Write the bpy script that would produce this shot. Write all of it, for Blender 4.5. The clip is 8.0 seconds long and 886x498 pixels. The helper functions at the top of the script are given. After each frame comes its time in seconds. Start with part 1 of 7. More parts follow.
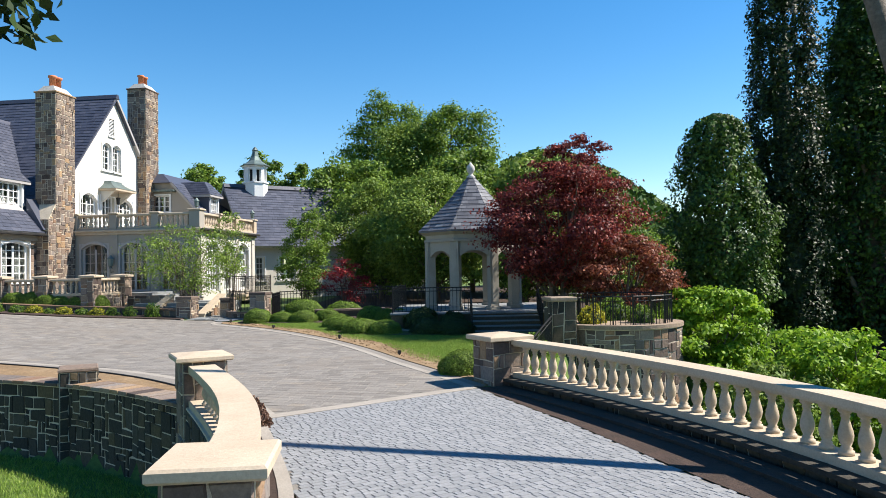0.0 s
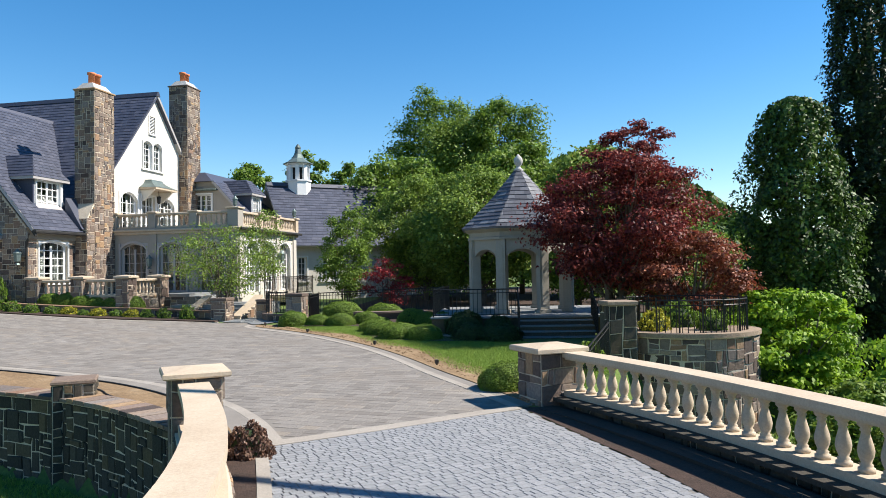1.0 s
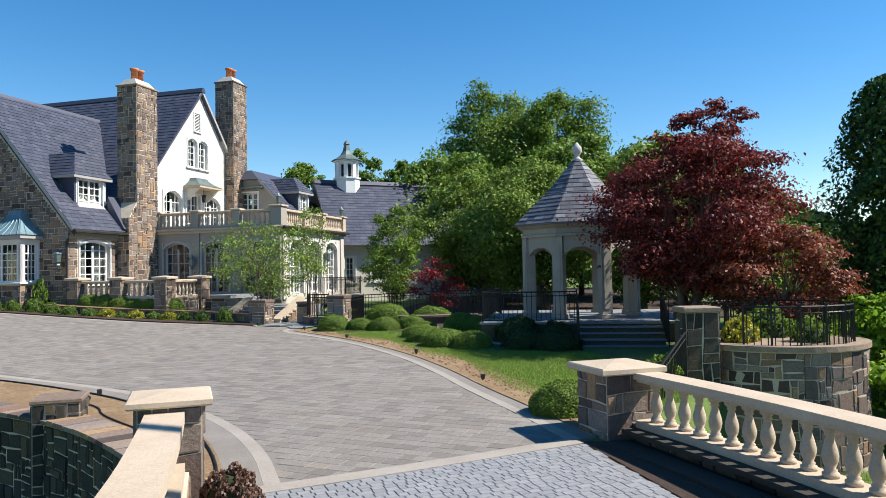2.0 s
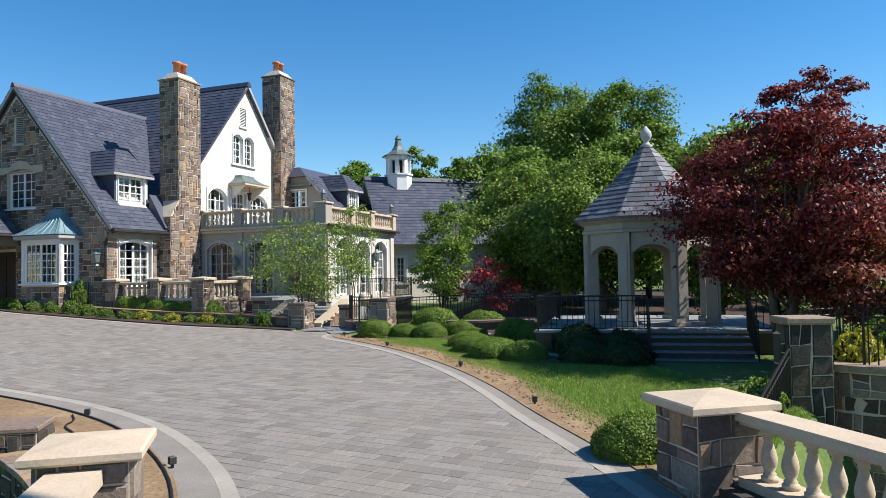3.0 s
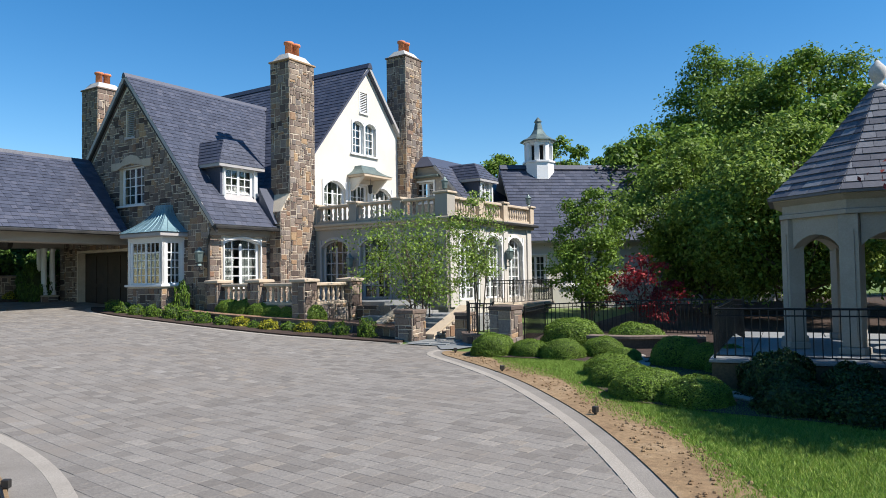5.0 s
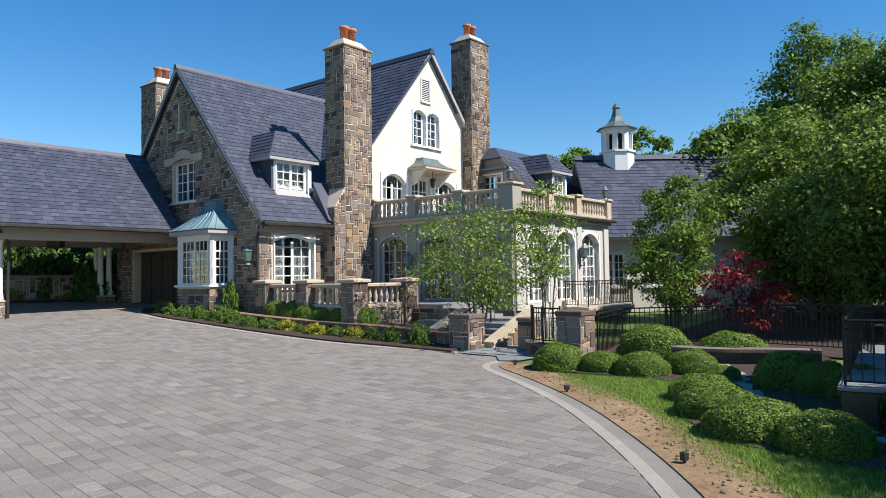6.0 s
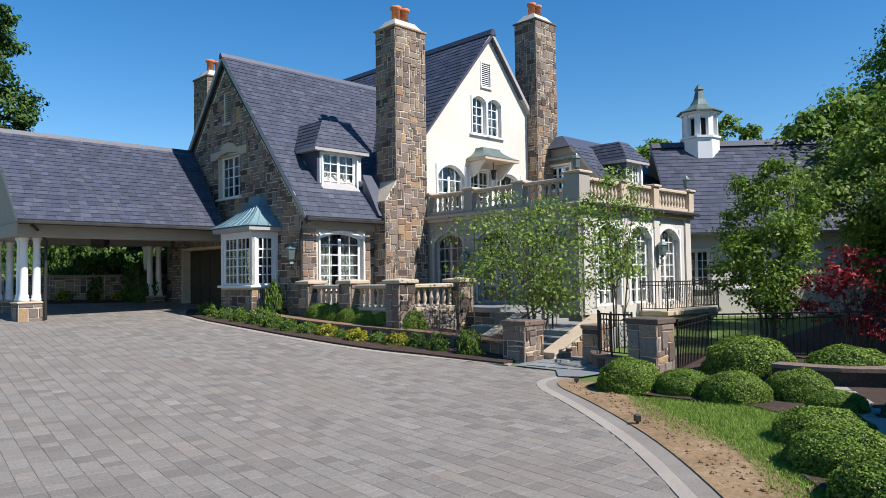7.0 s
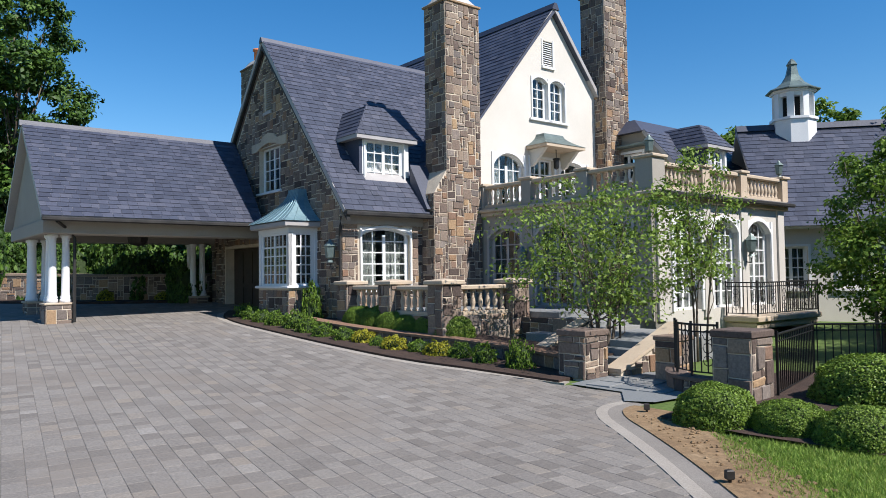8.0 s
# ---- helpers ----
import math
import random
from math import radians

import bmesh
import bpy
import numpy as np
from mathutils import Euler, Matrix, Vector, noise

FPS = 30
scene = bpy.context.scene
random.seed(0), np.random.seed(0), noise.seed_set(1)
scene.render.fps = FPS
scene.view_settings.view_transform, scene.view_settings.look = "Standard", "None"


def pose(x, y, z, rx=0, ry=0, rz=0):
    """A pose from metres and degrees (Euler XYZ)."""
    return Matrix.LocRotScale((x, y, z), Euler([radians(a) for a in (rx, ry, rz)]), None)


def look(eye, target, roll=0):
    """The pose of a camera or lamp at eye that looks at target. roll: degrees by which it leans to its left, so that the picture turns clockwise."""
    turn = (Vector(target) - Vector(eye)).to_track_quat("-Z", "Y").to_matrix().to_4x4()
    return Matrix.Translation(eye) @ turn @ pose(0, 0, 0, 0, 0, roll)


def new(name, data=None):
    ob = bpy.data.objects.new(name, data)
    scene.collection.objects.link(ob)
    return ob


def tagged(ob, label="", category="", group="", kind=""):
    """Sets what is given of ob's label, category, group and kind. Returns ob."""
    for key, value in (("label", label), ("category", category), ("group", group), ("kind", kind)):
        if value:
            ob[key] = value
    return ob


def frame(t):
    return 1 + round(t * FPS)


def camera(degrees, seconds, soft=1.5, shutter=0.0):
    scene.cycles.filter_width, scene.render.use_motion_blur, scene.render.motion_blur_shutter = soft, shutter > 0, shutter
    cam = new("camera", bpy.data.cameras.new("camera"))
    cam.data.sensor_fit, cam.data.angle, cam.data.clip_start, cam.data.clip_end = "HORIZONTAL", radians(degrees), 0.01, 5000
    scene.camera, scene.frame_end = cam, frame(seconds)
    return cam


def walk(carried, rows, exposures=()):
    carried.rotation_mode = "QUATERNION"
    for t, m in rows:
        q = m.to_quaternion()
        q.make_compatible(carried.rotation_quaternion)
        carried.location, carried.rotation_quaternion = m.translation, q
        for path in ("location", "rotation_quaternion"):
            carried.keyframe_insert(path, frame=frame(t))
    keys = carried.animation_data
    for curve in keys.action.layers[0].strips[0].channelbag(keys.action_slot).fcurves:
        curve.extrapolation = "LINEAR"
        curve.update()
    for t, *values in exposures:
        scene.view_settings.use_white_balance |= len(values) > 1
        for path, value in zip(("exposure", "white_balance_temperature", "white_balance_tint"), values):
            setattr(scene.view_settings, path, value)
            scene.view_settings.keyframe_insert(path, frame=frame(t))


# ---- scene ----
cam = camera(62.9, 8.0, soft=0.9)
METRES, EYE, TILT, LEAN, TURN = 20.0, 2.39, 0.0, 0.0, 0.0
ROWS = [
    (0.0, 0.0, 0.0, 0.0, 0.03, 1.62, 1.03),
    (0.5, 0.0055, 0.0485, 0.0003, 1.93, 1.65, 1.04),
    (1.0, 0.0103, 0.1004, -0.0002, 4.07, 1.71, 1.04),
    (1.5, 0.0137, 0.1554, -0.0001, 6.33, 1.76, 1.06),
    (3.0, 0.0102, 0.3368, 0.0007, 13.44, 1.93, 1.05),
    (3.5, 0.0044, 0.4008, 0.0002, 16.08, 2.01, 1.02),
    (4.0, -0.0035, 0.4664, 0.0003, 18.98, 2.07, 1.0),
    (4.5, -0.0139, 0.5338, 0.0006, 22.36, 2.14, 0.99),
    (6.0, -0.0607, 0.7286, 0.0016, 31.95, 2.26, 0.9),
    (6.5, -0.0801, 0.7906, 0.0021, 35.0, 2.28, 0.89),
    (7.0, -0.1039, 0.8514, 0.0028, 37.93, 2.28, 0.87),
    (7.5, -0.1312, 0.9122, 0.0035, 40.82, 2.27, 0.86),
    (8.0, -0.1608, 0.9718, 0.0052, 43.67, 2.22, 0.84),
]
walk(cam, [(t, pose(0, 0, EYE, TILT, LEAN, TURN) @ pose(METRES * x, METRES * y, METRES * z, 90 + pitch, roll, yaw)) for t, x, y, z, yaw, pitch, roll in ROWS], exposures=[(0.0, 0.97, 6850, 10), (1.5, 0.85, 6750, 10), (3.5, 0.73, 6600, 10), (6.5, 0.63, 6480, 11), (8.0, 0.55, 6380, 12)])

# ---- daylight ----
SUN_EL, SUN_AZ = 47.0, 82.5          # azimuth clockwise from +y
sun = new("sun", bpy.data.lights.new("sun", "SUN"))
sun.data.energy, sun.data.angle, sun.data.color = 5.0, radians(0.53), (1.0, 0.955, 0.89)
sx, sy = math.sin(radians(SUN_AZ)), math.cos(radians(SUN_AZ))
sun.matrix_world = look((sx * 100, sy * 100, 100 * math.tan(radians(SUN_EL))), (0, 0, 0))
world = bpy.data.worlds.new("sky")
scene.world = world
world.use_nodes = True
wn = world.node_tree
wn.nodes.clear()
sky = wn.nodes.new("ShaderNodeTexSky")
sky.sky_type, sky.sun_disc = "NISHITA", False
sky.sun_elevation, sky.sun_rotation = radians(SUN_EL), radians(SUN_AZ)
sky.air_density, sky.dust_density, sky.ozone_density, sky.altitude = 1.0, 0.0, 2.5, 0
bg = wn.nodes.new("ShaderNodeBackground")
bg.inputs[1].default_value = 0.097
wo = wn.nodes.new("ShaderNodeOutputWorld")
tint = wn.nodes.new("ShaderNodeHueSaturation")
tint.inputs["Saturation"].default_value = 1.38
wn.links.new(sky.outputs[0], tint.inputs["Color"])
wn.links.new(tint.outputs[0], bg.inputs[0])
wn.links.new(bg.outputs[0], wo.inputs[0])


# ---- materials ----
def ramp(nt, fac, stops):
    r = nt.nodes.new("ShaderNodeValToRGB")
    while len(r.color_ramp.elements) < len(stops):
        r.color_ramp.elements.new(0.5)
    for e, (p, c) in zip(r.color_ramp.elements, stops):
        e.position, e.color = p, (*c, 1)
    nt.links.new(fac, r.inputs[0])
    return r.outputs[0]


def noise_tex(nt, scale, detail=4, rough=0.6, vec=None):
    n = nt.nodes.new("ShaderNodeTexNoise")
    n.inputs["Scale"].default_value, n.inputs["Detail"].default_value, n.inputs["Roughness"].default_value = scale, detail, rough
    if vec is not None:
        nt.links.new(vec, n.inputs["Vector"])
    return n.outputs[0]


def mathn(nt, op, a, b):
    m = nt.nodes.new("ShaderNodeMath")
    m.operation = op
    for i, s in enumerate((a, b)):
        if isinstance(s, (int, float)):
            m.inputs[i].default_value = s
        else:
            nt.links.new(s, m.inputs[i])
    return m.outputs[0]


def mixc(nt, fac, a, b, mode="MIX"):
    m = nt.nodes.new("ShaderNodeMix")
    m.data_type, m.blend_type = "RGBA", mode
    for i, s in ((0, fac), (6, a), (7, b)):
        if isinstance(s, (int, float)):
            m.inputs[i].default_value = s
        elif isinstance(s, tuple):
            m.inputs[i].default_value = (*s, 1)
        else:
            nt.links.new(s, m.inputs[i])
    return m.outputs[2]


def material(name, stops, pieces=False, grain=30.0, stain=0.9, rough=0.8, bump=0.3, metal=0.0, grain_mix=0.35, spec=0.4, dirt=None, trans=0.0):
    """Base colour from a ramp over a piece's own random number (pieces) or a broad noise, darkened by fine grain and stains."""
    mat = bpy.data.materials.new(name)
    mat.use_nodes = True
    nt = mat.node_tree
    p = nt.nodes["Principled BSDF"]
    geo = nt.nodes.new("ShaderNodeNewGeometry")
    pos = geo.outputs["Position"]
    broad = noise_tex(nt, stain, 5, 0.65, pos)
    fine = noise_tex(nt, grain, 6, 0.7, pos)
    if pieces:
        info = nt.nodes.new("ShaderNodeObjectInfo")
        s = mathn(nt, "ADD", mathn(nt, "MULTIPLY", info.outputs["Random"], 7.31), mathn(nt, "MULTIPLY", geo.outputs["Random Per Island"], 5.17))
        fac = mathn(nt, "FRACT", s, 0)
    else:
        fac = broad
    col = ramp(nt, fac, stops)
    lo = 1.0 - grain_mix
    col = mixc(nt, 1.0, col, ramp(nt, fine, [(0.25, (lo, lo, lo)), (0.7, (1.08, 1.08, 1.08))]), "MULTIPLY")
    if dirt:
        col = mixc(nt, ramp(nt, broad, [(0.5, (0, 0, 0)), (0.72, (1, 1, 1))]), col, dirt)
    nt.links.new(col, p.inputs["Base Color"])
    p.inputs["Roughness"].default_value, p.inputs["Metallic"].default_value = rough, metal
    p.inputs["Specular IOR Level"].default_value = spec
    if bump:
        b = nt.nodes.new("ShaderNodeBump")
        b.inputs["Strength"].default_value, b.inputs["Distance"].default_value = bump, 0.02
        nt.links.new(fine, b.inputs["Height"])
        nt.links.new(b.outputs[0], p.inputs["Normal"])
    if trans:
        tr = nt.nodes.new("ShaderNodeBsdfTranslucent")
        nt.links.new(col, tr.inputs[0])
        mx = nt.nodes.new("ShaderNodeMixShader")
        mx.inputs[0].default_value = trans
        nt.links.new(p.outputs[0], mx.inputs[1])
        nt.links.new(tr.outputs[0], mx.inputs[2])
        nt.links.new(mx.outputs[0], nt.nodes["Material Output"].inputs[0])
    return mat


M_STONE = material("fieldstone", [(0, (0.075, 0.054, 0.046)), (0.18, (0.145, 0.105, 0.086)), (0.36, (0.245, 0.178, 0.135)), (0.5, (0.170, 0.142, 0.126)), (0.64, (0.330, 0.244, 0.175)), (0.78, (0.260, 0.220, 0.192)), (0.9, (0.255, 0.148, 0.094)), (1, (0.410, 0.275, 0.155))], True, 18, 1.5, 0.85, 0.8, grain_mix=0.5)
# Fieldstone again, with shade put into its colour for faces turned from the sun
M_SHADESTONE = material("shaded_wall_stone", [(0, (0.030, 0.027, 0.022)), (0.35, (0.058, 0.050, 0.038)), (0.7, (0.086, 0.074, 0.055)), (0.9, (0.110, 0.082, 0.048)), (1, (0.130, 0.094, 0.050))], True, 18, 1.5, 0.85, 0.8, grain_mix=0.55)
M_MORTAR = material("mortar", [(0.3, (0.502, 0.422, 0.325)), (0.7, (0.652, 0.559, 0.433))], False, 60, 2, 0.9, 0.3)
M_SLATE = material("slate", [(0, (0.045, 0.050, 0.074)), (0.5, (0.057, 0.065, 0.095)), (0.88, (0.071, 0.077, 0.109)), (1, (0.086, 0.091, 0.122))], True, 14, 0.6, 0.5, 0.25, grain_mix=0.3, spec=0.45)
M_GSLATE = material("gazebo_slate", [(0, (0.071, 0.074, 0.091)), (0.5, (0.104, 0.107, 0.125)), (0.85, (0.130, 0.134, 0.152)), (1, (0.195, 0.201, 0.221))], True, 14, 0.8, 0.6, 0.25, grain_mix=0.3)
M_WHITE = material("white_stucco", [(0.3, (0.542, 0.505, 0.446)), (0.7, (0.596, 0.562, 0.504))], False, 50, 0.5, 0.9, 0.25, grain_mix=0.08)
# Terrace stucco in two tones: beige carries the shaded side, cream the sunlit front
M_BEIGE = material("shade_beige_stucco", [(0.3, (0.294, 0.265, 0.227)), (0.7, (0.335, 0.306, 0.263))], False, 45, 0.5, 0.9, 0.25, grain_mix=0.12)
M_CREAM = material("sunlit_cream_stucco", [(0.3, (0.46, 0.43, 0.385)), (0.7, (0.52, 0.49, 0.44))], False, 45, 0.5, 0.9, 0.25, grain_mix=0.1)
M_CAST = material("cast_limestone", [(0.3, (0.430, 0.340, 0.245)), (0.7, (0.520, 0.425, 0.318))], False, 35, 1.6, 0.85, 0.25, grain_mix=0.2)
M_PAINT = material("white_paint", [(0.3, (0.669, 0.669, 0.660)), (0.7, (0.704, 0.704, 0.695))], False, 30, 2, 0.4, 0.05, grain_mix=0.05)
# Trim paint darkened to taupe: shade in the colour, for soffits and shaded joinery
M_SHADEPAINT = material("shade_taupe_trim_paint", [(0.3, (0.33, 0.31, 0.30)), (0.7, (0.38, 0.36, 0.35))], False, 30, 2, 0.5, 0.05, grain_mix=0.08)
M_PAVER = material("drive_paver", [(0, (0.176, 0.158, 0.140)), (0.25, (0.205, 0.186, 0.166)), (0.6, (0.232, 0.212, 0.190)), (0.9, (0.250, 0.229, 0.204)), (0.97, (0.256, 0.222, 0.184)), (1, (0.290, 0.270, 0.246))], True, 30, 0.55, 0.9, 0.5, grain_mix=0.42, dirt=(0.190, 0.166, 0.142))
M_COBBLE = material("granite_cobble", [(0, (0.215, 0.222, 0.23)), (0.5, (0.245, 0.252, 0.26)), (1, (0.275, 0.28, 0.288))], True, 50, 0.4, 0.85, 0.4, grain_mix=0.3)
M_JOINT = material("joint_sand", [(0.3, (0.196, 0.178, 0.155)), (0.7, (0.226, 0.207, 0.182))], False, 60, 0.7, 0.95, 0.3)
M_KERB = material("concrete_kerb", [(0.3, (0.300, 0.268, 0.230)), (0.7, (0.372, 0.336, 0.290))], False, 50, 1.2, 0.9, 0.4, grain_mix=0.35)
M_APRON = material("grey_apron", [(0.3, (0.205, 0.184, 0.160)), (0.7, (0.262, 0.238, 0.210))], False, 50, 1.2, 0.9, 0.4, grain_mix=0.35)
M_BRONZE = material("dark_bronze", [(0.3, (0.035, 0.033, 0.031)), (0.7, (0.065, 0.060, 0.055))], False, 20, 2, 0.5, 0.1, 0.5, 0.3)
# Dark brown of the made-up porch door, as deep as the shade there
M_PORCHSHADE = material("porch_shade_brown", [(0.3, (0.030, 0.020, 0.013)), (0.7, (0.055, 0.036, 0.024))], False, 25, 2, 0.5, 0.2, grain_mix=0.4)
M_SOIL = material("dry_soil", [(0.3, (0.205, 0.128, 0.066)), (0.55, (0.285, 0.190, 0.102)), (0.7, (0.350, 0.248, 0.146))], False, 14, 1.6, 0.95, 1.0, grain_mix=0.5)
M_MULCH = material("brown_mulch", [(0.3, (0.044, 0.028, 0.020)), (0.7, (0.080, 0.048, 0.036))], False, 30, 3, 0.95, 1.0, grain_mix=0.6)
M_GROUND = material("turf_soil", [(0.3, (0.085, 0.140, 0.026)), (0.7, (0.130, 0.190, 0.042))], False, 12, 0.4, 0.95, 0.8, grain_mix=0.5)
M_GRASS = material("grass_blades", [(0, (0.141, 0.247, 0.031)), (0.6, (0.225, 0.361, 0.055)), (1, (0.355, 0.427, 0.094))], True, 5, 0.7, 0.7, 0, trans=0.35)
M_BLUESTONE = material("bluestone", [(0, (0.184, 0.196, 0.200)), (0.6, (0.240, 0.248, 0.248)), (1, (0.288, 0.280, 0.256))], True, 30, 1, 0.75, 0.2)
M_COPPER = material("weathered_copper", [(0.3, (0.14, 0.235, 0.27)), (0.5, (0.21, 0.33, 0.37)), (0.7, (0.27, 0.39, 0.42))], False, 12, 1.4, 0.5, 0.1, 0.35, 0.25)
M_DARKCOPPER = material("dark_copper", [(0.3, (0.10, 0.13, 0.125)), (0.7, (0.19, 0.25, 0.235))], False, 12, 1.4, 0.5, 0.1, 0.4, 0.25)
M_IRON = material("black_iron", [(0.3, (0.012, 0.012, 0.012)), (0.7, (0.02, 0.02, 0.021))], False, 40, 2, 0.45, 0.05, 0.3, 0.2)
M_GAZ = material("pale_grey_stone", [(0.3, (0.294, 0.268, 0.228)), (0.7, (0.351, 0.324, 0.281))], False, 30, 2, 0.9, 0.2, grain_mix=0.15)
M_TERRA = material("terracotta", [(0.3, (0.624, 0.189, 0.081)), (0.7, (0.772, 0.270, 0.121))], False, 30, 3, 0.85, 0.2)
M_CROWN = material("mortar_crown", [(0.3, (0.440, 0.424, 0.400)), (0.7, (0.528, 0.512, 0.488))], False, 30, 3, 0.9, 0.2)
M_BARK = material("grey_bark", [(0.3, (0.10, 0.075, 0.055)), (0.7, (0.19, 0.15, 0.115))], False, 18, 2.5, 0.9, 0.8, grain_mix=0.5)
# Near-black for unseen room surfaces: the unlit indoors as a colour
M_DARK = material("unlit_room", [(0.3, (0.03, 0.027, 0.025)), (0.7, (0.045, 0.04, 0.037))], False, 10, 1, 0.9, 0)
M_CURTAIN = material("linen_curtain", [(0.3, (0.13, 0.135, 0.125)), (0.7, (0.19, 0.195, 0.18))], False, 30, 2, 0.9, 0.1)


def leaf_mat(name, dark, mid, light, trans=0.3):
    return material(name, [(0, dark), (0.5, mid), (0.9, light), (1, light)], True, 3, 0.5, 0.55, 0, grain_mix=0.3, spec=0.3, trans=trans)


L_MID = leaf_mat("leaf_green", (0.058, 0.112, 0.016), (0.135, 0.228, 0.029), (0.225, 0.345, 0.046), 0.35)
L_LIGHT = leaf_mat("leaf_light_green", (0.088, 0.150, 0.026), (0.180, 0.278, 0.042), (0.265, 0.370, 0.062), 0.35)
L_BRIGHT = leaf_mat("leaf_bright_green", (0.115, 0.235, 0.014), (0.220, 0.390, 0.025), (0.330, 0.490, 0.042), 0.4)
# Near-black green: the deep shade of the wood put into the leaf colour
L_DARK = leaf_mat("leaf_shade_green", (0.006, 0.017, 0.004), (0.014, 0.032, 0.007), (0.034, 0.066, 0.014), 0.12)
# Evergreen leaf darkened for the shrubs that stand in shade by the steps
L_SHADED = leaf_mat("leaf_shaded_evergreen", (0.012, 0.026, 0.007), (0.028, 0.058, 0.014), (0.060, 0.105, 0.022), 0.12)
L_SUMMER = leaf_mat("leaf_deep_summer", (0.022, 0.052, 0.010), (0.050, 0.108, 0.017), (0.110, 0.200, 0.030), 0.2)
L_CONIFER = leaf_mat("leaf_conifer", (0.012, 0.034, 0.007), (0.030, 0.070, 0.013), (0.080, 0.150, 0.022), 0.2)
L_RED = leaf_mat("leaf_red", (0.050, 0.009, 0.012), (0.170, 0.026, 0.026), (0.330, 0.066, 0.046), 0.3)
L_RUST = leaf_mat("leaf_rust", (0.095, 0.030, 0.018), (0.250, 0.062, 0.038), (0.370, 0.135, 0.066), 0.3)
L_BOX = leaf_mat("leaf_box", (0.070, 0.125, 0.015), (0.145, 0.235, 0.027), (0.220, 0.325, 0.044), 0.15)
L_SCARLET = leaf_mat("leaf_scarlet", (0.130, 0.010, 0.016), (0.290, 0.022, 0.030), (0.420, 0.050, 0.050), 0.35)
L_BROWN = leaf_mat("leaf_dry_brown", (0.10, 0.05, 0.035), (0.18, 0.10, 0.07), (0.26, 0.16, 0.11), 0.1)
L_YELLOW = leaf_mat("leaf_gold", (0.250, 0.250, 0.020), (0.400, 0.380, 0.030), (0.500, 0.460, 0.060), 0.3)
# Dark green of the shrubs' filler, for the shade between their leaves
M_SHRUBCORE = material("shrub_inner_shade", [(0.3, (0.018, 0.038, 0.008)), (0.7, (0.035, 0.065, 0.013))], False, 45, 8, 0.8, 1.0, grain_mix=0.6)


def glass_mat():
    mat = bpy.data.materials.new("window_glass")
    mat.use_nodes = True
    p = mat.node_tree.nodes["Principled BSDF"]
    p.inputs["Base Color"].default_value = (0.82, 0.88, 0.9, 1)
    p.inputs["Roughness"].default_value = 0.03
    p.inputs["Transmission Weight"].default_value = 1.0
    p.inputs["IOR"].default_value = 1.45
    return mat


M_GLASS = glass_mat()


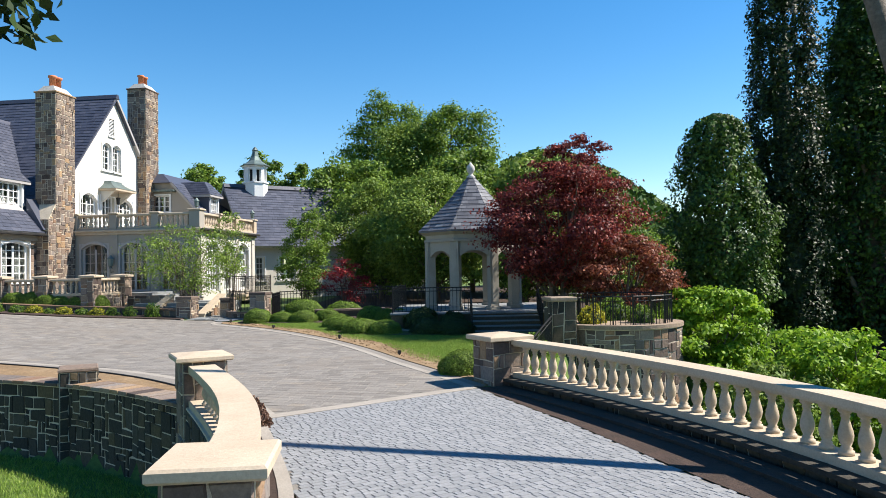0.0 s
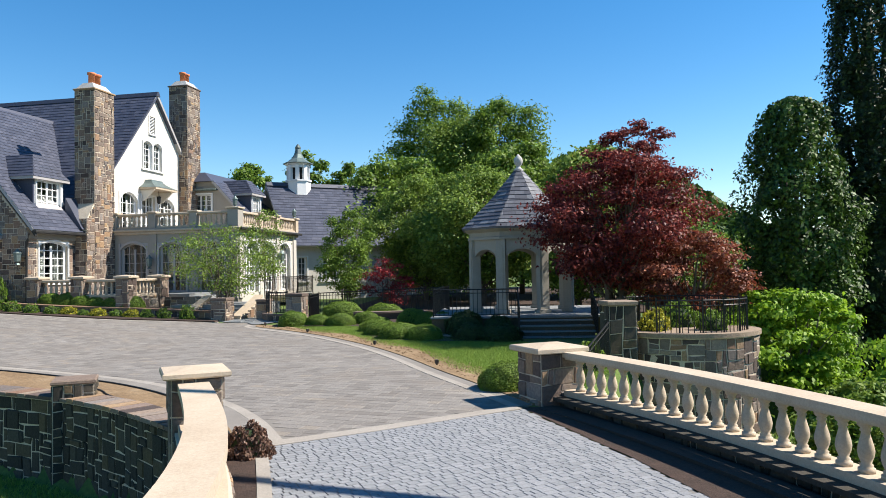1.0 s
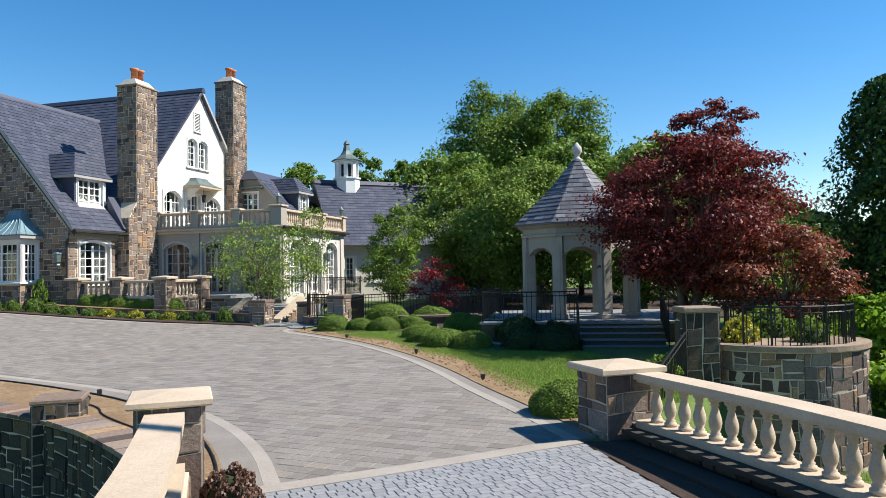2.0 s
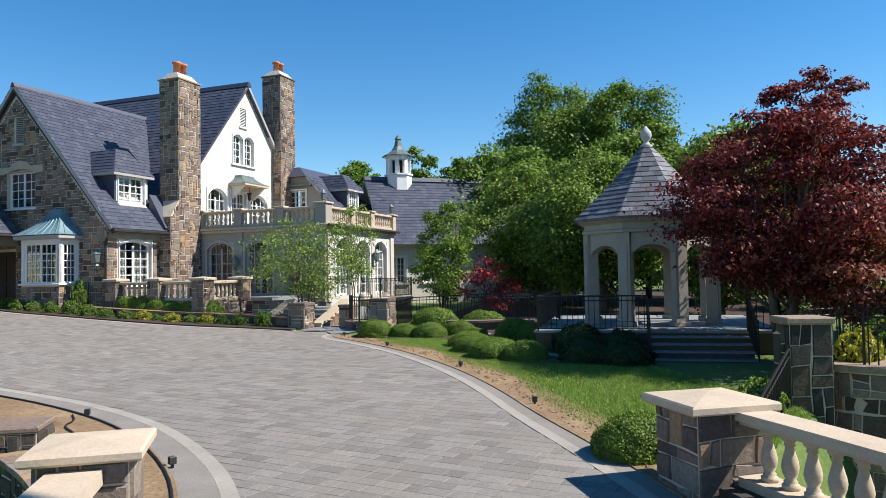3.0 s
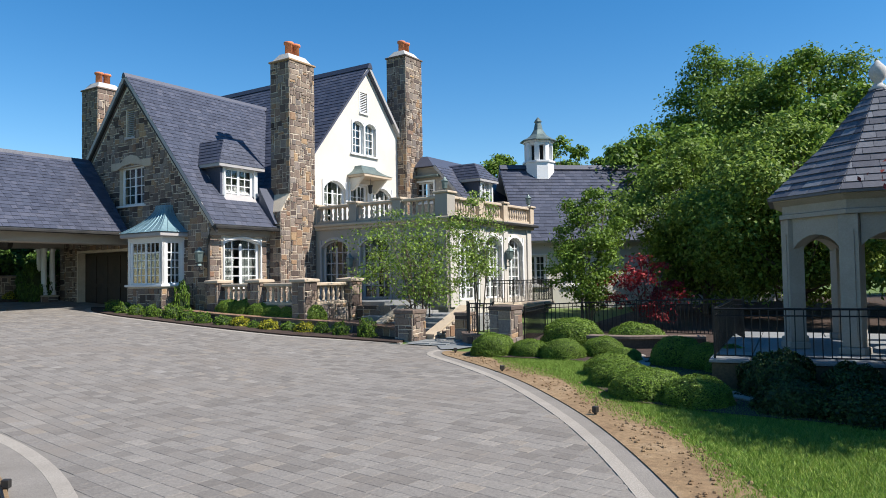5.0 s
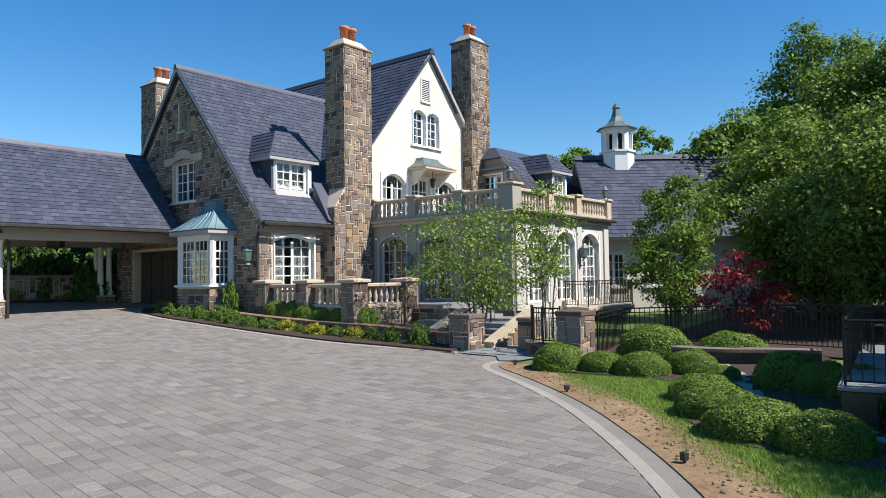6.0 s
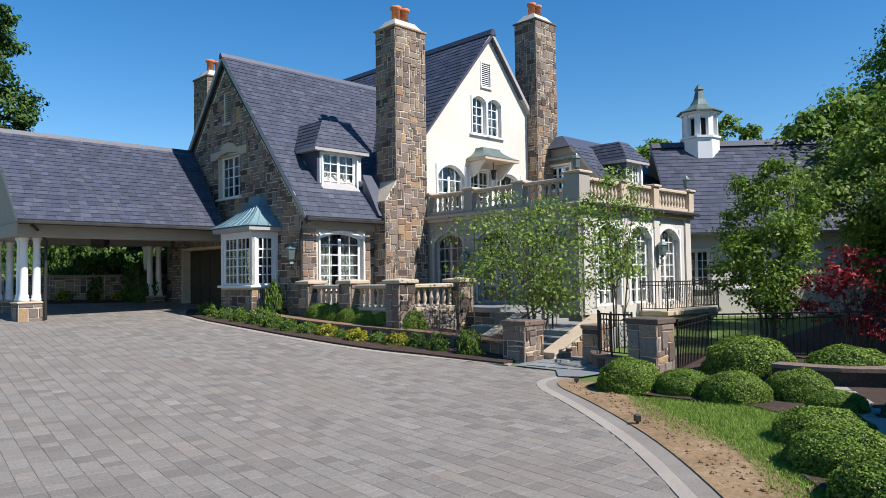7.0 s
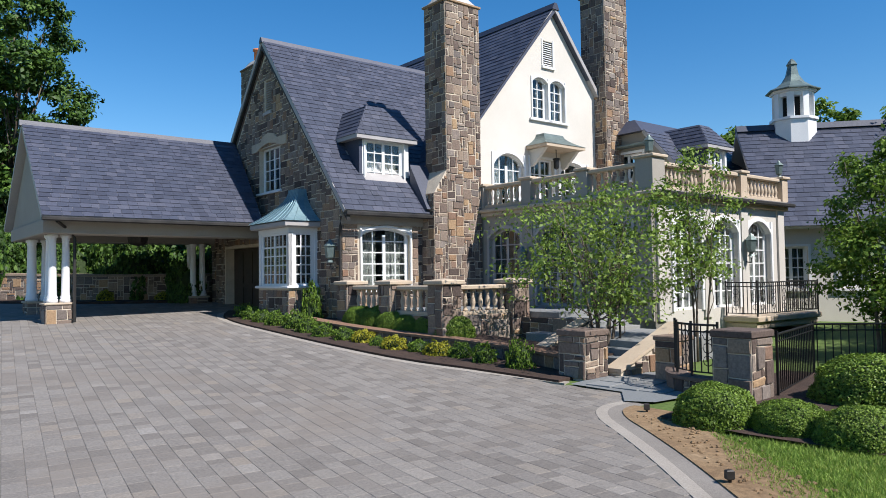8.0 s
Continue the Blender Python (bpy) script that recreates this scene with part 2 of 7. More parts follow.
# ---- mesh helpers ----
class MB:
    """A mesh under construction: plain lists of corners and faces."""

    def __init__(self):
        self.v, self.f = [], []

    def add(self, verts, faces):
        n = len(self.v)
        self.v.extend(verts)
        self.f.extend([tuple(i + n for i in f) for f in faces])
        return self

    def box(self, x0, x1, y0, y1, z0, z1, c=0.0):
        if c:
            vs = []
            for z, i in ((z0, c), (z0 + c, 0), (z1 - c, 0), (z1, c)):
                vs += [(x0 + i, y0 + i, z), (x1 - i, y0 + i, z), (x1 - i, y1 - i, z), (x0 + i, y1 - i, z)]
            fs = [(3, 2, 1, 0), (12, 13, 14, 15)]
            for k in (0, 4, 8):
                fs += [(k + a, k + (a + 1) % 4, k + 4 + (a + 1) % 4, k + 4 + a) for a in range(4)]
            return self.add(vs, fs)
        return self.add([(x0, y0, z0), (x1, y0, z0), (x1, y1, z0), (x0, y1, z0), (x0, y0, z1), (x1, y0, z1), (x1, y1, z1), (x0, y1, z1)],
                        [(3, 2, 1, 0), (4, 5, 6, 7), (0, 1, 5, 4), (1, 2, 6, 5), (2, 3, 7, 6), (3, 0, 4, 7)])

    def hull8(self, a, b):
        """Two rings of four corners joined into a block."""
        return self.add([*a, *b], [(3, 2, 1, 0), (4, 5, 6, 7), (0, 1, 5, 4), (1, 2, 6, 5), (2, 3, 7, 6), (3, 0, 4, 7)])

    def prism(self, ring, d):
        """A ring of corners pushed along d."""
        n = len(ring)
        top = [(x + d[0], y + d[1], z + d[2]) for x, y, z in ring]
        return self.add([*ring, *top], [tuple(range(n))[::-1], tuple(range(n, 2 * n))] + [(i, (i + 1) % n, n + (i + 1) % n, n + i) for i in range(n)])

    def lathe(self, prof, seg=12, c=(0, 0, 0), turn=0.0):
        vs, n = [], len(prof)
        for r, z in prof:
            vs += [(c[0] + r * math.cos(2 * math.pi * i / seg + turn), c[1] + r * math.sin(2 * math.pi * i / seg + turn), c[2] + z) for i in range(seg)]
        fs = [(k * seg + i, k * seg + (i + 1) % seg, (k + 1) * seg + (i + 1) % seg, (k + 1) * seg + i) for k in range(n - 1) for i in range(seg)]
        fs += [tuple(range(seg))[::-1], tuple(range((n - 1) * seg, n * seg))]
        return self.add(vs, fs)

    def tube(self, pts, r, seg=6, r2=None):
        pts = [Vector(p) for p in pts]
        n = len(pts)
        vs = []
        for i, p in enumerate(pts):
            d = (pts[min(i + 1, n - 1)] - pts[max(i - 1, 0)]).normalized()
            a = d.orthogonal().normalized() if abs(d.z) > 0.9 else d.cross(Vector((0, 0, 1))).normalized()
            b = d.cross(a)
            rr = r if r2 is None else r + (r2 - r) * i / (n - 1)
            vs += [tuple(p + rr * (a * math.cos(2 * math.pi * k / seg) + b * math.sin(2 * math.pi * k / seg))) for k in range(seg)]
        fs = [(k * seg + i, (k + 1) * seg + i, (k + 1) * seg + (i + 1) % seg, k * seg + (i + 1) % seg) for k in range(n - 1) for i in range(seg)]
        fs += [tuple(range(seg)), tuple(range((n - 1) * seg, n * seg))[::-1]]
        return self.add(vs, fs)

    def moved(self, m):
        self.v = [tuple(m @ Vector(p)) for p in self.v]
        return self

    def welded(self):
        """Coinciding corners joined."""
        seen, at, vs = {}, [], []
        for p in self.v:
            key = (round(p[0], 4), round(p[1], 4), round(p[2], 4))
            if key not in seen:
                seen[key] = len(vs)
                vs.append(p)
            at.append(seen[key])
        self.v, self.f = vs, [tuple(at[i] for i in f) for f in self.f]
        self.f = [f for f in self.f if len(set(f)) == len(f)]
        return self

    def mesh(self, name, mat, smooth=False):
        me = bpy.data.meshes.new(name)
        me.from_pydata(self.v, [], self.f)
        me.materials.append(mat)
        if smooth:
            me.polygons.foreach_set("use_smooth", [True] * len(me.polygons))
        me.update()
        return me


def empty(name, m=None, label="", category="", group="", kind=""):
    e = new(name)
    if m is not None:
        e.matrix_world = m
    return tagged(e, label, category, group, kind)


def part(name, mb, mat, parent=None, label="", smooth=False, kind=""):
    me = mb if isinstance(mb, bpy.types.Mesh) else mb.mesh(name, mat, smooth)
    ob = new(name, me)
    ob.parent = parent
    return tagged(ob, label, kind=kind)


def thing(name, mb, mat, label, category, smooth=False, kind="", group="", m=None):
    ob = part(name, mb, mat, None, label, smooth)
    if m is not None:
        ob.matrix_world = m
    return tagged(ob, "", category, group, kind)


def pieces(name, items, mat, parent, near=None, limit=300):
    """items: (corners, faces) in the parent's space. The nearest by the key near become objects, the rest one joined part."""
    if near:
        items = sorted(items, key=near)
    for vs, fs in items[:limit]:
        part(name, MB().add(vs, fs), mat, parent)
    if len(items) > limit:
        rest = MB()
        for vs, fs in items[limit:]:
            rest.add(vs, fs)
        part(name + "_field", rest, mat, parent, kind="stuff")


BLOCK_F = [(4, 5, 6, 7), (0, 1, 5, 4), (1, 2, 6, 5), (2, 3, 7, 6), (3, 0, 4, 7)]


def rubble(w, h, cell, rng, inside=None):
    """Random rectangles of stone that fill w x h, in a grid of cells; inside(s, z) says where there is wall."""
    nx, nz = max(1, round(w / cell)), max(1, round(h / cell))
    cx, cz = w / nx, h / nz
    free = [[inside is None or inside((i + 0.5) * cx, (k + 0.5) * cz) for i in range(nx)] for k in range(nz)]
    out = []
    for k in range(nz):
        for i in range(nx):
            if not free[k][i]:
                continue
            a, b = rng.choice([(1, 1), (2, 1), (2, 2), (3, 2), (2, 2), (3, 1), (3, 3), (4, 2), (1, 2), (2, 3)])
            while a > 1 and not all(i + q < nx and free[k][i + q] for q in range(a)):
                a -= 1
            while b > 1 and not all(k + r < nz and free[k + r][i + q] for r in range(b) for q in range(a)):
                b -= 1
            for r in range(b):
                for q in range(a):
                    free[k + r][i + q] = False
            out.append((i * cx, k * cz, (i + a) * cx, (k + b) * cz))
    return out


def stone_items(fn, w, h, rng, cell=0.15, inside=None, proud=0.022, joint=0.021):
    """Stones laid on a face by fn(s, z, d), d being the distance out of the face. Their shared corners wander, so that no joint runs straight."""
    items, moved_to = [], {}

    def corner(a, b):
        key = (round(a, 3), round(b, 3))
        if key not in moved_to:
            da = 0 if a < 0.01 or a > w - 0.01 else rng.uniform(-0.15, 0.15) * cell
            db = 0 if b < 0.01 or b > h - 0.01 else rng.uniform(-0.15, 0.15) * cell
            moved_to[key] = (a + da, b + db)
        return moved_to[key]

    for a, b, c, d in rubble(w, h, cell, rng, inside):
        j = joint * 0.5
        p = proud * rng.uniform(0.45, 1.5)
        r = lambda: rng.uniform(-0.3, 0.5) * joint
        q = [corner(a, b), corner(c, b), corner(c, d), corner(a, d)]
        base = [(s + j * u, z + j * v) for (s, z), (u, v) in zip(q, ((1, 1), (-1, 1), (-1, -1), (1, -1)))]
        top = [(s + (joint + r()) * u, z + (joint + r()) * v) for (s, z), (u, v) in zip(q, ((1, 1), (-1, 1), (-1, -1), (1, -1)))]
        vs = [fn(s, z, 0.0) for s, z in base] + [fn(s, z, p * rng.uniform(0.75, 1.2)) for s, z in top]
        items.append((vs, BLOCK_F))
    return items


def flat(o, s, n):
    """A mapping fn(s, z, d) of an upright face from its lower corner o, the way s along it and the way n out of it."""
    return lambda a, z, d: (o[0] + s[0] * a + n[0] * d, o[1] + s[1] * a + n[1] * d, o[2] + z)


# ---- the lie of the land ----
def rise(x, y):
    w = max(0.0, -9.0 - x)
    return 0.0195 * max(0.0, min(y, 60) - 12) + 0.058 * w * w / (w + 3.0) * (1 if x > -45 else 45 / -x)


RIGHT_LINE = [(4.9, -30), (4.75, 4), (4.45, 8), (3.75, 10), (2.95, 12), (1.55, 15.0), (2.3, 17), (3.6, 19.6), (6.4, 21.0), (8.0, 24), (8.5, 30), (8, 44), (10, 70)]
LEFT_LINE = [(-1.6, -30), (-1.65, 5), (-1.9, 6.7), (-2.2, 7.8), (-2.6, 8.9), (-3.3, 10.4), (-4.0, 11.5), (-4.9, 12.5), (-5.9, 13.4), (-7.1, 14.2), (-8.2, 14.8), (-10, 15.5), (-13, 16.3), (-20, 16.6), (-40, 14)]


def side(x, y, line):
    """Signed distance to a line of corners; positive on its right-hand side."""
    best, sign = 1e9, 1.0
    for (ax, ay), (bx, by) in zip(line, line[1:]):
        dx, dy = bx - ax, by - ay
        k = max(0.0, min(1.0, ((x - ax) * dx + (y - ay) * dy) / (dx * dx + dy * dy)))
        ex, ey = x - ax - k * dx, y - ay - k * dy
        d = math.hypot(ex, ey)
        if d < best - 1e-9:
            best, sign = d, 1.0 if dx * ey - dy * ex < 0 else -1.0
    return best * sign


def smooth_step(a, b, x):
    k = max(0.0, min(1.0, (x - a) / (b - a)))
    return k * k * (3 - 2 * k)


def land(x, y):
    z = rise(x, y)
    if y < 75 and x > -2:
        r = side(x, y, RIGHT_LINE)
        wide = 0.02 if y < 15.5 else (0.5 if y < 21 else 4.0)
        k = smooth_step(-0.3, wide, r) if y < 21 else smooth_step(-0.05, wide, r)
        z = z * (1 - k) + k * (-1.5 - 0.16 * max(0.0, min(r, 30)))
    if x < 0 and y < 20:
        k = smooth_step(-0.38, -0.02, -side(x, y, LEFT_LINE))
        z = z * (1 - k) + k * -1.25
    return z


# ---- ground, drive, kerbs ----
def axis(lo, hi, step, far):
    mid = list(np.arange(lo, hi + 1e-6, step))
    outs = [1.5, 4, 8, 14, 24, 40, 70, 120, 220, 420, 800, far]
    return [lo - d for d in reversed(outs)] + mid + [hi + d for d in outs]


# outline of the drive, anticlockwise
R_EDGE = [(0.55, 14.5), (-0.2, 16.1), (-1.35, 18.3), (-2.15, 20.1), (-3.2, 22.1), (-4.25, 23.75), (-5.75, 25.8), (-7.2, 27.35), (-8.3, 28.4), (-9.1, 29.1), (-9.5, 29.75), (-9.4, 30.4)]
FAR_EDGE = [(-9.9, 31.1), (-11.3, 30.95), (-13.5, 30.85), (-15.35, 30.6), (-18.65, 30.85), (-21.4, 31.2), (-24.3, 31.55), (-26.2, 32.2), (-27.5, 33.2), (-27.8, 35), (-60, 40)]
L_EDGE = [(-60, 14.0), (-30, 17.2), (-20, 18.7), (-14, 19.1), (-11.2, 18.7), (-9.1, 18.0), (-6.85, 16.7), (-4.92, 14.95), (-3.8, 13.48), (-3.03, 12.02)]
DRIVE = R_EDGE + FAR_EDGE + L_EDGE
ENTRY = [(-3.03, 12.02), (-2.58, 10.75), (-2.15, 9.5), (-1.6, 7.75), (-1.15, 5.5), (-1.0, -30), (3.5, -30), (3.45, 5), (3.1, 7.46), (2.71, 8.58), (1.85, 11.36), (0.62, 14.3)]


def inside_poly(x, y, poly):
    c = False
    for (ax, ay), (bx, by) in zip(poly, poly[1:] + poly[:1]):
        if (ay > y) != (by > y) and x < (bx - ax) * (y - ay) / (by - ay) + ax:
            c = not c
    return c


gx, gy = axis(-40, 14, 0.4, 1500), axis(-6, 46, 0.4, 1500)
ground = MB()
for y in gy:
    for x in gx:
        z = land(x, y)
        d = math.hypot(x + 5, y - 20)
        if d > 70:
            z += noise.noise((x * 0.01, y * 0.01, 0)) * min(1.6, (d - 70) * 0.02)
        elif inside_poly(x, y, DRIVE) or inside_poly(x, y, ENTRY):
            z -= 0.12
        else:
            z += 0.008 * noise.noise((x * 0.9, y * 0.9, 0)) - 0.016
        ground.v.append((x, y, z))
nx = len(gx)
for k in range(len(gy) - 1):
    for i in range(nx - 1):
        a = k * nx + i
        ground.f.append((a, a + 1, a + nx + 1, a + nx))
thing("ground", ground, M_GROUND, "green turf and soil of the grounds and lawns", "ground", True, "structure")


def sheet(poly, lift, step=1.0):
    """A polygon filled with a fine triangle mesh that follows the land."""
    bm = bmesh.new()
    vs = [bm.verts.new((x, y, 0)) for x, y in poly]
    bm.faces.new(vs)
    xs, ys = [p[0] for p in poly], [p[1] for p in poly]
    for lo, hi, n in ((min(xs), max(xs), (1, 0, 0)), (min(ys), max(ys), (0, 1, 0))):
        k = lo + step
        while k < hi:
            bmesh.ops.bisect_plane(bm, geom=bm.verts[:] + bm.edges[:] + bm.faces[:], plane_co=(k, k, 0), plane_no=n)
            k += step
    out = MB()
    bm.verts.index_update()
    out.v = [(v.co.x, v.co.y, rise(v.co.x, v.co.y) + lift) for v in bm.verts]
    out.f = [tuple(v.index for v in f.verts) for f in bm.faces]
    if out.f:
        f0 = bm.faces[:][0]
        f0.normal_update()
        if f0.normal.z < 0:
            out.f = [f[::-1] for f in out.f]
    bm.free()
    return out


road = thing("road", sheet(DRIVE, -0.006), M_JOINT, "broad motor court of grey-brown rectangular pavers", "road", kind="structure")
# dark sheet laid where the balustrade's shadow fills the gap beside the lane
thing("flower_bed", sheet([(0.62, 14.35), (1.85, 11.36), (2.71, 8.58), (3.1, 7.46), (3.45, 5), (3.5, -10), (5.0, -10), (4.6, 5.5), (4.35, 7.5), (3.95, 8.85), (3.5, 10.2), (2.8, 11.95), (2.05, 13.45), (1.5, 14.5)], 0.01), M_MULCH, "dark mulch-coloured strip for the shadow gap at the foot of the balustrade", "flower bed", kind="structure")
entry_road = thing("road", sheet(ENTRY, -0.006), M_JOINT, "entrance lane laid with small pale grey cobbles", "road", kind="structure")


def subdivide(line, step):
    out = []
    for (ax, ay), (bx, by) in zip(line, line[1:]):
        n = max(1, int(math.hypot(bx - ax, by - ay) / step))
        out += [(ax + (bx - ax) * i / n, ay + (by - ay) * i / n) for i in range(n)]
    return out + [line[-1]]


def rounded(line, times=2):
    for _ in range(times):
        out = [line[0]]
        for (ax, ay), (bx, by) in zip(line, line[1:]):
            out += [(ax * 0.75 + bx * 0.25, ay * 0.75 + by * 0.25), (ax * 0.25 + bx * 0.75, ay * 0.25 + by * 0.75)]
        line = out + [line[-1]]
    return line


def offset(line, d):
    """The line moved d to its right."""
    out = []
    for i, (x, y) in enumerate(line):
        ax, ay = line[max(0, i - 1)]
        bx, by = line[min(len(line) - 1, i + 1)]
        k = math.hypot(bx - ax, by - ay) or 1
        out.append((x + (by - ay) / k * d, y - (bx - ax) / k * d))
    return out


def strip(line, a, b, z0, z1, floor=None):
    """A solid band along a line, from offset a to b, between two heights over the land."""
    h = floor or rise
    la, lb = offset(line, a), offset(line, b)
    out = MB()
    for (ax, ay), (bx, by) in zip(la, lb):
        out.v += [(ax, ay, h(ax, ay) + z0), (bx, by, h(bx, by) + z0), (bx, by, h(bx, by) + z1), (ax, ay, h(ax, ay) + z1)]
    n = len(la)
    for i in range(n - 1):
        for k in range(4):
            p, q = i * 4 + k, i * 4 + (k + 1) % 4
            out.f.append((p, p + 4, q + 4, q))
    out.f += [(0, 1, 2, 3), tuple((n - 1) * 4 + k for k in (3, 2, 1, 0))]
    return out


def path_len(line):
    return sum(math.hypot(b[0] - a[0], b[1] - a[1]) for a, b in zip(line, line[1:]))


def along(line, d):
    """The place and heading at d metres along a line."""
    for (ax, ay), (bx, by) in zip(line, line[1:]):
        k = math.hypot(bx - ax, by - ay)
        if d <= k or (bx, by) == line[-1]:
            return ax + (bx - ax) * d / k, ay + (by - ay) * d / k, (bx - ax) / k, (by - ay) / k
        d -= k


rk, lk = offset(rounded(R_EDGE), -0.22), rounded(L_EDGE)
fk = rounded([(-11.2, 31.2)] + FAR_EDGE[2:10])
for ln, a, b in ((rk, 0.09, 0.27), (lk, -0.26, -0.07), (fk, -0.1, 0.12)):
    thing("kerb", strip(ln, a, b, -0.1, 0.005), M_KERB, "pale concrete band edging the drive", "kerb", kind="structure")
    if ln is not fk:
        thing("kerb", strip(ln, b + 0.002, 0.5 if ln is rk else 0.36, -0.1, 0.004), M_APRON, "grey concrete apron outside the pale band", "kerb", kind="structure")
thing("kerb", strip(rounded([(-3.0, 12.0), (-1.3, 13.1), (0.55, 14.4)], 1), -0.14, 0.14, -0.1, 0.012), M_KERB, "pale concrete band between cobbles and pavers", "kerb", kind="structure")
ek = rounded([(-3.03, 12.02), (-2.58, 10.75), (-2.15, 9.5), (-1.6, 7.75), (-1.15, 5.5), (-1.0, 0), (-1.0, -12)])
thing("kerb", strip(ek, 0.0, 0.16, -0.1, 0.03), M_KERB, "narrow pale edging of the cobbled lane", "kerb", kind="structure")
thing("flower_bed", strip(ek, 0.16, 0.95, -0.15, 0.02), M_MULCH, "strip of brown mulch beside the lane", "flower bed", kind="structure")
thing("ground", strip(rk[:-3], 0.5, 1.35, -0.1, 0.02), M_SOIL, "dry bare soil strip along the drive", "soil", kind="structure")
SOIL = [p for p in offset(lk, 0.36) if p[0] > -19] + [(-3.55, 12.1), (-4.0, 12.1), (-4.7, 12.85), (-5.7, 13.75), (-7.0, 14.55), (-8.1, 15.1), (-9.9, 15.85), (-12.9, 16.6), (-18, 16.9)]
thing("ground", sheet(SOIL, 0.045), M_SOIL, "dry sandy soil strip inside the kerb", "soil", kind="structure")


# ---- the house ----
# its own space: x out of the south front, y along the stone wing's ridge
HX = pose(-20.53, 33.32, 0, 0, 0, -7.5)
HI = HX.inverted()
house = empty("house", HX, "large stone and white stucco mansion with steep slate roofs", "house")


def column_wall(fn, xs, top, z0, t, holes):
    """A wall of thickness t on fn(s, z, d): upright strips under the outline top(s), with holes (s0, s1, z0, z1) through it."""
    cuts = sorted({*xs, *(h[0] for h in holes), *(h[1] for h in holes)})
    out = MB()
    for a, b in zip(cuts, cuts[1:]):
        spans, lo = [], z0
        for h in sorted((h for h in holes if h[0] <= a + 1e-6 and h[1] >= b - 1e-6), key=lambda h: h[2]):
            spans.append((lo, lo, h[2], h[2]))
            lo = h[3]
        spans.append((lo, lo, top(a + 1e-6), top(b - 1e-6)))
        for za, zb, ta, tb in spans:
            if max(ta - za, tb - zb) > 0.005:
                ta, tb = max(ta, za + 0.001), max(tb, zb + 0.001)
                out.hull8([fn(a, za, 0), fn(b, zb, 0), fn(b, tb, 0), fn(a, ta, 0)], [fn(a, za, -t), fn(b, zb, -t), fn(b, tb, -t), fn(a, ta, -t)])
    return out.welded()


def arc_pts(w, rise_, n=10):
    """Points of a segmental arch over a width w."""
    if rise_ <= 0.001:
        return [(0, 0), (w, 0)]
    r = (w * w / 4 + rise_ * rise_) / (2 * rise_)
    half = math.asin(min(1, w / 2 / r))
    return [(w / 2 + r * math.sin(-half + 2 * half * i / n), r * math.cos(-half + 2 * half * i / n) - (r - rise_)) for i in range(n + 1)]


def bar(out, fn, a, b, z0, z1, d0, d1):
    out.hull8([fn(a, z0, d1), fn(b, z0, d1), fn(b, z1, d1), fn(a, z1, d1)], [fn(a, z0, d0), fn(b, z0, d0), fn(b, z1, d0), fn(a, z1, d0)])


UNIT_PANE = MB().box(0, 1, -0.5, 0.5, 0, 1).mesh("pane", M_GLASS)


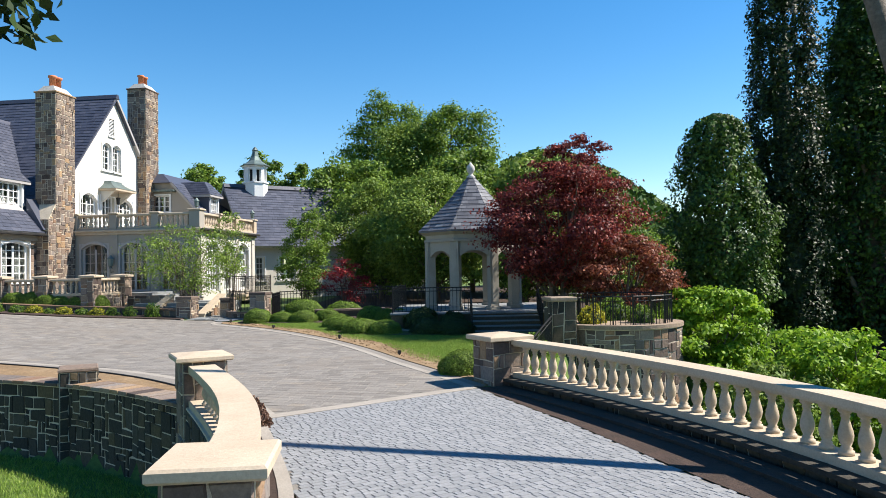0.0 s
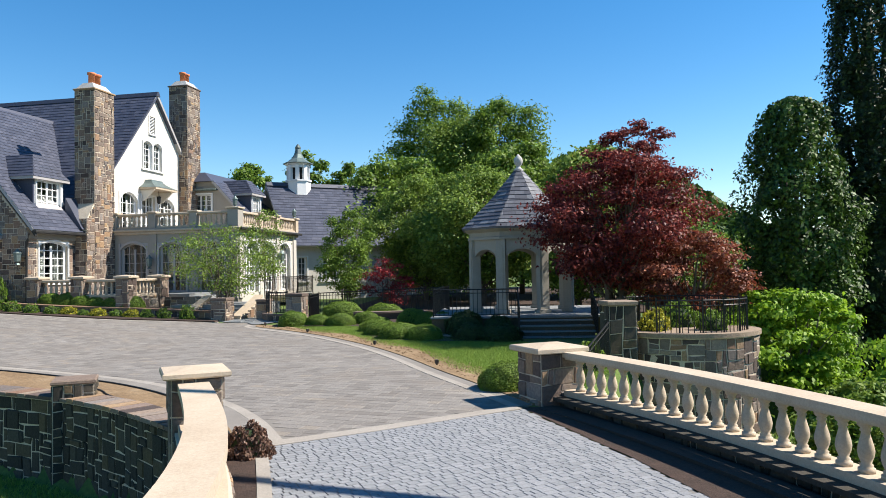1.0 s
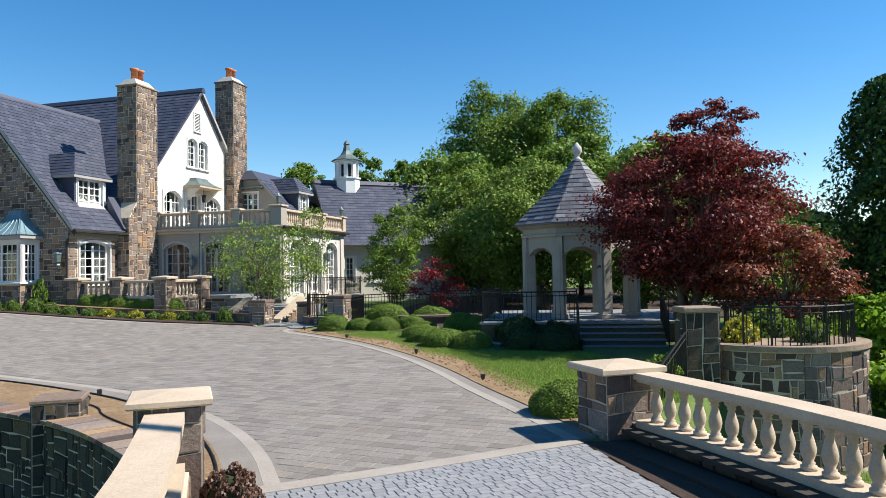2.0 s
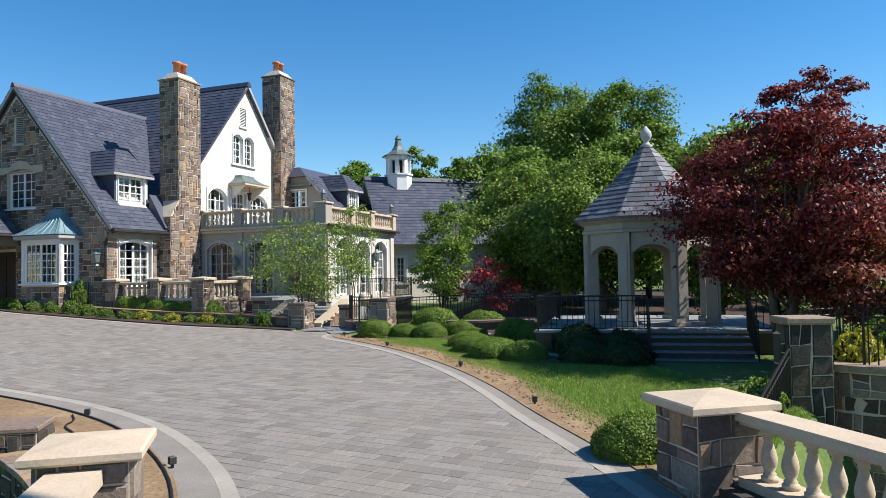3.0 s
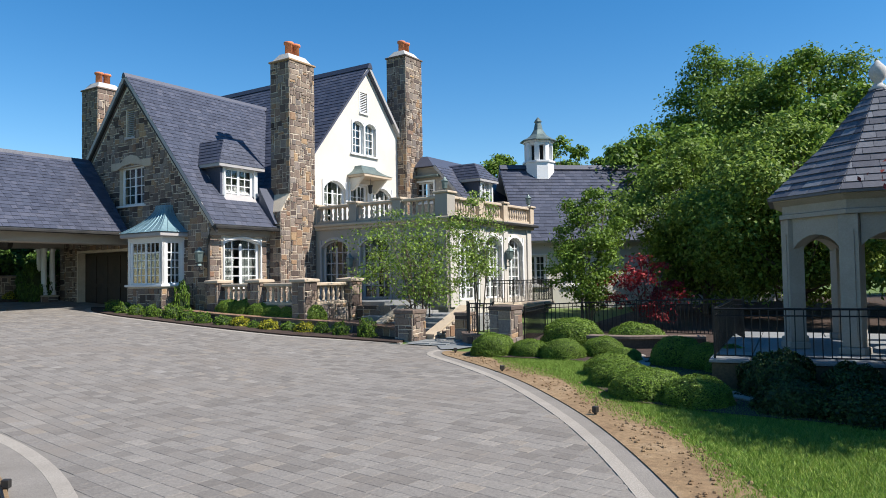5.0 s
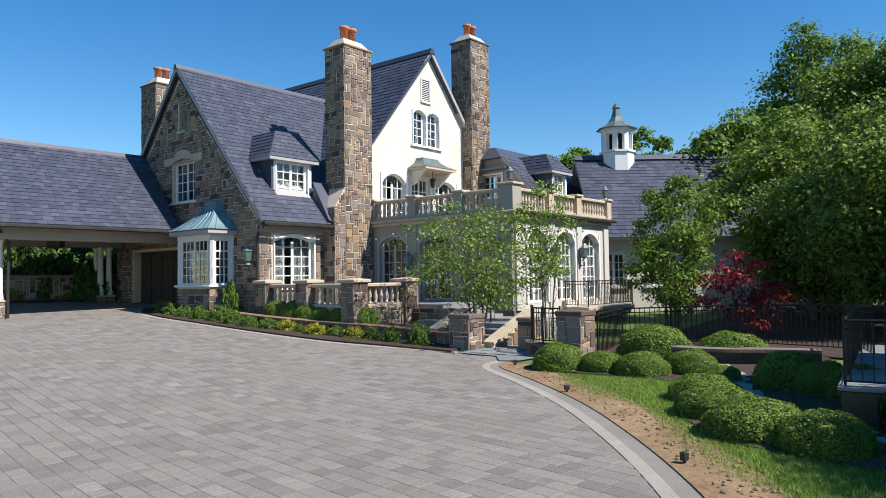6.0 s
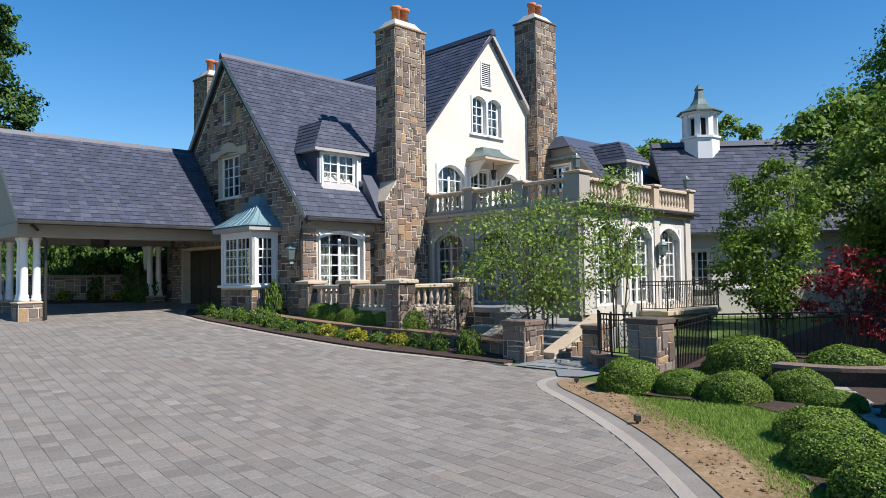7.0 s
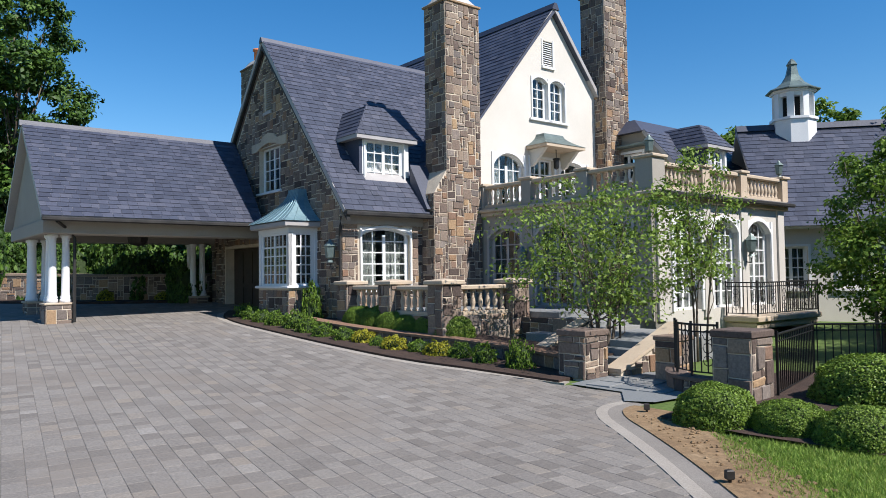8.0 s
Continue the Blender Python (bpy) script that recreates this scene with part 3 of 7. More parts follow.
def window(fn, s0, s1, z0, z1, leaves=2, cols=2, rows=4, arch=0.0, paint=None, depth=0.12, sill=True, curtain=True, trim=0.0, transom=0.0, parent=None, label=""):
    """A window in the hole s0..s1, z0..z1 of the face fn: frame with glazing bars, a pane for each light, sill and curtain. arch: how far the head curves up below z1."""
    paint = paint or M_PAINT
    w, h = s1 - s0, z1 - z0
    f, spring = 0.07, z1 - arch
    out = MB()
    d0, d1 = -depth - 0.07, -depth
    bar(out, fn, s0, s0 + f, z0, z1 if not arch else spring, d0, d1)
    bar(out, fn, s1 - f, s1, z0, z1 if not arch else spring, d0, d1)
    bar(out, fn, s0 + f, s1 - f, z0, z0 + f, d0, d1)
    if not arch:
        bar(out, fn, s0 + f, s1 - f, z1 - f, z1, d0, d1)
    else:
        arc = arc_pts(w, arch)
        for (a, za), (b, zb) in zip(arc, arc[1:]):
            out.hull8([fn(s0 + a, spring + za - f, d1), fn(s0 + b, spring + zb - f, d1), fn(s0 + b, spring + zb, d1), fn(s0 + a, spring + za, d1)],
                      [fn(s0 + a, spring + za - f, d0), fn(s0 + b, spring + zb - f, d0), fn(s0 + b, spring + zb, d0), fn(s0 + a, spring + za, d0)])
            out.hull8([fn(s0 + a, spring + za, 0.004), fn(s0 + b, spring + zb, 0.004), fn(s0 + b, z1 + 0.004, 0.004), fn(s0 + a, z1 + 0.004, 0.004)],
                      [fn(s0 + a, spring + za, d0), fn(s0 + b, spring + zb, d0), fn(s0 + b, z1 + 0.004, d0), fn(s0 + a, z1 + 0.004, d0)])
    if trim:
        bar(out, fn, s0 - trim, s0, z0 - 0.02, z1 + (trim if not arch else 0), -0.02, 0.05)
        bar(out, fn, s1, s1 + trim, z0 - 0.02, z1 + (trim if not arch else 0), -0.02, 0.05)
        if not arch:
            bar(out, fn, s0, s1, z1, z1 + trim, -0.02, 0.05)
        else:
            for (a, za), (b, zb) in zip(arc, arc[1:]):
                out.hull8([fn(s0 + a, spring + za, 0.05), fn(s0 + b, spring + zb, 0.05), fn(s0 + b, spring + zb + trim * 1.2, 0.05), fn(s0 + a, spring + za + trim * 1.2, 0.05)],
                          [fn(s0 + a, spring + za, -0.02), fn(s0 + b, spring + zb, -0.02), fn(s0 + b, spring + zb + trim * 1.2, -0.02), fn(s0 + a, spring + za + trim * 1.2, -0.02)])
    lw = (w - 2 * f) / leaves
    zr = [z0 + f + (h - 2 * f - transom) * k / rows for k in range(rows + 1)]
    if transom:
        zr.append(z1 - f)
    m, st = 0.034, 0.055
    panes = []
    for l in range(leaves):
        a, b = s0 + f + l * lw, s0 + f + (l + 1) * lw
        bar(out, fn, a, a + st, z0 + f, z1 - f if not arch else spring, d0 + 0.01, d1 - 0.01)
        bar(out, fn, b - st, b, z0 + f, z1 - f if not arch else spring, d0 + 0.01, d1 - 0.01)
        cw = (b - a - 2 * st) / cols
        for c in range(1, cols):
            x = a + st + c * cw
            bar(out, fn, x - m / 2, x + m / 2, z0 + f, z1 - f, d0 + 0.02, d1 - 0.012)
        for z in zr[1:-1]:
            k = st / 2 if transom and abs(z - zr[-2]) < 1e-6 else m / 2
            bar(out, fn, a + st, b - st, z - k, z + k, d0 + 0.02, d1 - 0.014)
        for c in range(cols):
            for za, zb in zip(zr, zr[1:]):
                panes.append((a + st + c * cw, a + st + (c + 1) * cw, za, zb))
    win = part("window", out, paint, parent or house, label or "white-painted casement window with glazing bars")
    o, sx_, nz_ = Vector(fn(0, 0, 0)), Vector(fn(1, 0, 0)) - Vector(fn(0, 0, 0)), Vector(fn(0, 0, 1)) - Vector(fn(0, 0, 0))
    turn = Matrix((sx_, -nz_, Vector((0, 0, 1)))).transposed().to_4x4()
    for a, b, za, zb in panes:
        p = part("pane", UNIT_PANE, None, win)
        p.matrix_local = Matrix.Translation(fn(a, za, (d0 + d1) / 2)) @ turn @ Matrix.Diagonal((b - a, 0.008, zb - za, 1))
        p.visible_shadow = False
    if sill:
        s = MB()
        bar(s, fn, s0 - 0.1 - trim, s1 + 0.1 + trim, z0 - 0.1, z0 - 0.021, d0, 0.1)
        part("window_sill", s, M_CAST if paint is not M_PAINT else paint, win)
    if curtain:
        # curtains drawn wide: their grey doubles as the reflection in the panes
        c = MB()
        for a, b in ((s0, s0 + w * 0.4), (s1 - w * 0.4, s1)):
            n = 10
            for k in range(n):
                p, q = a + (b - a) * k / n, a + (b - a) * (k + 1) / n
                e, g = d0 - 0.16 + 0.03 * (k % 2), d0 - 0.16 + 0.03 * ((k + 1) % 2)
                c.add([fn(p, z0, e), fn(q, z0, g), fn(q, z1, g), fn(p, z1, e)], [(0, 1, 2, 3)])
        part("curtain", c, M_CURTAIN, win, "grey linen curtain that also supplies the panes' reflected tone")
    return win


def slate_items(o, s, up, w_at, length, rng, row=0.24, wid=0.3, s_min=0.0, lift=0.012, skip=None):
    """Slates on a slope: o its lower corner, s along the eave, up along the slope; w_at(r) gives the run (s0, s1) at height r."""
    o, s, up = Vector(o), Vector(s).normalized(), Vector(up).normalized()
    n = s.cross(up).normalized()
    if n.z < 0:
        n = -n
    items, k, r = [], 0, 0.0
    while r < length - 0.02:
        r1 = min(r + row, length)
        a0, a1 = w_at(r)
        b0, b1 = w_at(r1)
        x = a0 - rng.uniform(0, wid)
        while x < a1 - 0.01:
            x1 = x + wid * rng.uniform(0.75, 1.25)
            la, lb, ha, hb = max(x, a0), min(x1, a1), max(x, b0), min(x1, b1)
            if lb - la > 0.03:
                if hb - ha < 0.02:
                    ha = hb = min(max((la + lb) / 2, b0), b1)
                    hb = ha + 0.01
                if not (skip and skip((la + lb) / 2, (r + r1) / 2)):
                    e = lift * rng.uniform(0.7, 1.5)
                    g = 0.004
                    pts = [(la + g, r, 0.002), (lb - g, r, 0.002), (hb - g, r1 + 0.02, 0.002), (ha + g, r1 + 0.02, 0.002), (la + g, r - 0.01, e + 0.012), (lb - g, r - 0.01, e + 0.012), (hb - g, r1 + 0.02, 0.006), (ha + g, r1 + 0.02, 0.006)]
                    items.append(([tuple(o + s * a + up * b + n * c) for a, b, c in pts], BLOCK_F))
            x = x1
        r, k = r1, k + 1
    return items


def slope(name, o, s, up, w_at, length, rng, row=0.24, wid=0.3, thick=0.14, limit=0, parent=None, skip=None, holes_poly=None, mat=None):
    """A roof slope: a solid deck and the slates on it, as parts of the roof."""
    ov, sv, uv = Vector(o), Vector(s).normalized(), Vector(up).normalized()
    n = sv.cross(uv).normalized()
    if n.z < 0:
        n = -n
    a0, a1 = w_at(0)
    b0, b1 = w_at(length)
    ring = [ov + sv * a0, ov + sv * a1, ov + sv * b1 + uv * length, ov + sv * b0 + uv * length]
    deck = MB().hull8([tuple(p - n * thick) for p in ring], [tuple(p) for p in ring])
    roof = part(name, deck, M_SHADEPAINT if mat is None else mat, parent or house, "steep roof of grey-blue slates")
    pieces("slate", slate_items(o, s, up, w_at, length, rng, row, wid, skip=skip), M_SLATE if mat is None else mat, roof, limit=limit)
    return roof


RNG = random.Random(7)
RISE = 1.172
# stone wing: gable wall at y = 0.15, eaves at x = 0 and -11.64
NORM = math.hypot(1, RISE)
wing_top = lambda s: 4.45 + RISE * (5.32 - abs(s - 5.32)) + 0.25
gf = flat((-11.14, 0.15, 0), (1, 0), (0, -1))
G_HOLES = [(4.72, 6.5, 5.72, 7.36), (5.28, 5.78, 8.65, 9.85), (1.5, 5.3, 0.9, 3.75)]
gable = part("wall", column_wall(gf, [0, 5.32, 10.64], wing_top, 0.2, 0.4, G_HOLES), M_MORTAR, house, "gable wall of mixed brown fieldstone")


def not_in(holes, m=0.1):
    return lambda s, z: not any(h[0] - m < s < h[1] + m and h[2] - m < z < h[3] + m for h in holes)


free = not_in(G_HOLES, 0.05)
gs = stone_items(lambda s, z, d: gf(s, z + 0.2, d), 10.64, 11.2, RNG, 0.118, lambda s, z: z + 0.2 < wing_top(s) - 0.12 and free(s, z + 0.2))
pieces("stone", gs, M_STONE, gable, near=lambda it: abs(it[0][0][2] - 3.5) - it[0][0][0] * 0.6, limit=110)
window(gf, *G_HOLES[0], 2, 2, 4, 0, M_PAINT, 0.18, trim=0.0, label="tall casement window under a shaped stone head")
# invented recessed door: its dark colour supplies the black shade under the porch
ent = MB()
bar(ent, gf, 1.5, 5.3, 0.9, 3.75, -0.42, -0.36)
shade_door = part("porch_shade_door", ent, M_PORCHSHADE, house, "made-up dark double door in place of the deep shade under the porch")
for a in (1.62, 2.5, 3.46, 4.34):
    for z0, z1 in ((1.35, 2.2), (2.35, 3.6)):
        pn = MB()
        bar(pn, gf, a, a + 0.8, z0, z1, -0.36, -0.33)
        part("shade_door_panel", pn, M_PORCHSHADE, shade_door)
vent = MB()
for k in range(13):
    z = 8.72 + k * 0.085
    vent.hull8([gf(5.3, z, -0.02), gf(5.76, z, -0.02), gf(5.76, z + 0.03, -0.02), gf(5.3, z + 0.03, -0.02)], [gf(5.3, z + 0.05, -0.12), gf(5.76, z + 0.05, -0.12), gf(5.76, z + 0.08, -0.12), gf(5.3, z + 0.08, -0.12)])
bar(vent, gf, 5.2, 5.86, 8.56, 8.66, -0.05, 0.08)
part("vent", vent, M_SHADEPAINT, house, "louvred attic vent in the gable")
head = MB()
head.prism([gf(a, z, 0.07) for a, z in [(4.2, 7.28), (4.2, 7.6), (4.95, 7.6), (5.15, 7.78), (5.61, 7.88), (6.07, 7.78), (6.27, 7.6), (7.02, 7.6), (7.02, 7.28), (6.6, 7.28), (6.2, 7.42), (5.61, 7.5), (5.02, 7.42), (4.62, 7.28)]], (0, 0.09, 0))
part("window_head", head, M_CAST, house, "shaped cast-stone window head")
# south wall of the wing with the arched casements
sf = flat((-0.5, 0.15, 0), (0, 1), (1, 0))
S_HOLES = [(0.72, 2.62, 2.15, 4.12)]
swall = part("wall", column_wall(sf, [0.0, 4.9], lambda s: 4.35, 0.2, 0.4, S_HOLES), M_MORTAR, house, "wall of warm brown fieldstone")
pieces("stone", stone_items(lambda s, z, d: sf(s, z + 0.2, d), 3.9, 4.1, RNG, 0.118, lambda s, z: not_in(S_HOLES, 0.1)(s, z + 0.2)), M_STONE, swall, limit=80)
window(sf, *S_HOLES[0], 2, 2, 5, 0.22, M_PAINT, trim=0.06, label="pair of arched white french casements")
frieze = MB().box(-0.52, -0.42, 0.1, 3.6, 4.2, 4.5)
part("frieze", frieze, M_BEIGE, house)
part("wall", MB().box(-11.14, -10.74, 0.55, 9, 0.2, 4.5), M_MORTAR, house)
part("ceiling", MB().box(-10.7, -0.95, 0.6, 14, 4.9, 5.0), M_DARK, house, "unseen near-black floor that keeps the windows dark")
part("inner_wall", MB().box(-10.7, -3.4, 3.2, 3.3, 0.3, 4.8), M_DARK, house, "unseen near-black partition that keeps the windows dark")
part("gutter", MB().box(0.0, 0.13, -0.02, 3.85, 4.42, 4.56, 0.03), M_BRONZE, house, "dark bronze eaves gutter")
wing_len = 5.82 * NORM
up_s = (-1, 0, RISE)
d_skip = lambda s, r: 1.15 < s < 3.2 and 1.0 < r < 3.9
slope("roof", (0, -0.02, 4.6), (0, 1, 0), up_s, lambda r: (0.0, 4.0 + min(r, wing_len) * 0.45), wing_len, RNG, limit=90, skip=lambda s, r: 1.25 < s < 3.1 and 1.55 < r < 3.4)
slope("roof", (-11.64, -0.02, 4.6), (0, 1, 0), (1, 0, RISE), lambda r: (0.0, 6.5), wing_len, RNG)
rake = MB()
for sx0, dx in ((0.06, -1), (-11.70, 1)):
    p, q = Vector((sx0, 0, 4.48)), Vector((-5.82, 0, 11.32))
    rake.hull8([(p.x, 0.0, p.z - 0.22), (q.x, 0.0, q.z - 0.3), (q.x, 0.0, q.z), (p.x, 0.0, p.z)], [(p.x, 0.12, p.z - 0.22), (q.x, 0.12, q.z - 0.3), (q.x, 0.12, q.z), (p.x, 0.12, p.z)])
part("bargeboard", rake, M_BRONZE, house)
part("ridge_cap", MB().prism([(-5.96, -0.06, 11.26), (-5.68, -0.06, 11.26), (-5.77, -0.06, 11.46), (-5.87, -0.06, 11.46)], (0, 9.5, 0)), M_SLATE, house)


# dormer on the wing's south slope
def dormer(y0, y1, xf, z0, z1, zr, back, hip=0.55):
    # the cheek away from the sun gets slate colour as its shade
    d = part("dormer", MB().hull8([(xf - back, y0, z0), (xf, y0, z0), (xf, y0, z1), (xf - back, y0, z1)], [(xf - back, y0 + 0.12, z0), (xf, y0 + 0.12, z0), (xf, y0 + 0.12, z1), (xf - back, y0 + 0.12, z1)]), M_SLATE, house, "white-fronted dormer with a hipped slate roof, its shaded cheek coloured dark")
    body = MB().box(xf - back, xf, y1 - 0.12, y1, z0, z1)
    fn = flat((xf, y0, 0), (0, 1), (1, 0))
    wd = y1 - y0
    for a, b, c, e in ((0.12, 0.22, z0, z1), (wd - 0.22, wd - 0.12, z0, z1), (0.22, wd - 0.22, z0, z0 + 0.1), (0.22, wd - 0.22, z1 - 0.14, z1)):
        bar(body, fn, a, b, c, e, -0.2, 0.0)
    part("dormer_front", body, M_PAINT, d)
    window(fn, 0.22, wd - 0.22, z0 + 0.1, z1 - 0.14, 2, 2, 4 if wd > 1.8 else 3, 0, M_PAINT, 0.06, True, True, 0.05, parent=house)
    ov = 0.22
    eave = [(xf + ov, y0 - ov, z1), (xf + ov, y1 + ov, z1), (xf - back, y1 + ov, z1), (xf - back, y0 - ov, z1)]
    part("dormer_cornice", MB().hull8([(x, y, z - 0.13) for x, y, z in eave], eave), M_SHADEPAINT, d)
    ym = (y0 + y1) / 2
    top = [(xf - hip, ym - 0.35, zr), (xf - hip, ym + 0.35, zr), (xf - back - 0.6, ym + 0.35, zr), (xf - back - 0.6, ym - 0.35, zr)]
    part("dormer_deck", MB().hull8(eave, top), M_SLATE, d)
    hgt = zr - z1
    it = []
    run = ym - 0.35 - (y0 - ov)
    ln = math.hypot(run, hgt)
    it += slate_items((xf + ov, y0 - ov, z1), (-1, 0, 0), (0, run, hgt), lambda r: ((hip + ov) * r / ln, back + ov), ln, RNG, 0.2, 0.28)
    it += slate_items((xf - back, y1 + ov, z1), (1, 0, 0), (0, -run, hgt), lambda r: (0, back + ov - (hip + ov) * r / ln), ln, RNG, 0.2, 0.28)
    ln2 = math.hypot(hip + ov, hgt)
    it += slate_items((xf + ov, y0 - ov, z1), (0, 1, 0), (-(hip + ov), 0, hgt), lambda r: (run * r / ln2, y1 - y0 + 2 * ov - run * r / ln2), ln2, RNG, 0.2, 0.28)
    pieces("slate", it, M_SLATE, d, limit=40)


dormer(1.2, 3.2, -1.1, 5.55, 7.2, 8.35, 2.6)

# bay window
bay = part("bay_window", MB().box(-4.2, -2.0, -0.9, 0.2, 0.6, 2.2), M_MORTAR, house, "white bay window on a stone base under a copper roof")
bf1, bf2 = flat((-4.2, -0.9, 0), (1, 0), (0, -1)), flat((-2.0, -0.9, 0), (0, 1), (1, 0))
bs = stone_items(lambda s, z, d: bf1(s, z + 0.6, d), 2.2, 1.55, RNG, 0.118) + stone_items(lambda s, z, d: bf2(s, z + 0.6, d), 1.02, 1.55, RNG, 0.118)
pieces("stone", bs, M_STONE, bay)
bw = MB()
for fn, w in ((bf1, 2.2), (bf2, 1.05)):
    bar(bw, fn, 0, 0.16, 2.28, 4.12, -0.16, 0.0)
    bar(bw, fn, w - 0.12, w, 2.28, 4.12, -0.12, 0.0)
    bar(bw, fn, 0, w, 4.0, 4.16, -0.14, 0.01)
bw.box(-4.3, -1.9, -1.0, 0.14, 2.2, 2.29, 0.02)
part("bay_frame", bw, M_PAINT, bay)
window(bf1, 0.16, 2.08, 2.29, 4.0, 2, 3, 4, 0, M_PAINT, 0.03, False, False, 0, 0.38, label="bay casements with small panes")
window(bf2, 0.16, 0.93, 2.29, 4.0, 1, 3, 4, 0, M_PAINT, 0.03, False, True, 0, 0.38, label="bay casement with small panes")
part("bay_back", MB().box(-4.0, -2.2, 0.0, 0.12, 2.2, 4.1), M_DARK, bay)
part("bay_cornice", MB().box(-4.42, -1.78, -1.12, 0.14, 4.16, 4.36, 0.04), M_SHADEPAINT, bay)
cop, rows_ = MB(), []
for k in range(9):
    q = k / 8
    e = (1 - q) ** 1.8
    rows_.append([(-3.1 - 0.35 - 1.02 * e, 0.14, 4.36 + 1.15 * q), (-3.1 - 0.35 - 1.02 * e, 0.1 - 0.25 - 1.02 * e, 4.36 + 1.15 * q), (-3.1 + 0.35 + 1.02 * e, 0.1 - 0.25 - 1.02 * e, 4.36 + 1.15 * q), (-3.1 + 0.35 + 1.02 * e, 0.14, 4.36 + 1.15 * q)])
for a in rows_:
    cop.v += a
for k in range(8):
    for i in range(3):
        p = k * 4 + i
        cop.f.append((p, p + 1, p + 5, p + 4))
cop.f.append((32, 33, 34, 35))
bay_roof = part("bay_roof", cop, M_COPPER, bay, "flared standing-seam roof of blue-green copper")
for f_ in np.linspace(0.06, 0.94, 7):
    pts = [tuple(Vector(r[1]).lerp(Vector(r[2]), f_) + Vector((0, -0.012, 0.012))) for r in rows_]
    part("seam", MB().tube(pts, 0.014, 4), M_COPPER, bay_roof)
for f_ in (0.25, 0.6, 0.95):
    pts = [tuple(Vector(r[2]).lerp(Vector(r[3]), f_) + Vector((0.012, 0, 0.012))) for r in rows_]
    part("seam", MB().tube(pts, 0.014, 4), M_COPPER, bay_roof)


# chimneys
def chimney(x0, x1, y0, y1, z0, ztop, shoulder=None, pots=2, limit=60):
    body = MB().box(x0, x1, y0, y1, z0, ztop)
    if shoulder:
        yb, zb, zt = shoulder
        body.hull8([(x0 + 0.02, yb, z0), (x1 - 0.02, yb, z0), (x1 - 0.02, y0 + 0.02, z0), (x0 + 0.02, y0 + 0.02, z0)], [(x0 + 0.02, yb, zb), (x1 - 0.02, yb, zb), (x1 - 0.02, y0 + 0.02, zt), (x0 + 0.02, y0 + 0.02, zt)])
    ch = part("chimney", body, M_MORTAR, house, "tall fieldstone chimney with terracotta pots")
    h = ztop - z0
    it = stone_items(flat((x1, y0, z0), (0, 1), (1, 0)), y1 - y0, h, RNG, 0.118)
    it += stone_items(flat((x0, y0, z0), (1, 0), (0, -1)), x1 - x0, h, RNG, 0.118)
    if shoulder:
        w = y0 - yb
        it += stone_items(flat((x1 - 0.02, yb, z0), (0, 1), (1, 0)), w, zt - z0, RNG, 0.118, lambda s, z: z < zb - z0 + (zt - zb) * s / w - 0.1)
        it += stone_items(flat((x0, yb, z0), (1, 0), (0, -1)), x1 - x0 - 0.02, zb - z0, RNG, 0.118)
    it += stone_items(flat((x1, y1, z0), (-1, 0), (0, 1)), x1 - x0, h, RNG, 0.2)
    pieces("stone", it, M_STONE, ch, near=lambda i: abs(i[0][0][2] - 5) - 3 * i[0][0][0], limit=limit)
    part("chimney_cap", MB().box(x0 - 0.06, x1 + 0.06, y0 - 0.06, y1 + 0.06, ztop, ztop + 0.09, 0.02), M_STONE, ch)
    part("chimney_crown", MB().hull8([(x0 + 0.04, y0 + 0.04, ztop + 0.09), (x1 - 0.04, y0 + 0.04, ztop + 0.09), (x1 - 0.04, y1 - 0.04, ztop + 0.09), (x0 + 0.04, y1 - 0.04, ztop + 0.09)],
                                     [(x0 + 0.3, y0 + 0.25, ztop + 0.42), (x1 - 0.3, y0 + 0.25, ztop + 0.42), (x1 - 0.3, y1 - 0.25, ztop + 0.42), (x0 + 0.3, y1 - 0.25, ztop + 0.42)]), M_CROWN, ch, "white sloped mortar crown")
    for k in range(pots):
        y = (y0 + y1) / 2 + (k - (pots - 1) / 2) * 0.42
        part("chimney_pot", MB().lathe([(0.17, 0), (0.16, 0.5), (0.22, 0.53), (0.22, 0.62), (0.15, 0.64), (0.12, 0.44)], 14, ((x0 + x1) / 2, y, ztop + 0.38)), M_TERRA, ch, "orange terracotta pot", True)
    return ch


chimney(-0.95, 0.2, 3.85, 5.38, 0.3, 11.9, (3.3, 5.3, 6.15), limit=110)
chimney(-0.75, 0.5, 12.0, 13.45, 3, 14.05, limit=10)
chimney(-13.0, -11.6, 2.3, 3.7, 3, 12.2, limit=0)
part("flashing_roof", MB().prism([(-0.9, 3.86, 4.75), (0.05, 3.86, 4.75), (-0.9, 3.86, 6.35)], (0, -0.75, 0)), M_SLATE, house)

# main block with the white gable
PK = 9.48
wf = flat((-0.1, 5.2, 0), (0, 1), (1, 0))
w_top = lambda s: 12.85 - 1.2 * abs(s - (PK - 5.2))
W_HOLES = [(1.05, 2.6, 4.75, 7.0), (3.12, 4.95, 8.5, 10.1), (3.75, 4.3, 10.6, 11.6), (2.95, 4.25, 4.75, 6.95), (4.6, 6.2, 4.75, 6.95)]
white = part("wall", column_wall(wf, [0, PK - 5.2, 6.9, 8.3], w_top, 0.3, 0.4, W_HOLES), M_WHITE, house, "tall white stucco gable")
window(wf, *W_HOLES[0], 2, 2, 4, 0.45, M_PAINT, trim=0.09, label="arched white casement window")
window(wf, 3.12, 3.98, 8.5, 10.1, 1, 2, 4, 0.2, M_PAINT, trim=0.06, label="narrow arched casement of a pair")
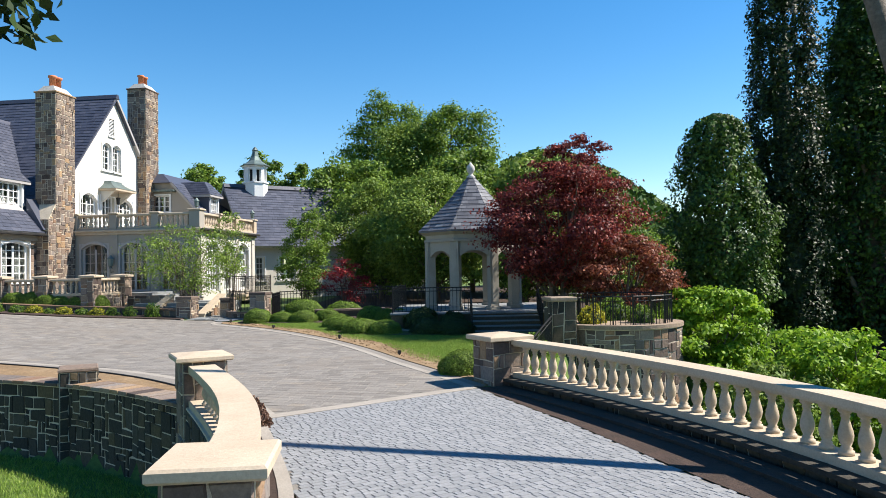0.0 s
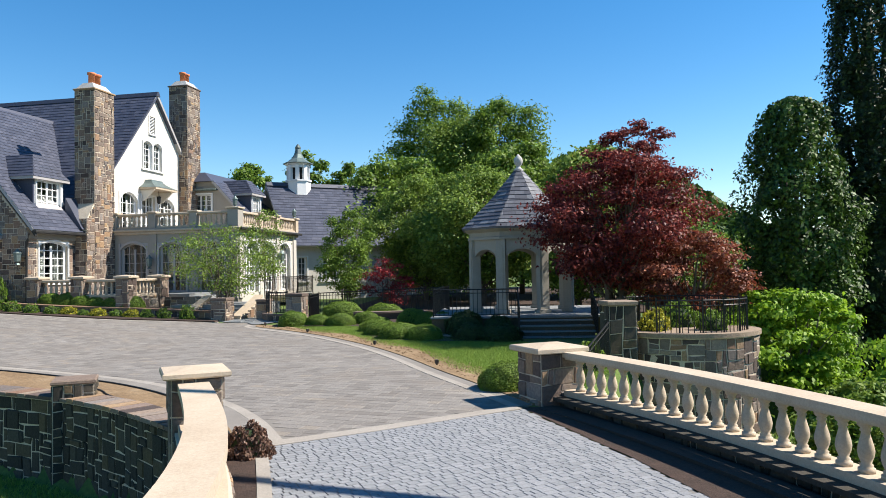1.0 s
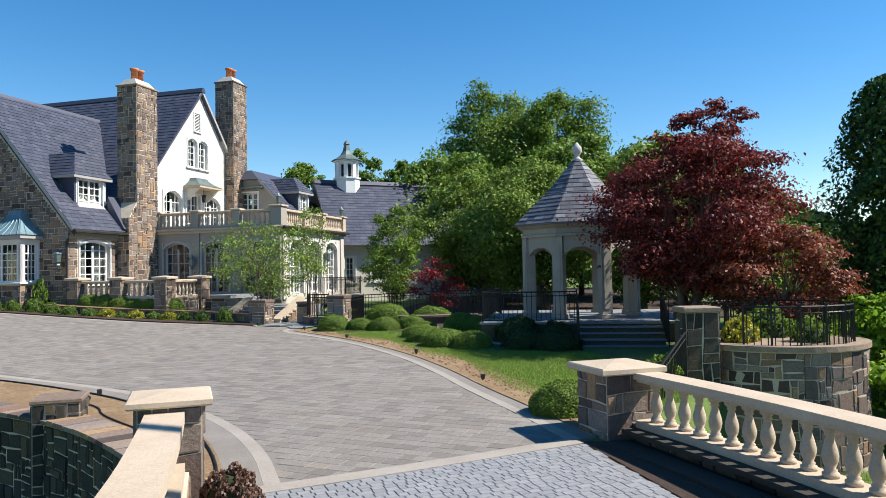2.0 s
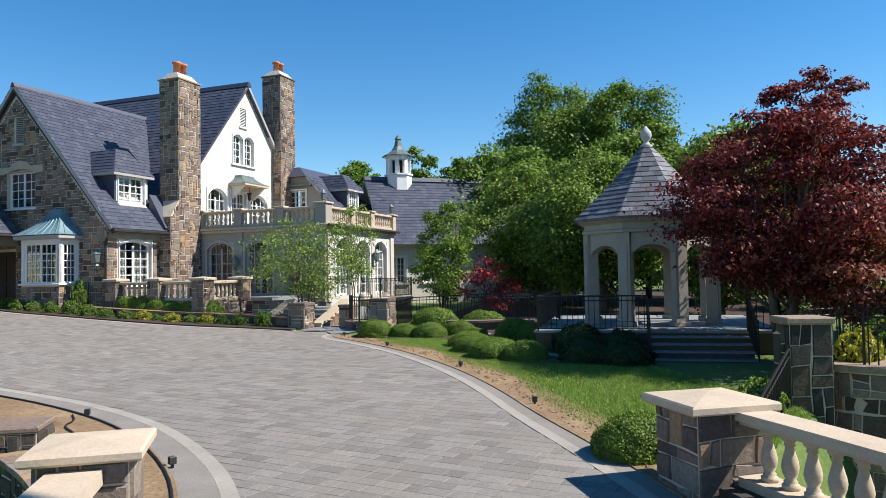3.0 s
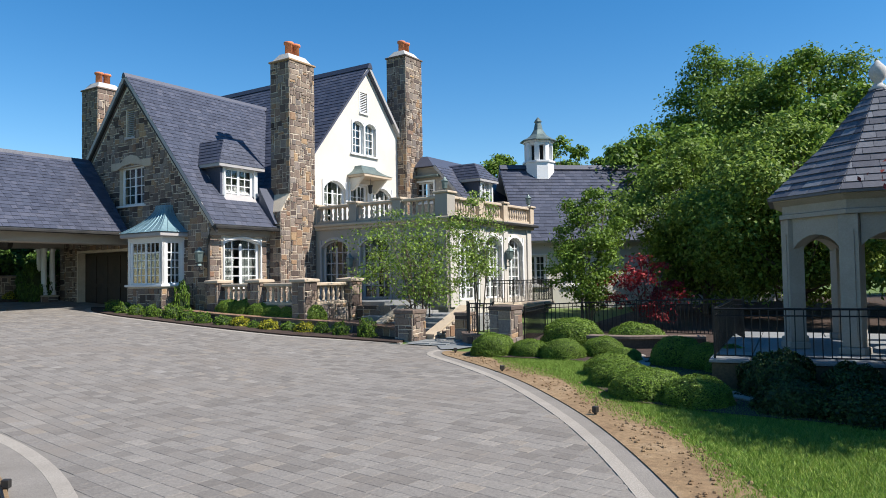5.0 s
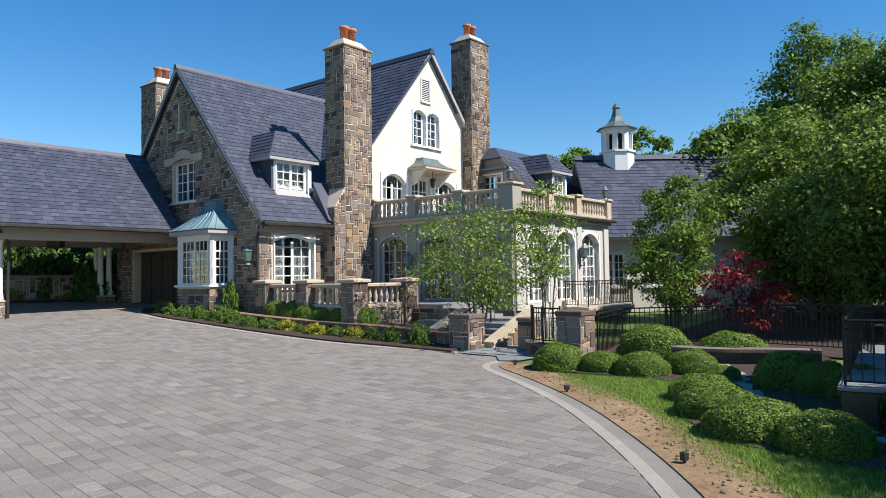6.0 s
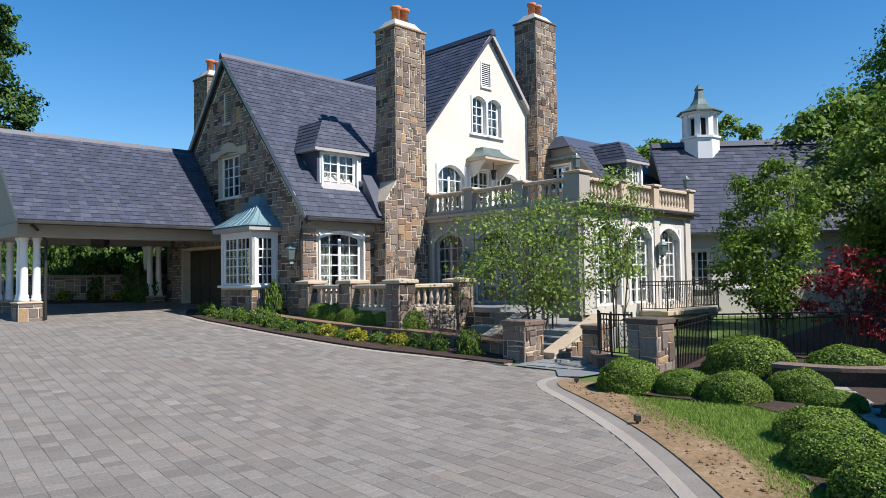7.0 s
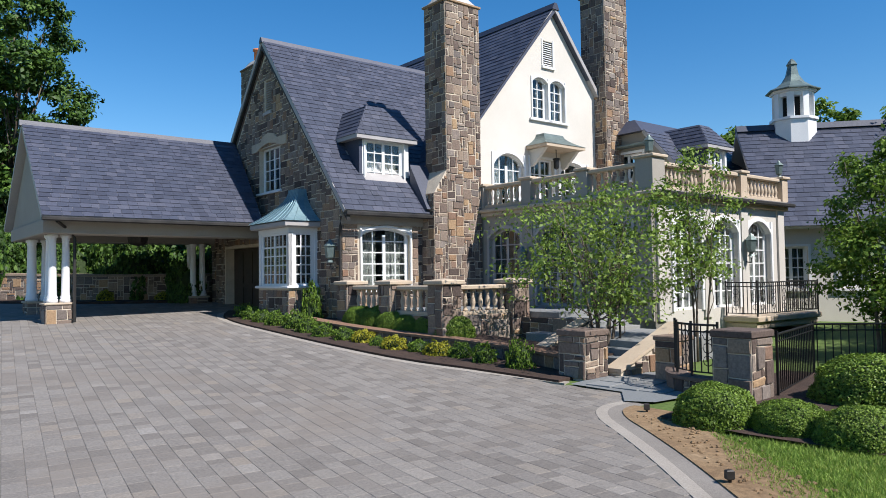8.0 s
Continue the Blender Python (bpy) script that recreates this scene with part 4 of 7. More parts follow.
window(wf, 4.09, 4.95, 8.5, 10.1, 1, 2, 4, 0.2, M_PAINT, trim=0.06, label="narrow arched casement of a pair")
bw = MB()
bar(bw, wf, 3.98, 4.09, 8.5, 10.1, -0.2, 0.0)
part("mullion", bw, M_PAINT, house)
window(wf, *W_HOLES[3], 2, 2, 4, 0, M_PAINT, trim=0.09, label="glazed terrace door")
window(wf, *W_HOLES[4], 2, 2, 4, 0.45, M_PAINT, trim=0.09, label="arched white casement window")
vent = MB()
for k in range(11):
    z = 10.66 + k * 0.085
    vent.hull8([wf(3.77, z, -0.02), wf(4.28, z, -0.02), wf(4.28, z + 0.03, -0.02), wf(3.77, z + 0.03, -0.02)], [wf(3.77, z + 0.05, -0.12), wf(4.28, z + 0.05, -0.12), wf(4.28, z + 0.08, -0.12), wf(3.77, z + 0.08, -0.12)])
bar(vent, wf, 3.68, 4.38, 10.5, 10.59, -0.05, 0.08)
bar(vent, wf, 3.68, 3.75, 10.59, 11.65, -0.05, 0.03)
bar(vent, wf, 4.3, 4.38, 10.59, 11.65, -0.05, 0.03)
part("vent", vent, M_PAINT, house, "white louvred vent high in the gable")
hood = MB().hull8([(-0.1, 7.95, 7.25), (0.95, 7.95, 7.25), (0.95, 10.1, 7.25), (-0.1, 10.1, 7.25)], [(-0.1, 7.95, 7.36), (0.95, 7.95, 7.36), (0.95, 10.1, 7.36), (-0.1, 10.1, 7.36)])
hd = part("door_hood", hood, M_CAST, house, "small hood of dark copper over the terrace door")
hr, ring_rows = MB(), []
for k in range(6):
    q = k / 5
    e = (1 - q) ** 1.7
    ring_rows.append([(-0.1, 8.5 - 0.58 * e, 7.36 + 0.5 * q), (0.32 + 0.65 * e, 8.5 - 0.58 * e, 7.36 + 0.5 * q), (0.32 + 0.65 * e, 9.55 + 0.58 * e, 7.36 + 0.5 * q), (-0.1, 9.55 + 0.58 * e, 7.36 + 0.5 * q)])
for a in ring_rows:
    hr.v += a
hr.f = [(k * 4 + i, k * 4 + i + 1, k * 4 + i + 5, k * 4 + i + 4) for k in range(5) for i in range(3)] + [(20, 21, 22, 23)]
part("hood_roof", hr, M_DARKCOPPER, hd)
for y in (8.1, 9.85):
    part("hood_bracket", MB().prism([(-0.1, y, 6.6), (0.12, y, 6.65), (0.75, y, 7.24), (-0.1, y, 7.24)], (0, 0.14, 0)), M_WHITE, hd)
lan = MB().lathe([(0.015, 0.3), (0.015, 0.0), (0.15, -0.04), (0.11, -0.1), (0.09, -0.4), (0.03, -0.45)], 8, (0.45, 9.0, 6.95))
part("hood_lantern", lan, M_IRON, hd, "black hanging lantern")
slope("roof", (-17, 4.0, 13.0 - 5.48 * 1.2), (1, 0, 0), (0, 1, 1.2), lambda r: (0, 17.12 if r > 1.9 else 16.2), 5.48 * math.hypot(1, 1.2), RNG, 0.26, 0.34)
slope("roof", (0.12, 13.9, 13.0 - 4.42 * 1.2), (-1, 0, 0), (0, -1, 1.2), lambda r: (0, 17.12), 4.42 * math.hypot(1, 1.2), RNG, 0.4, 0.5)
wr = MB()
for sgn in (-1, 1):
    q = 4.1 if sgn < 0 else 2.9
    wr.hull8([(-0.12, PK, 12.92), (-0.12, PK + sgn * q, 12.92 - 1.2 * q), (-0.12, PK + sgn * q, 12.8 - 1.2 * q), (-0.12, PK, 12.74)], [(0.1, PK, 12.92), (0.1, PK + sgn * q, 12.92 - 1.2 * q), (0.1, PK + sgn * q, 12.8 - 1.2 * q), (0.1, PK, 12.74)])
part("bargeboard", wr, M_SLATE, house)
part("ridge_cap", MB().prism([(0.16, PK - 0.2, 12.84), (0.16, PK + 0.2, 12.84), (0.16, PK + 0.07, 13.1), (0.16, PK - 0.07, 13.1)], (-17.2, 0, 0)), M_SLATE, house)
part("wall", MB().box(-17, -16.6, 5.2, 13.7, 0.3, 9), M_WHITE, house)
part("wall", MB().box(-16.6, -0.5, 13.3, 13.7, 0.3, 8.0), M_WHITE, house)
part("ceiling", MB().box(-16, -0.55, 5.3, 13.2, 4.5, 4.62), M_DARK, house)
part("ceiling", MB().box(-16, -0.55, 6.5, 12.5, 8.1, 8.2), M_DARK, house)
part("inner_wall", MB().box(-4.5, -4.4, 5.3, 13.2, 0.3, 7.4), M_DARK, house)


# ---- terrace block ----
BAL_PROF = [(0.062, 0.0), (0.062, 0.06), (0.045, 0.065), (0.05, 0.1), (0.036, 0.12), (0.055, 0.2), (0.062, 0.27), (0.056, 0.34), (0.036, 0.46), (0.03, 0.51), (0.042, 0.53), (0.034, 0.56), (0.058, 0.6), (0.058, 0.66)]


def baluster_mesh(h, fat=1.0, seg=10):
    k = h / 0.66
    return MB().lathe([(r * fat, z * k) for r, z in BAL_PROF], seg).mesh("baluster", M_CAST, True)


B_HOUSE = baluster_mesh(0.58, 1.15, 8)
B_ROAD = baluster_mesh(0.56, 1.3, 14)


def balustrade_run(parent, a, b, z, h, mesh, gap, mat=None, rail=0.13, foot=0.1, wide=0.26):
    """Rail, foot and balusters between two places, as parts of parent."""
    mat = mat or M_CAST
    a, b = Vector((*a, 0)), Vector((*b, 0))
    d = (b - a)
    ln = d.length
    d.normalize()
    ang = math.atan2(d.y, d.x)
    m = Matrix.Translation((a.x, a.y, z)) @ Matrix.Rotation(ang, 4, "Z")
    part("plinth_rail", MB().box(0, ln, -wide / 2, wide / 2, 0, foot, 0.015).moved(m), mat, parent)
    part("hand_rail", MB().box(0, ln, -wide / 2 - 0.02, wide / 2 + 0.02, h - rail, h, 0.03).moved(m), mat, parent)
    n = max(1, round(ln / gap))
    for k in range(n):
        ob = part("baluster", mesh, None, parent)
        bh = h - rail - foot
        ob.matrix_local = m @ Matrix.Translation(((k + 0.5) * ln / n, 0, foot)) @ Matrix.Diagonal((1, 1, bh / 0.58 if mesh is B_HOUSE else bh / 0.56, 1))


TX, TY0, TY1 = 7.15, 5.45, 12.85
tf = flat((-0.1, TY0, 0), (1, 0), (0, -1))
T_HOLES = [(0.62, 2.12, 1.55, 4.1), (2.85, 4.4, 1.55, 4.1), (5.05, 6.55, 1.55, 4.1)]
tw = part("wall", column_wall(tf, [0, 7.25], lambda s: 4.55, -1.2, 0.4, T_HOLES), M_BEIGE, house, "stucco wall of the terrace block in its shade-side beige")
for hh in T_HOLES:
    window(tf, *hh, 2, 2, 5, 0.32, M_SHADEPAINT, trim=0.1, sill=False, label="arched french doors in shade-toned taupe with glazing bars")
uf = flat((TX, TY0, 0), (0, 1), (1, 0))
U_HOLES = [(0.9, 2.3, 1.45, 4.15), (2.9, 4.4, 1.45, 4.15), (4.9, 6.45, 1.45, 4.15), (4.9, 6.2, -0.9, 0.85)]
part("wall", column_wall(uf, [0, TY1 - TY0], lambda s: 4.55, -1.2, 0.4, U_HOLES), M_CREAM, house, "stucco front in its sunlit-side cream with three arched doors")
for hh in U_HOLES[:3]:
    window(uf, *hh, 2, 2, 6, 0.4, M_PAINT, 0.16, trim=0.1, sill=False, label="tall arched white french doors")
window(uf, *U_HOLES[3], 2, 2, 4, 0, M_PAINT, 0.16, trim=0.1, sill=False, label="white glazed garden door")
part("wall", MB().box(-0.1, TX - 0.4, TY1 - 0.4, TY1, -1.2, 4.55), M_BEIGE, house)
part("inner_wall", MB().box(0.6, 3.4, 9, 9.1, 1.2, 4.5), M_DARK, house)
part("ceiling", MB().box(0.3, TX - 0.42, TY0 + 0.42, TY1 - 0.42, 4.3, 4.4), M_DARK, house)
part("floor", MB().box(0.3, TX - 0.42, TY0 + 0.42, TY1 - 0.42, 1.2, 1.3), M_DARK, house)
corn = MB().box(-0.1, TX + 0.12, TY0 - 0.12, TY1 + 0.12, 4.55, 4.68, 0.02)
corn.box(-0.1, TX + 0.22, TY0 - 0.2, TY1 + 0.2, 4.68, 4.8, 0.03)
part("cornice", corn, M_CAST, house)
# gutter strip, dark enough to hold the cornice's shadow line too
part("gutter", MB().box(TX + 0.22, TX + 0.34, TY0 - 0.2, TY1 + 0.2, 4.66, 4.79, 0.03), M_BRONZE, house, "dark bronze gutter that also draws the shadow line under the terrace rail")
part("terrace_floor", MB().box(-0.1, TX + 0.1, TY0 - 0.1, TY1 + 0.1, 4.8, 4.86), M_BEIGE, house, "flat roof terrace behind a stone balustrade")
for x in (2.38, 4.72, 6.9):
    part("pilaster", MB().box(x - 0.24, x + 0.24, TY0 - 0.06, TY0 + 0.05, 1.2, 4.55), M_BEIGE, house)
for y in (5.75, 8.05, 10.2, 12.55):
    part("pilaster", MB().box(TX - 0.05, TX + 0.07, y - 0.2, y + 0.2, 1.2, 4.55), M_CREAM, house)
PX = [0.12, 2.37, 4.72, 6.92]
PYS = [5.7, 8.05, 10.22, 12.9]


def cap_pier(x, y, w, z0, z1, mat, cap, parent, over=0.07):
    p = part("pier", MB().box(x - w / 2, x + w / 2, y - w / 2, y + w / 2, z0, z1, 0.01), mat, parent)
    part("pier_cap", MB().box(x - w / 2 - over, x + w / 2 + over, y - w / 2 - over, y + w / 2 + over, z1, z1 + 0.1, 0.025), cap, p)
    return p


for x in PX[:3]:
    cap_pier(x, TY0 + 0.12, 0.4, 4.86, 5.62, M_BEIGE, M_CAST, house)
cap_pier(6.92, 5.68, 0.58, 4.86, 5.72, M_BEIGE, M_CAST, house)
for y in PYS[1:]:
    cap_pier(TX - 0.12, y, 0.38, 4.86, 5.62, M_CAST, M_CAST, house)
for a, b in zip(PX, PX[1:]):
    balustrade_run(house, (a + 0.2, TY0 + 0.12), (b - (0.2 if b < 6 else 0.29), TY0 + 0.12), 4.86, 0.78, B_HOUSE, 0.27)
for a, b in zip(PYS, PYS[1:]):
    balustrade_run(house, (TX - 0.12, a + (0.19 if a > 6 else 0.29)), (TX - 0.12, b - 0.19), 4.86, 0.78, B_HOUSE, 0.22)


def lantern(x, y, z, parent, s=1.0):
    ln = MB().lathe([(0.1 * s, 0), (0.07 * s, 0.05 * s), (0.03 * s, 0.08 * s), (0.11 * s, 0.12 * s), (0.14 * s, 0.4 * s), (0.17 * s, 0.41 * s), (0.06 * s, 0.52 * s), (0.02 * s, 0.58 * s)], 6, (x, y, z))
    return part("lantern", ln, M_DARKCOPPER, parent, "weathered copper lantern")


lantern(6.92, 5.68, 5.82, house)
lantern(TX - 0.12, 12.9, 5.72, house)
# wall lanterns
for x, y, z in ((7.4, 8.05, 3.0), (7.4, 10.2, 3.0), (2.38, 5.15, 2.75), (-0.75, -0.12, 3.0)):
    lantern(x, y, z, house, 1.25)
    part("lantern_bracket", MB().tube([(x, y, z - 0.05), (x, y, z - 0.2), (x - 0.25 if x > 7 else x, y if x > 7 else y + 0.3, z - 0.15)], 0.02, 5), M_IRON, house)
# balcony with iron rail
part("balcony_slab", MB().box(TX, 8.25, 8.9, 13.0, 1.02, 1.2, 0.03).box(TX, 8.15, 9.0, 12.9, 0.82, 1.02, 0.03), M_CAST, house, "stone balcony on moulded supports")
part("balcony_pier", MB().box(7.2, 8.05, 12.3, 12.75, -1.2, 0.82), M_CAST, house)


PICKET = MB().box(-0.5, 0.5, -0.5, 0.5, 0, 1).mesh("picket", M_IRON)


def iron_rail(parent, pts, h=0.95, gap=0.12, post=0.035, picket=0.009, lift=0.08, scroll=False):
    """An iron railing along a line of places (x, y, z): rails, posts and pickets."""
    for (a, b) in zip(pts, pts[1:]):
        a, b = Vector(a), Vector(b)
        top = MB()
        top.tube([tuple(a + Vector((0, 0, h))), tuple(b + Vector((0, 0, h)))], 0.022, 6)
        part("top_rail", top, M_IRON, parent)
        for zz in (lift, h - 0.12):
            part("lower_rail", MB().tube([tuple(a + Vector((0, 0, zz))), tuple(b + Vector((0, 0, zz)))], 0.013, 4), M_IRON, parent)
        n = max(1, round((b - a).length / gap))
        for k in range(n if n > 1 else 0):
            p = a.lerp(b, (k + 0.5) / n)
            ob = part("picket", PICKET, None, parent)
            ob.matrix_local = Matrix.Translation((p.x, p.y, p.z + lift)) @ Matrix.Diagonal((picket * 2, picket * 2, h - lift, 1))
            if scroll and k % 5 == 2:
                pk = MB()
                for q in range(3):
                    c = p + Vector((0, 0, lift + 0.2 + q * 0.22))
                    dd = (b - a).normalized() * 0.09
                    pk.tube([tuple(c + dd * math.cos(t * 0.785) + Vector((0, 0, 0.09 * math.sin(t * 0.785)))) for t in range(9)], 0.008, 4)
                part("scroll", pk, M_IRON, parent)
    for p in pts:
        part("post", MB().box(p[0] - post / 2, p[0] + post / 2, p[1] - post / 2, p[1] + post / 2, p[2], p[2] + h + 0.06), M_IRON, parent)


iron_rail(house, [(TX + 0.05, 9.0, 1.2), (8.18, 9.0, 1.2), (8.18, 12.9, 1.2), (TX + 0.05, 12.9, 1.2)], 1.0, 0.13, scroll=True)

# mansard link with its dormer, beyond the second chimney
mf = flat((-0.4, 12.9, 0), (1, 0), (0, -1))
m_top = lambda s: 8.2 if s < 1.95 else 8.2 - (s - 1.95) * 1.08
M_HOLES = [(0.75, 1.95, 6.35, 7.4)]
part("wall", column_wall(mf, [0, 1.95, 4.6], m_top, 4.5, 0.35, M_HOLES), M_BEIGE, house)
window(mf, *M_HOLES[0], 3, 1, 3, 0, M_PAINT, trim=0.1)
part("window_hood", MB().box(-0.1, 2.0, 12.55, 12.9, 7.62, 7.74, 0.03), M_DARKCOPPER, house)
part("roof_deck", MB().hull8([(-0.6, 12.6, 8.2), (1.75, 12.6, 8.2), (1.75, 19.5, 8.2), (-0.6, 19.5, 8.2)], [(-0.2, 13.3, 8.85), (0.9, 13.3, 8.85), (0.9, 19.5, 8.85), (-0.2, 19.5, 8.85)]), M_SLATE, house)
slope("roof", (4.5, 12.7, 5.3), (0, 1, 0), (-2.75, 0, 2.95), lambda r: (0, 6.8), math.hypot(2.75, 2.95), RNG)
dormer(14.1, 15.6, 3.6, 6.0, 7.5, 8.4, 2.4, 0.5)
part("wall", MB().box(3.9, 4.2, 12.9, 19.5, 1, 5.3), M_WHITE, house)

# far wing and its cupola
FW = HI @ pose(-12.9, 50.9, 0, 0, 0, 33)
wing = empty("house_wing", HX @ FW, "long slate-roofed wing with a white cupola", "house")
slope("roof", (-2.5, -4.5, 4.1), (1, 0, 0), (0, 4.5, 4.3), lambda r: (0, 14.5), math.hypot(4.5, 4.3), RNG, 0.27, 0.36, parent=wing)
slope("roof", (12, 4.5, 4.1), (-1, 0, 0), (0, -4.5, 4.3), lambda r: (0, 14.5), math.hypot(4.5, 4.3), RNG, 0.6, 0.8, parent=wing)
part("ridge_cap", MB().prism([(-2.5, -0.25, 8.3), (-2.5, 0.25, 8.3), (-2.5, 0.08, 8.56), (-2.5, -0.08, 8.56)], (14.5, 0, 0)), M_SLATE, wing)
ff = flat((-2.5, -3.9, 0), (1, 0), (0, -1))
F_H = [(0.4, 1.5, 1.9, 3.4), (2.5, 3.6, 1.9, 3.4)]
part("wall", column_wall(ff, [0, 14.5], lambda s: 4.2, -1.5, 0.35, F_H), M_WHITE, wing)
for hh in F_H:
    window(ff, *hh, 2, 2, 4, 0, M_PAINT, trim=0.08, parent=wing)
part("wall", MB().prism([(11.7, -3.9, -1.5), (11.7, 3.9, -1.5), (11.7, 3.9, 4.3), (11.7, 0, 8.2), (11.7, -3.9, 4.3)], (0.2, 0, 0)), M_WHITE, wing)
CU = -0.25
cup = part("cupola", MB().lathe([(0.84, 7.0), (0.84, 8.62), (0.92, 8.64), (0.92, 8.74), (0.76, 8.76)], 8, (CU, 0, 0), math.pi / 8), M_PAINT, wing, "white octagonal cupola with a flared copper roof")
for k in range(8):
    a = math.pi / 8 + k * math.pi / 4
    c, s = math.cos(a), math.sin(a)
    part("cupola_post", MB().box(-0.1, 0.1, -0.13, 0.13, 8.74, 9.75).moved(Matrix.Translation((CU + 0.68 * c, 0.68 * s, 0)) @ Matrix.Rotation(a, 4, "Z")), M_PAINT, cup)
part("cupola_head", MB().lathe([(0.76, 9.6), (0.78, 9.76), (0.88, 9.78), (0.9, 9.86), (0.6, 9.88)], 8, (CU, 0, 0), math.pi / 8), M_PAINT, cup)
part("cupola_core", MB().lathe([(0.42, 8.7), (0.42, 9.65)], 8, (CU, 0, 0), math.pi / 8), M_DARK, cup)
part("cupola_roof", MB().lathe([(1.05, 9.86), (1.05, 9.9), (0.75, 10.03), (0.45, 10.25), (0.26, 10.55), (0.18, 10.9), (0.18, 10.95), (0.22, 11.0), (0.13, 11.15), (0.04, 11.25)], 8, (CU, 0, 0), math.pi / 8), M_DARKCOPPER, cup, "flared dark copper roof")

# ---- porte-cochere ----
pc = empty("porte_cochere", HX, "open porte-cochere with a slate roof on round columns", "porch")
pl_ = math.hypot(3.5, 3.4)
slope("roof", (-5.0, -7.35, 4.5), (0, 1, 0), (-3.6, 0, 3.4), lambda r: (0, 7.0 + r * 0.1), math.hypot(3.6, 3.4), RNG, 0.22, 0.3, parent=pc, limit=120)
slope("roof", (-12.2, -0.3, 4.5), (0, -1, 0), (3.6, 0, 3.4), lambda r: (0, 7.05), math.hypot(3.6, 3.4), RNG, 0.4, 0.5, parent=pc)
part("ridge_cap", MB().prism([(-8.74, -7.42, 7.76), (-8.46, -7.42, 7.76), (-8.55, -7.42, 7.96), (-8.65, -7.42, 7.96)], (0, 7.5, 0)), M_SLATE, pc)
part("gable_end", MB().prism([(-5.3, -7.1, 4.45), (-11.9, -7.1, 4.45), (-8.6, -7.1, 7.55)], (0, 0.2, 0)), M_BEIGE, pc)
beam = MB().box(-6.5, -5.6, -7.2, 0.1, 4.0, 4.44, 0.02)
part("beam", beam, M_BEIGE, pc)
part("beam", MB().box(-11.6, -10.7, -7.2, 0.1, 4.0, 4.44, 0.02), M_BEIGE, pc)
part("beam", MB().box(-10.7, -6.5, -7.2, -6.3, 4.0, 4.44, 0.02), M_BEIGE, pc)
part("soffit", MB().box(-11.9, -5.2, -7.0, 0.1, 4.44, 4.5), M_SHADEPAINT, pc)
part("gutter", MB().box(-5.05, -4.9, -7.35, -0.4, 4.34, 4.47, 0.03), M_BRONZE, pc)
colp = [(0.2, 0.0), (0.2, 0.1), (0.17, 0.12), (0.19, 0.18), (0.15, 0.24), (0.145, 0.9), (0.125, 1.95), (0.15, 1.98), (0.13, 2.02), (0.19, 2.08), (0.19, 2.16)]
col_me = MB().lathe(colp, 16).mesh("column", M_PAINT, True)
for px_, py_ in ((-6.45, -6.65), (-9.7, -6.65), (-11.0, -0.6)):
    pr = part("pier", MB().box(px_ - 0.38, px_ + 0.38, py_ - 0.38, py_ + 0.38, 0.9, 1.8), M_MORTAR, pc, "square stone pier")
    it = stone_items(flat((px_ - 0.38, py_ - 0.38, 1.2), (1, 0), (0, -1)), 0.76, 0.6, RNG, 0.14)
    it += stone_items(flat((px_ + 0.38, py_ - 0.38, 1.2), (0, 1), (1, 0)), 0.76, 0.6, RNG, 0.14)
    pieces("stone", it, M_STONE, pr)
    part("pier_cap", MB().box(px_ - 0.43, px_ + 0.43, py_ - 0.43, py_ + 0.43, 1.8, 1.87, 0.02), M_CAST, pr)
    for dx, dy in ((-0.2, -0.18), (0.2, -0.18), (0.2, 0.2)):
        ob = part("column", col_me, None, pc, "white round column")
        ob.matrix_local = Matrix.Translation((px_ + dx, py_ + dy, 1.87)) @ Matrix.Diagonal((0.85, 0.85, 0.99, 1))
part("downpipe", MB().tube([(-5.2, -6.9, 4.35), (-5.9, -6.4, 4.1), (-5.98, -6.25, 3.9), (-5.98, -6.25, 1.25)], 0.05, 8), M_BRONZE, pc)
part("downpipe", MB().tube([(-0.2, -0.05, 4.4), (-0.35, 0.02, 4.1), (-0.42, 0.05, 3.8), (-0.42, 0.05, 0.9)], 0.05, 8), M_BRONZE, house)

plamp = part("porch_lantern", MB().lathe([(0.03, 0.42), (0.03, 0.3), (0.34, 0.26), (0.38, 0.2), (0.34, -0.1), (0.26, -0.18), (0.05, -0.22)], 8, (-8.6, -3.6, 4.02)), M_BRONZE, pc, "broad dark bronze ceiling lantern")

# ---- lower terrace in front of the wing ----
lt = empty("front_terrace", HX, "raised front terrace with stone piers and balusters", "terrace")
part("terrace_floor", MB().box(-0.4, 4.55, 0.2, 5.4, 0.3, 1.5), M_BLUESTONE, lt)


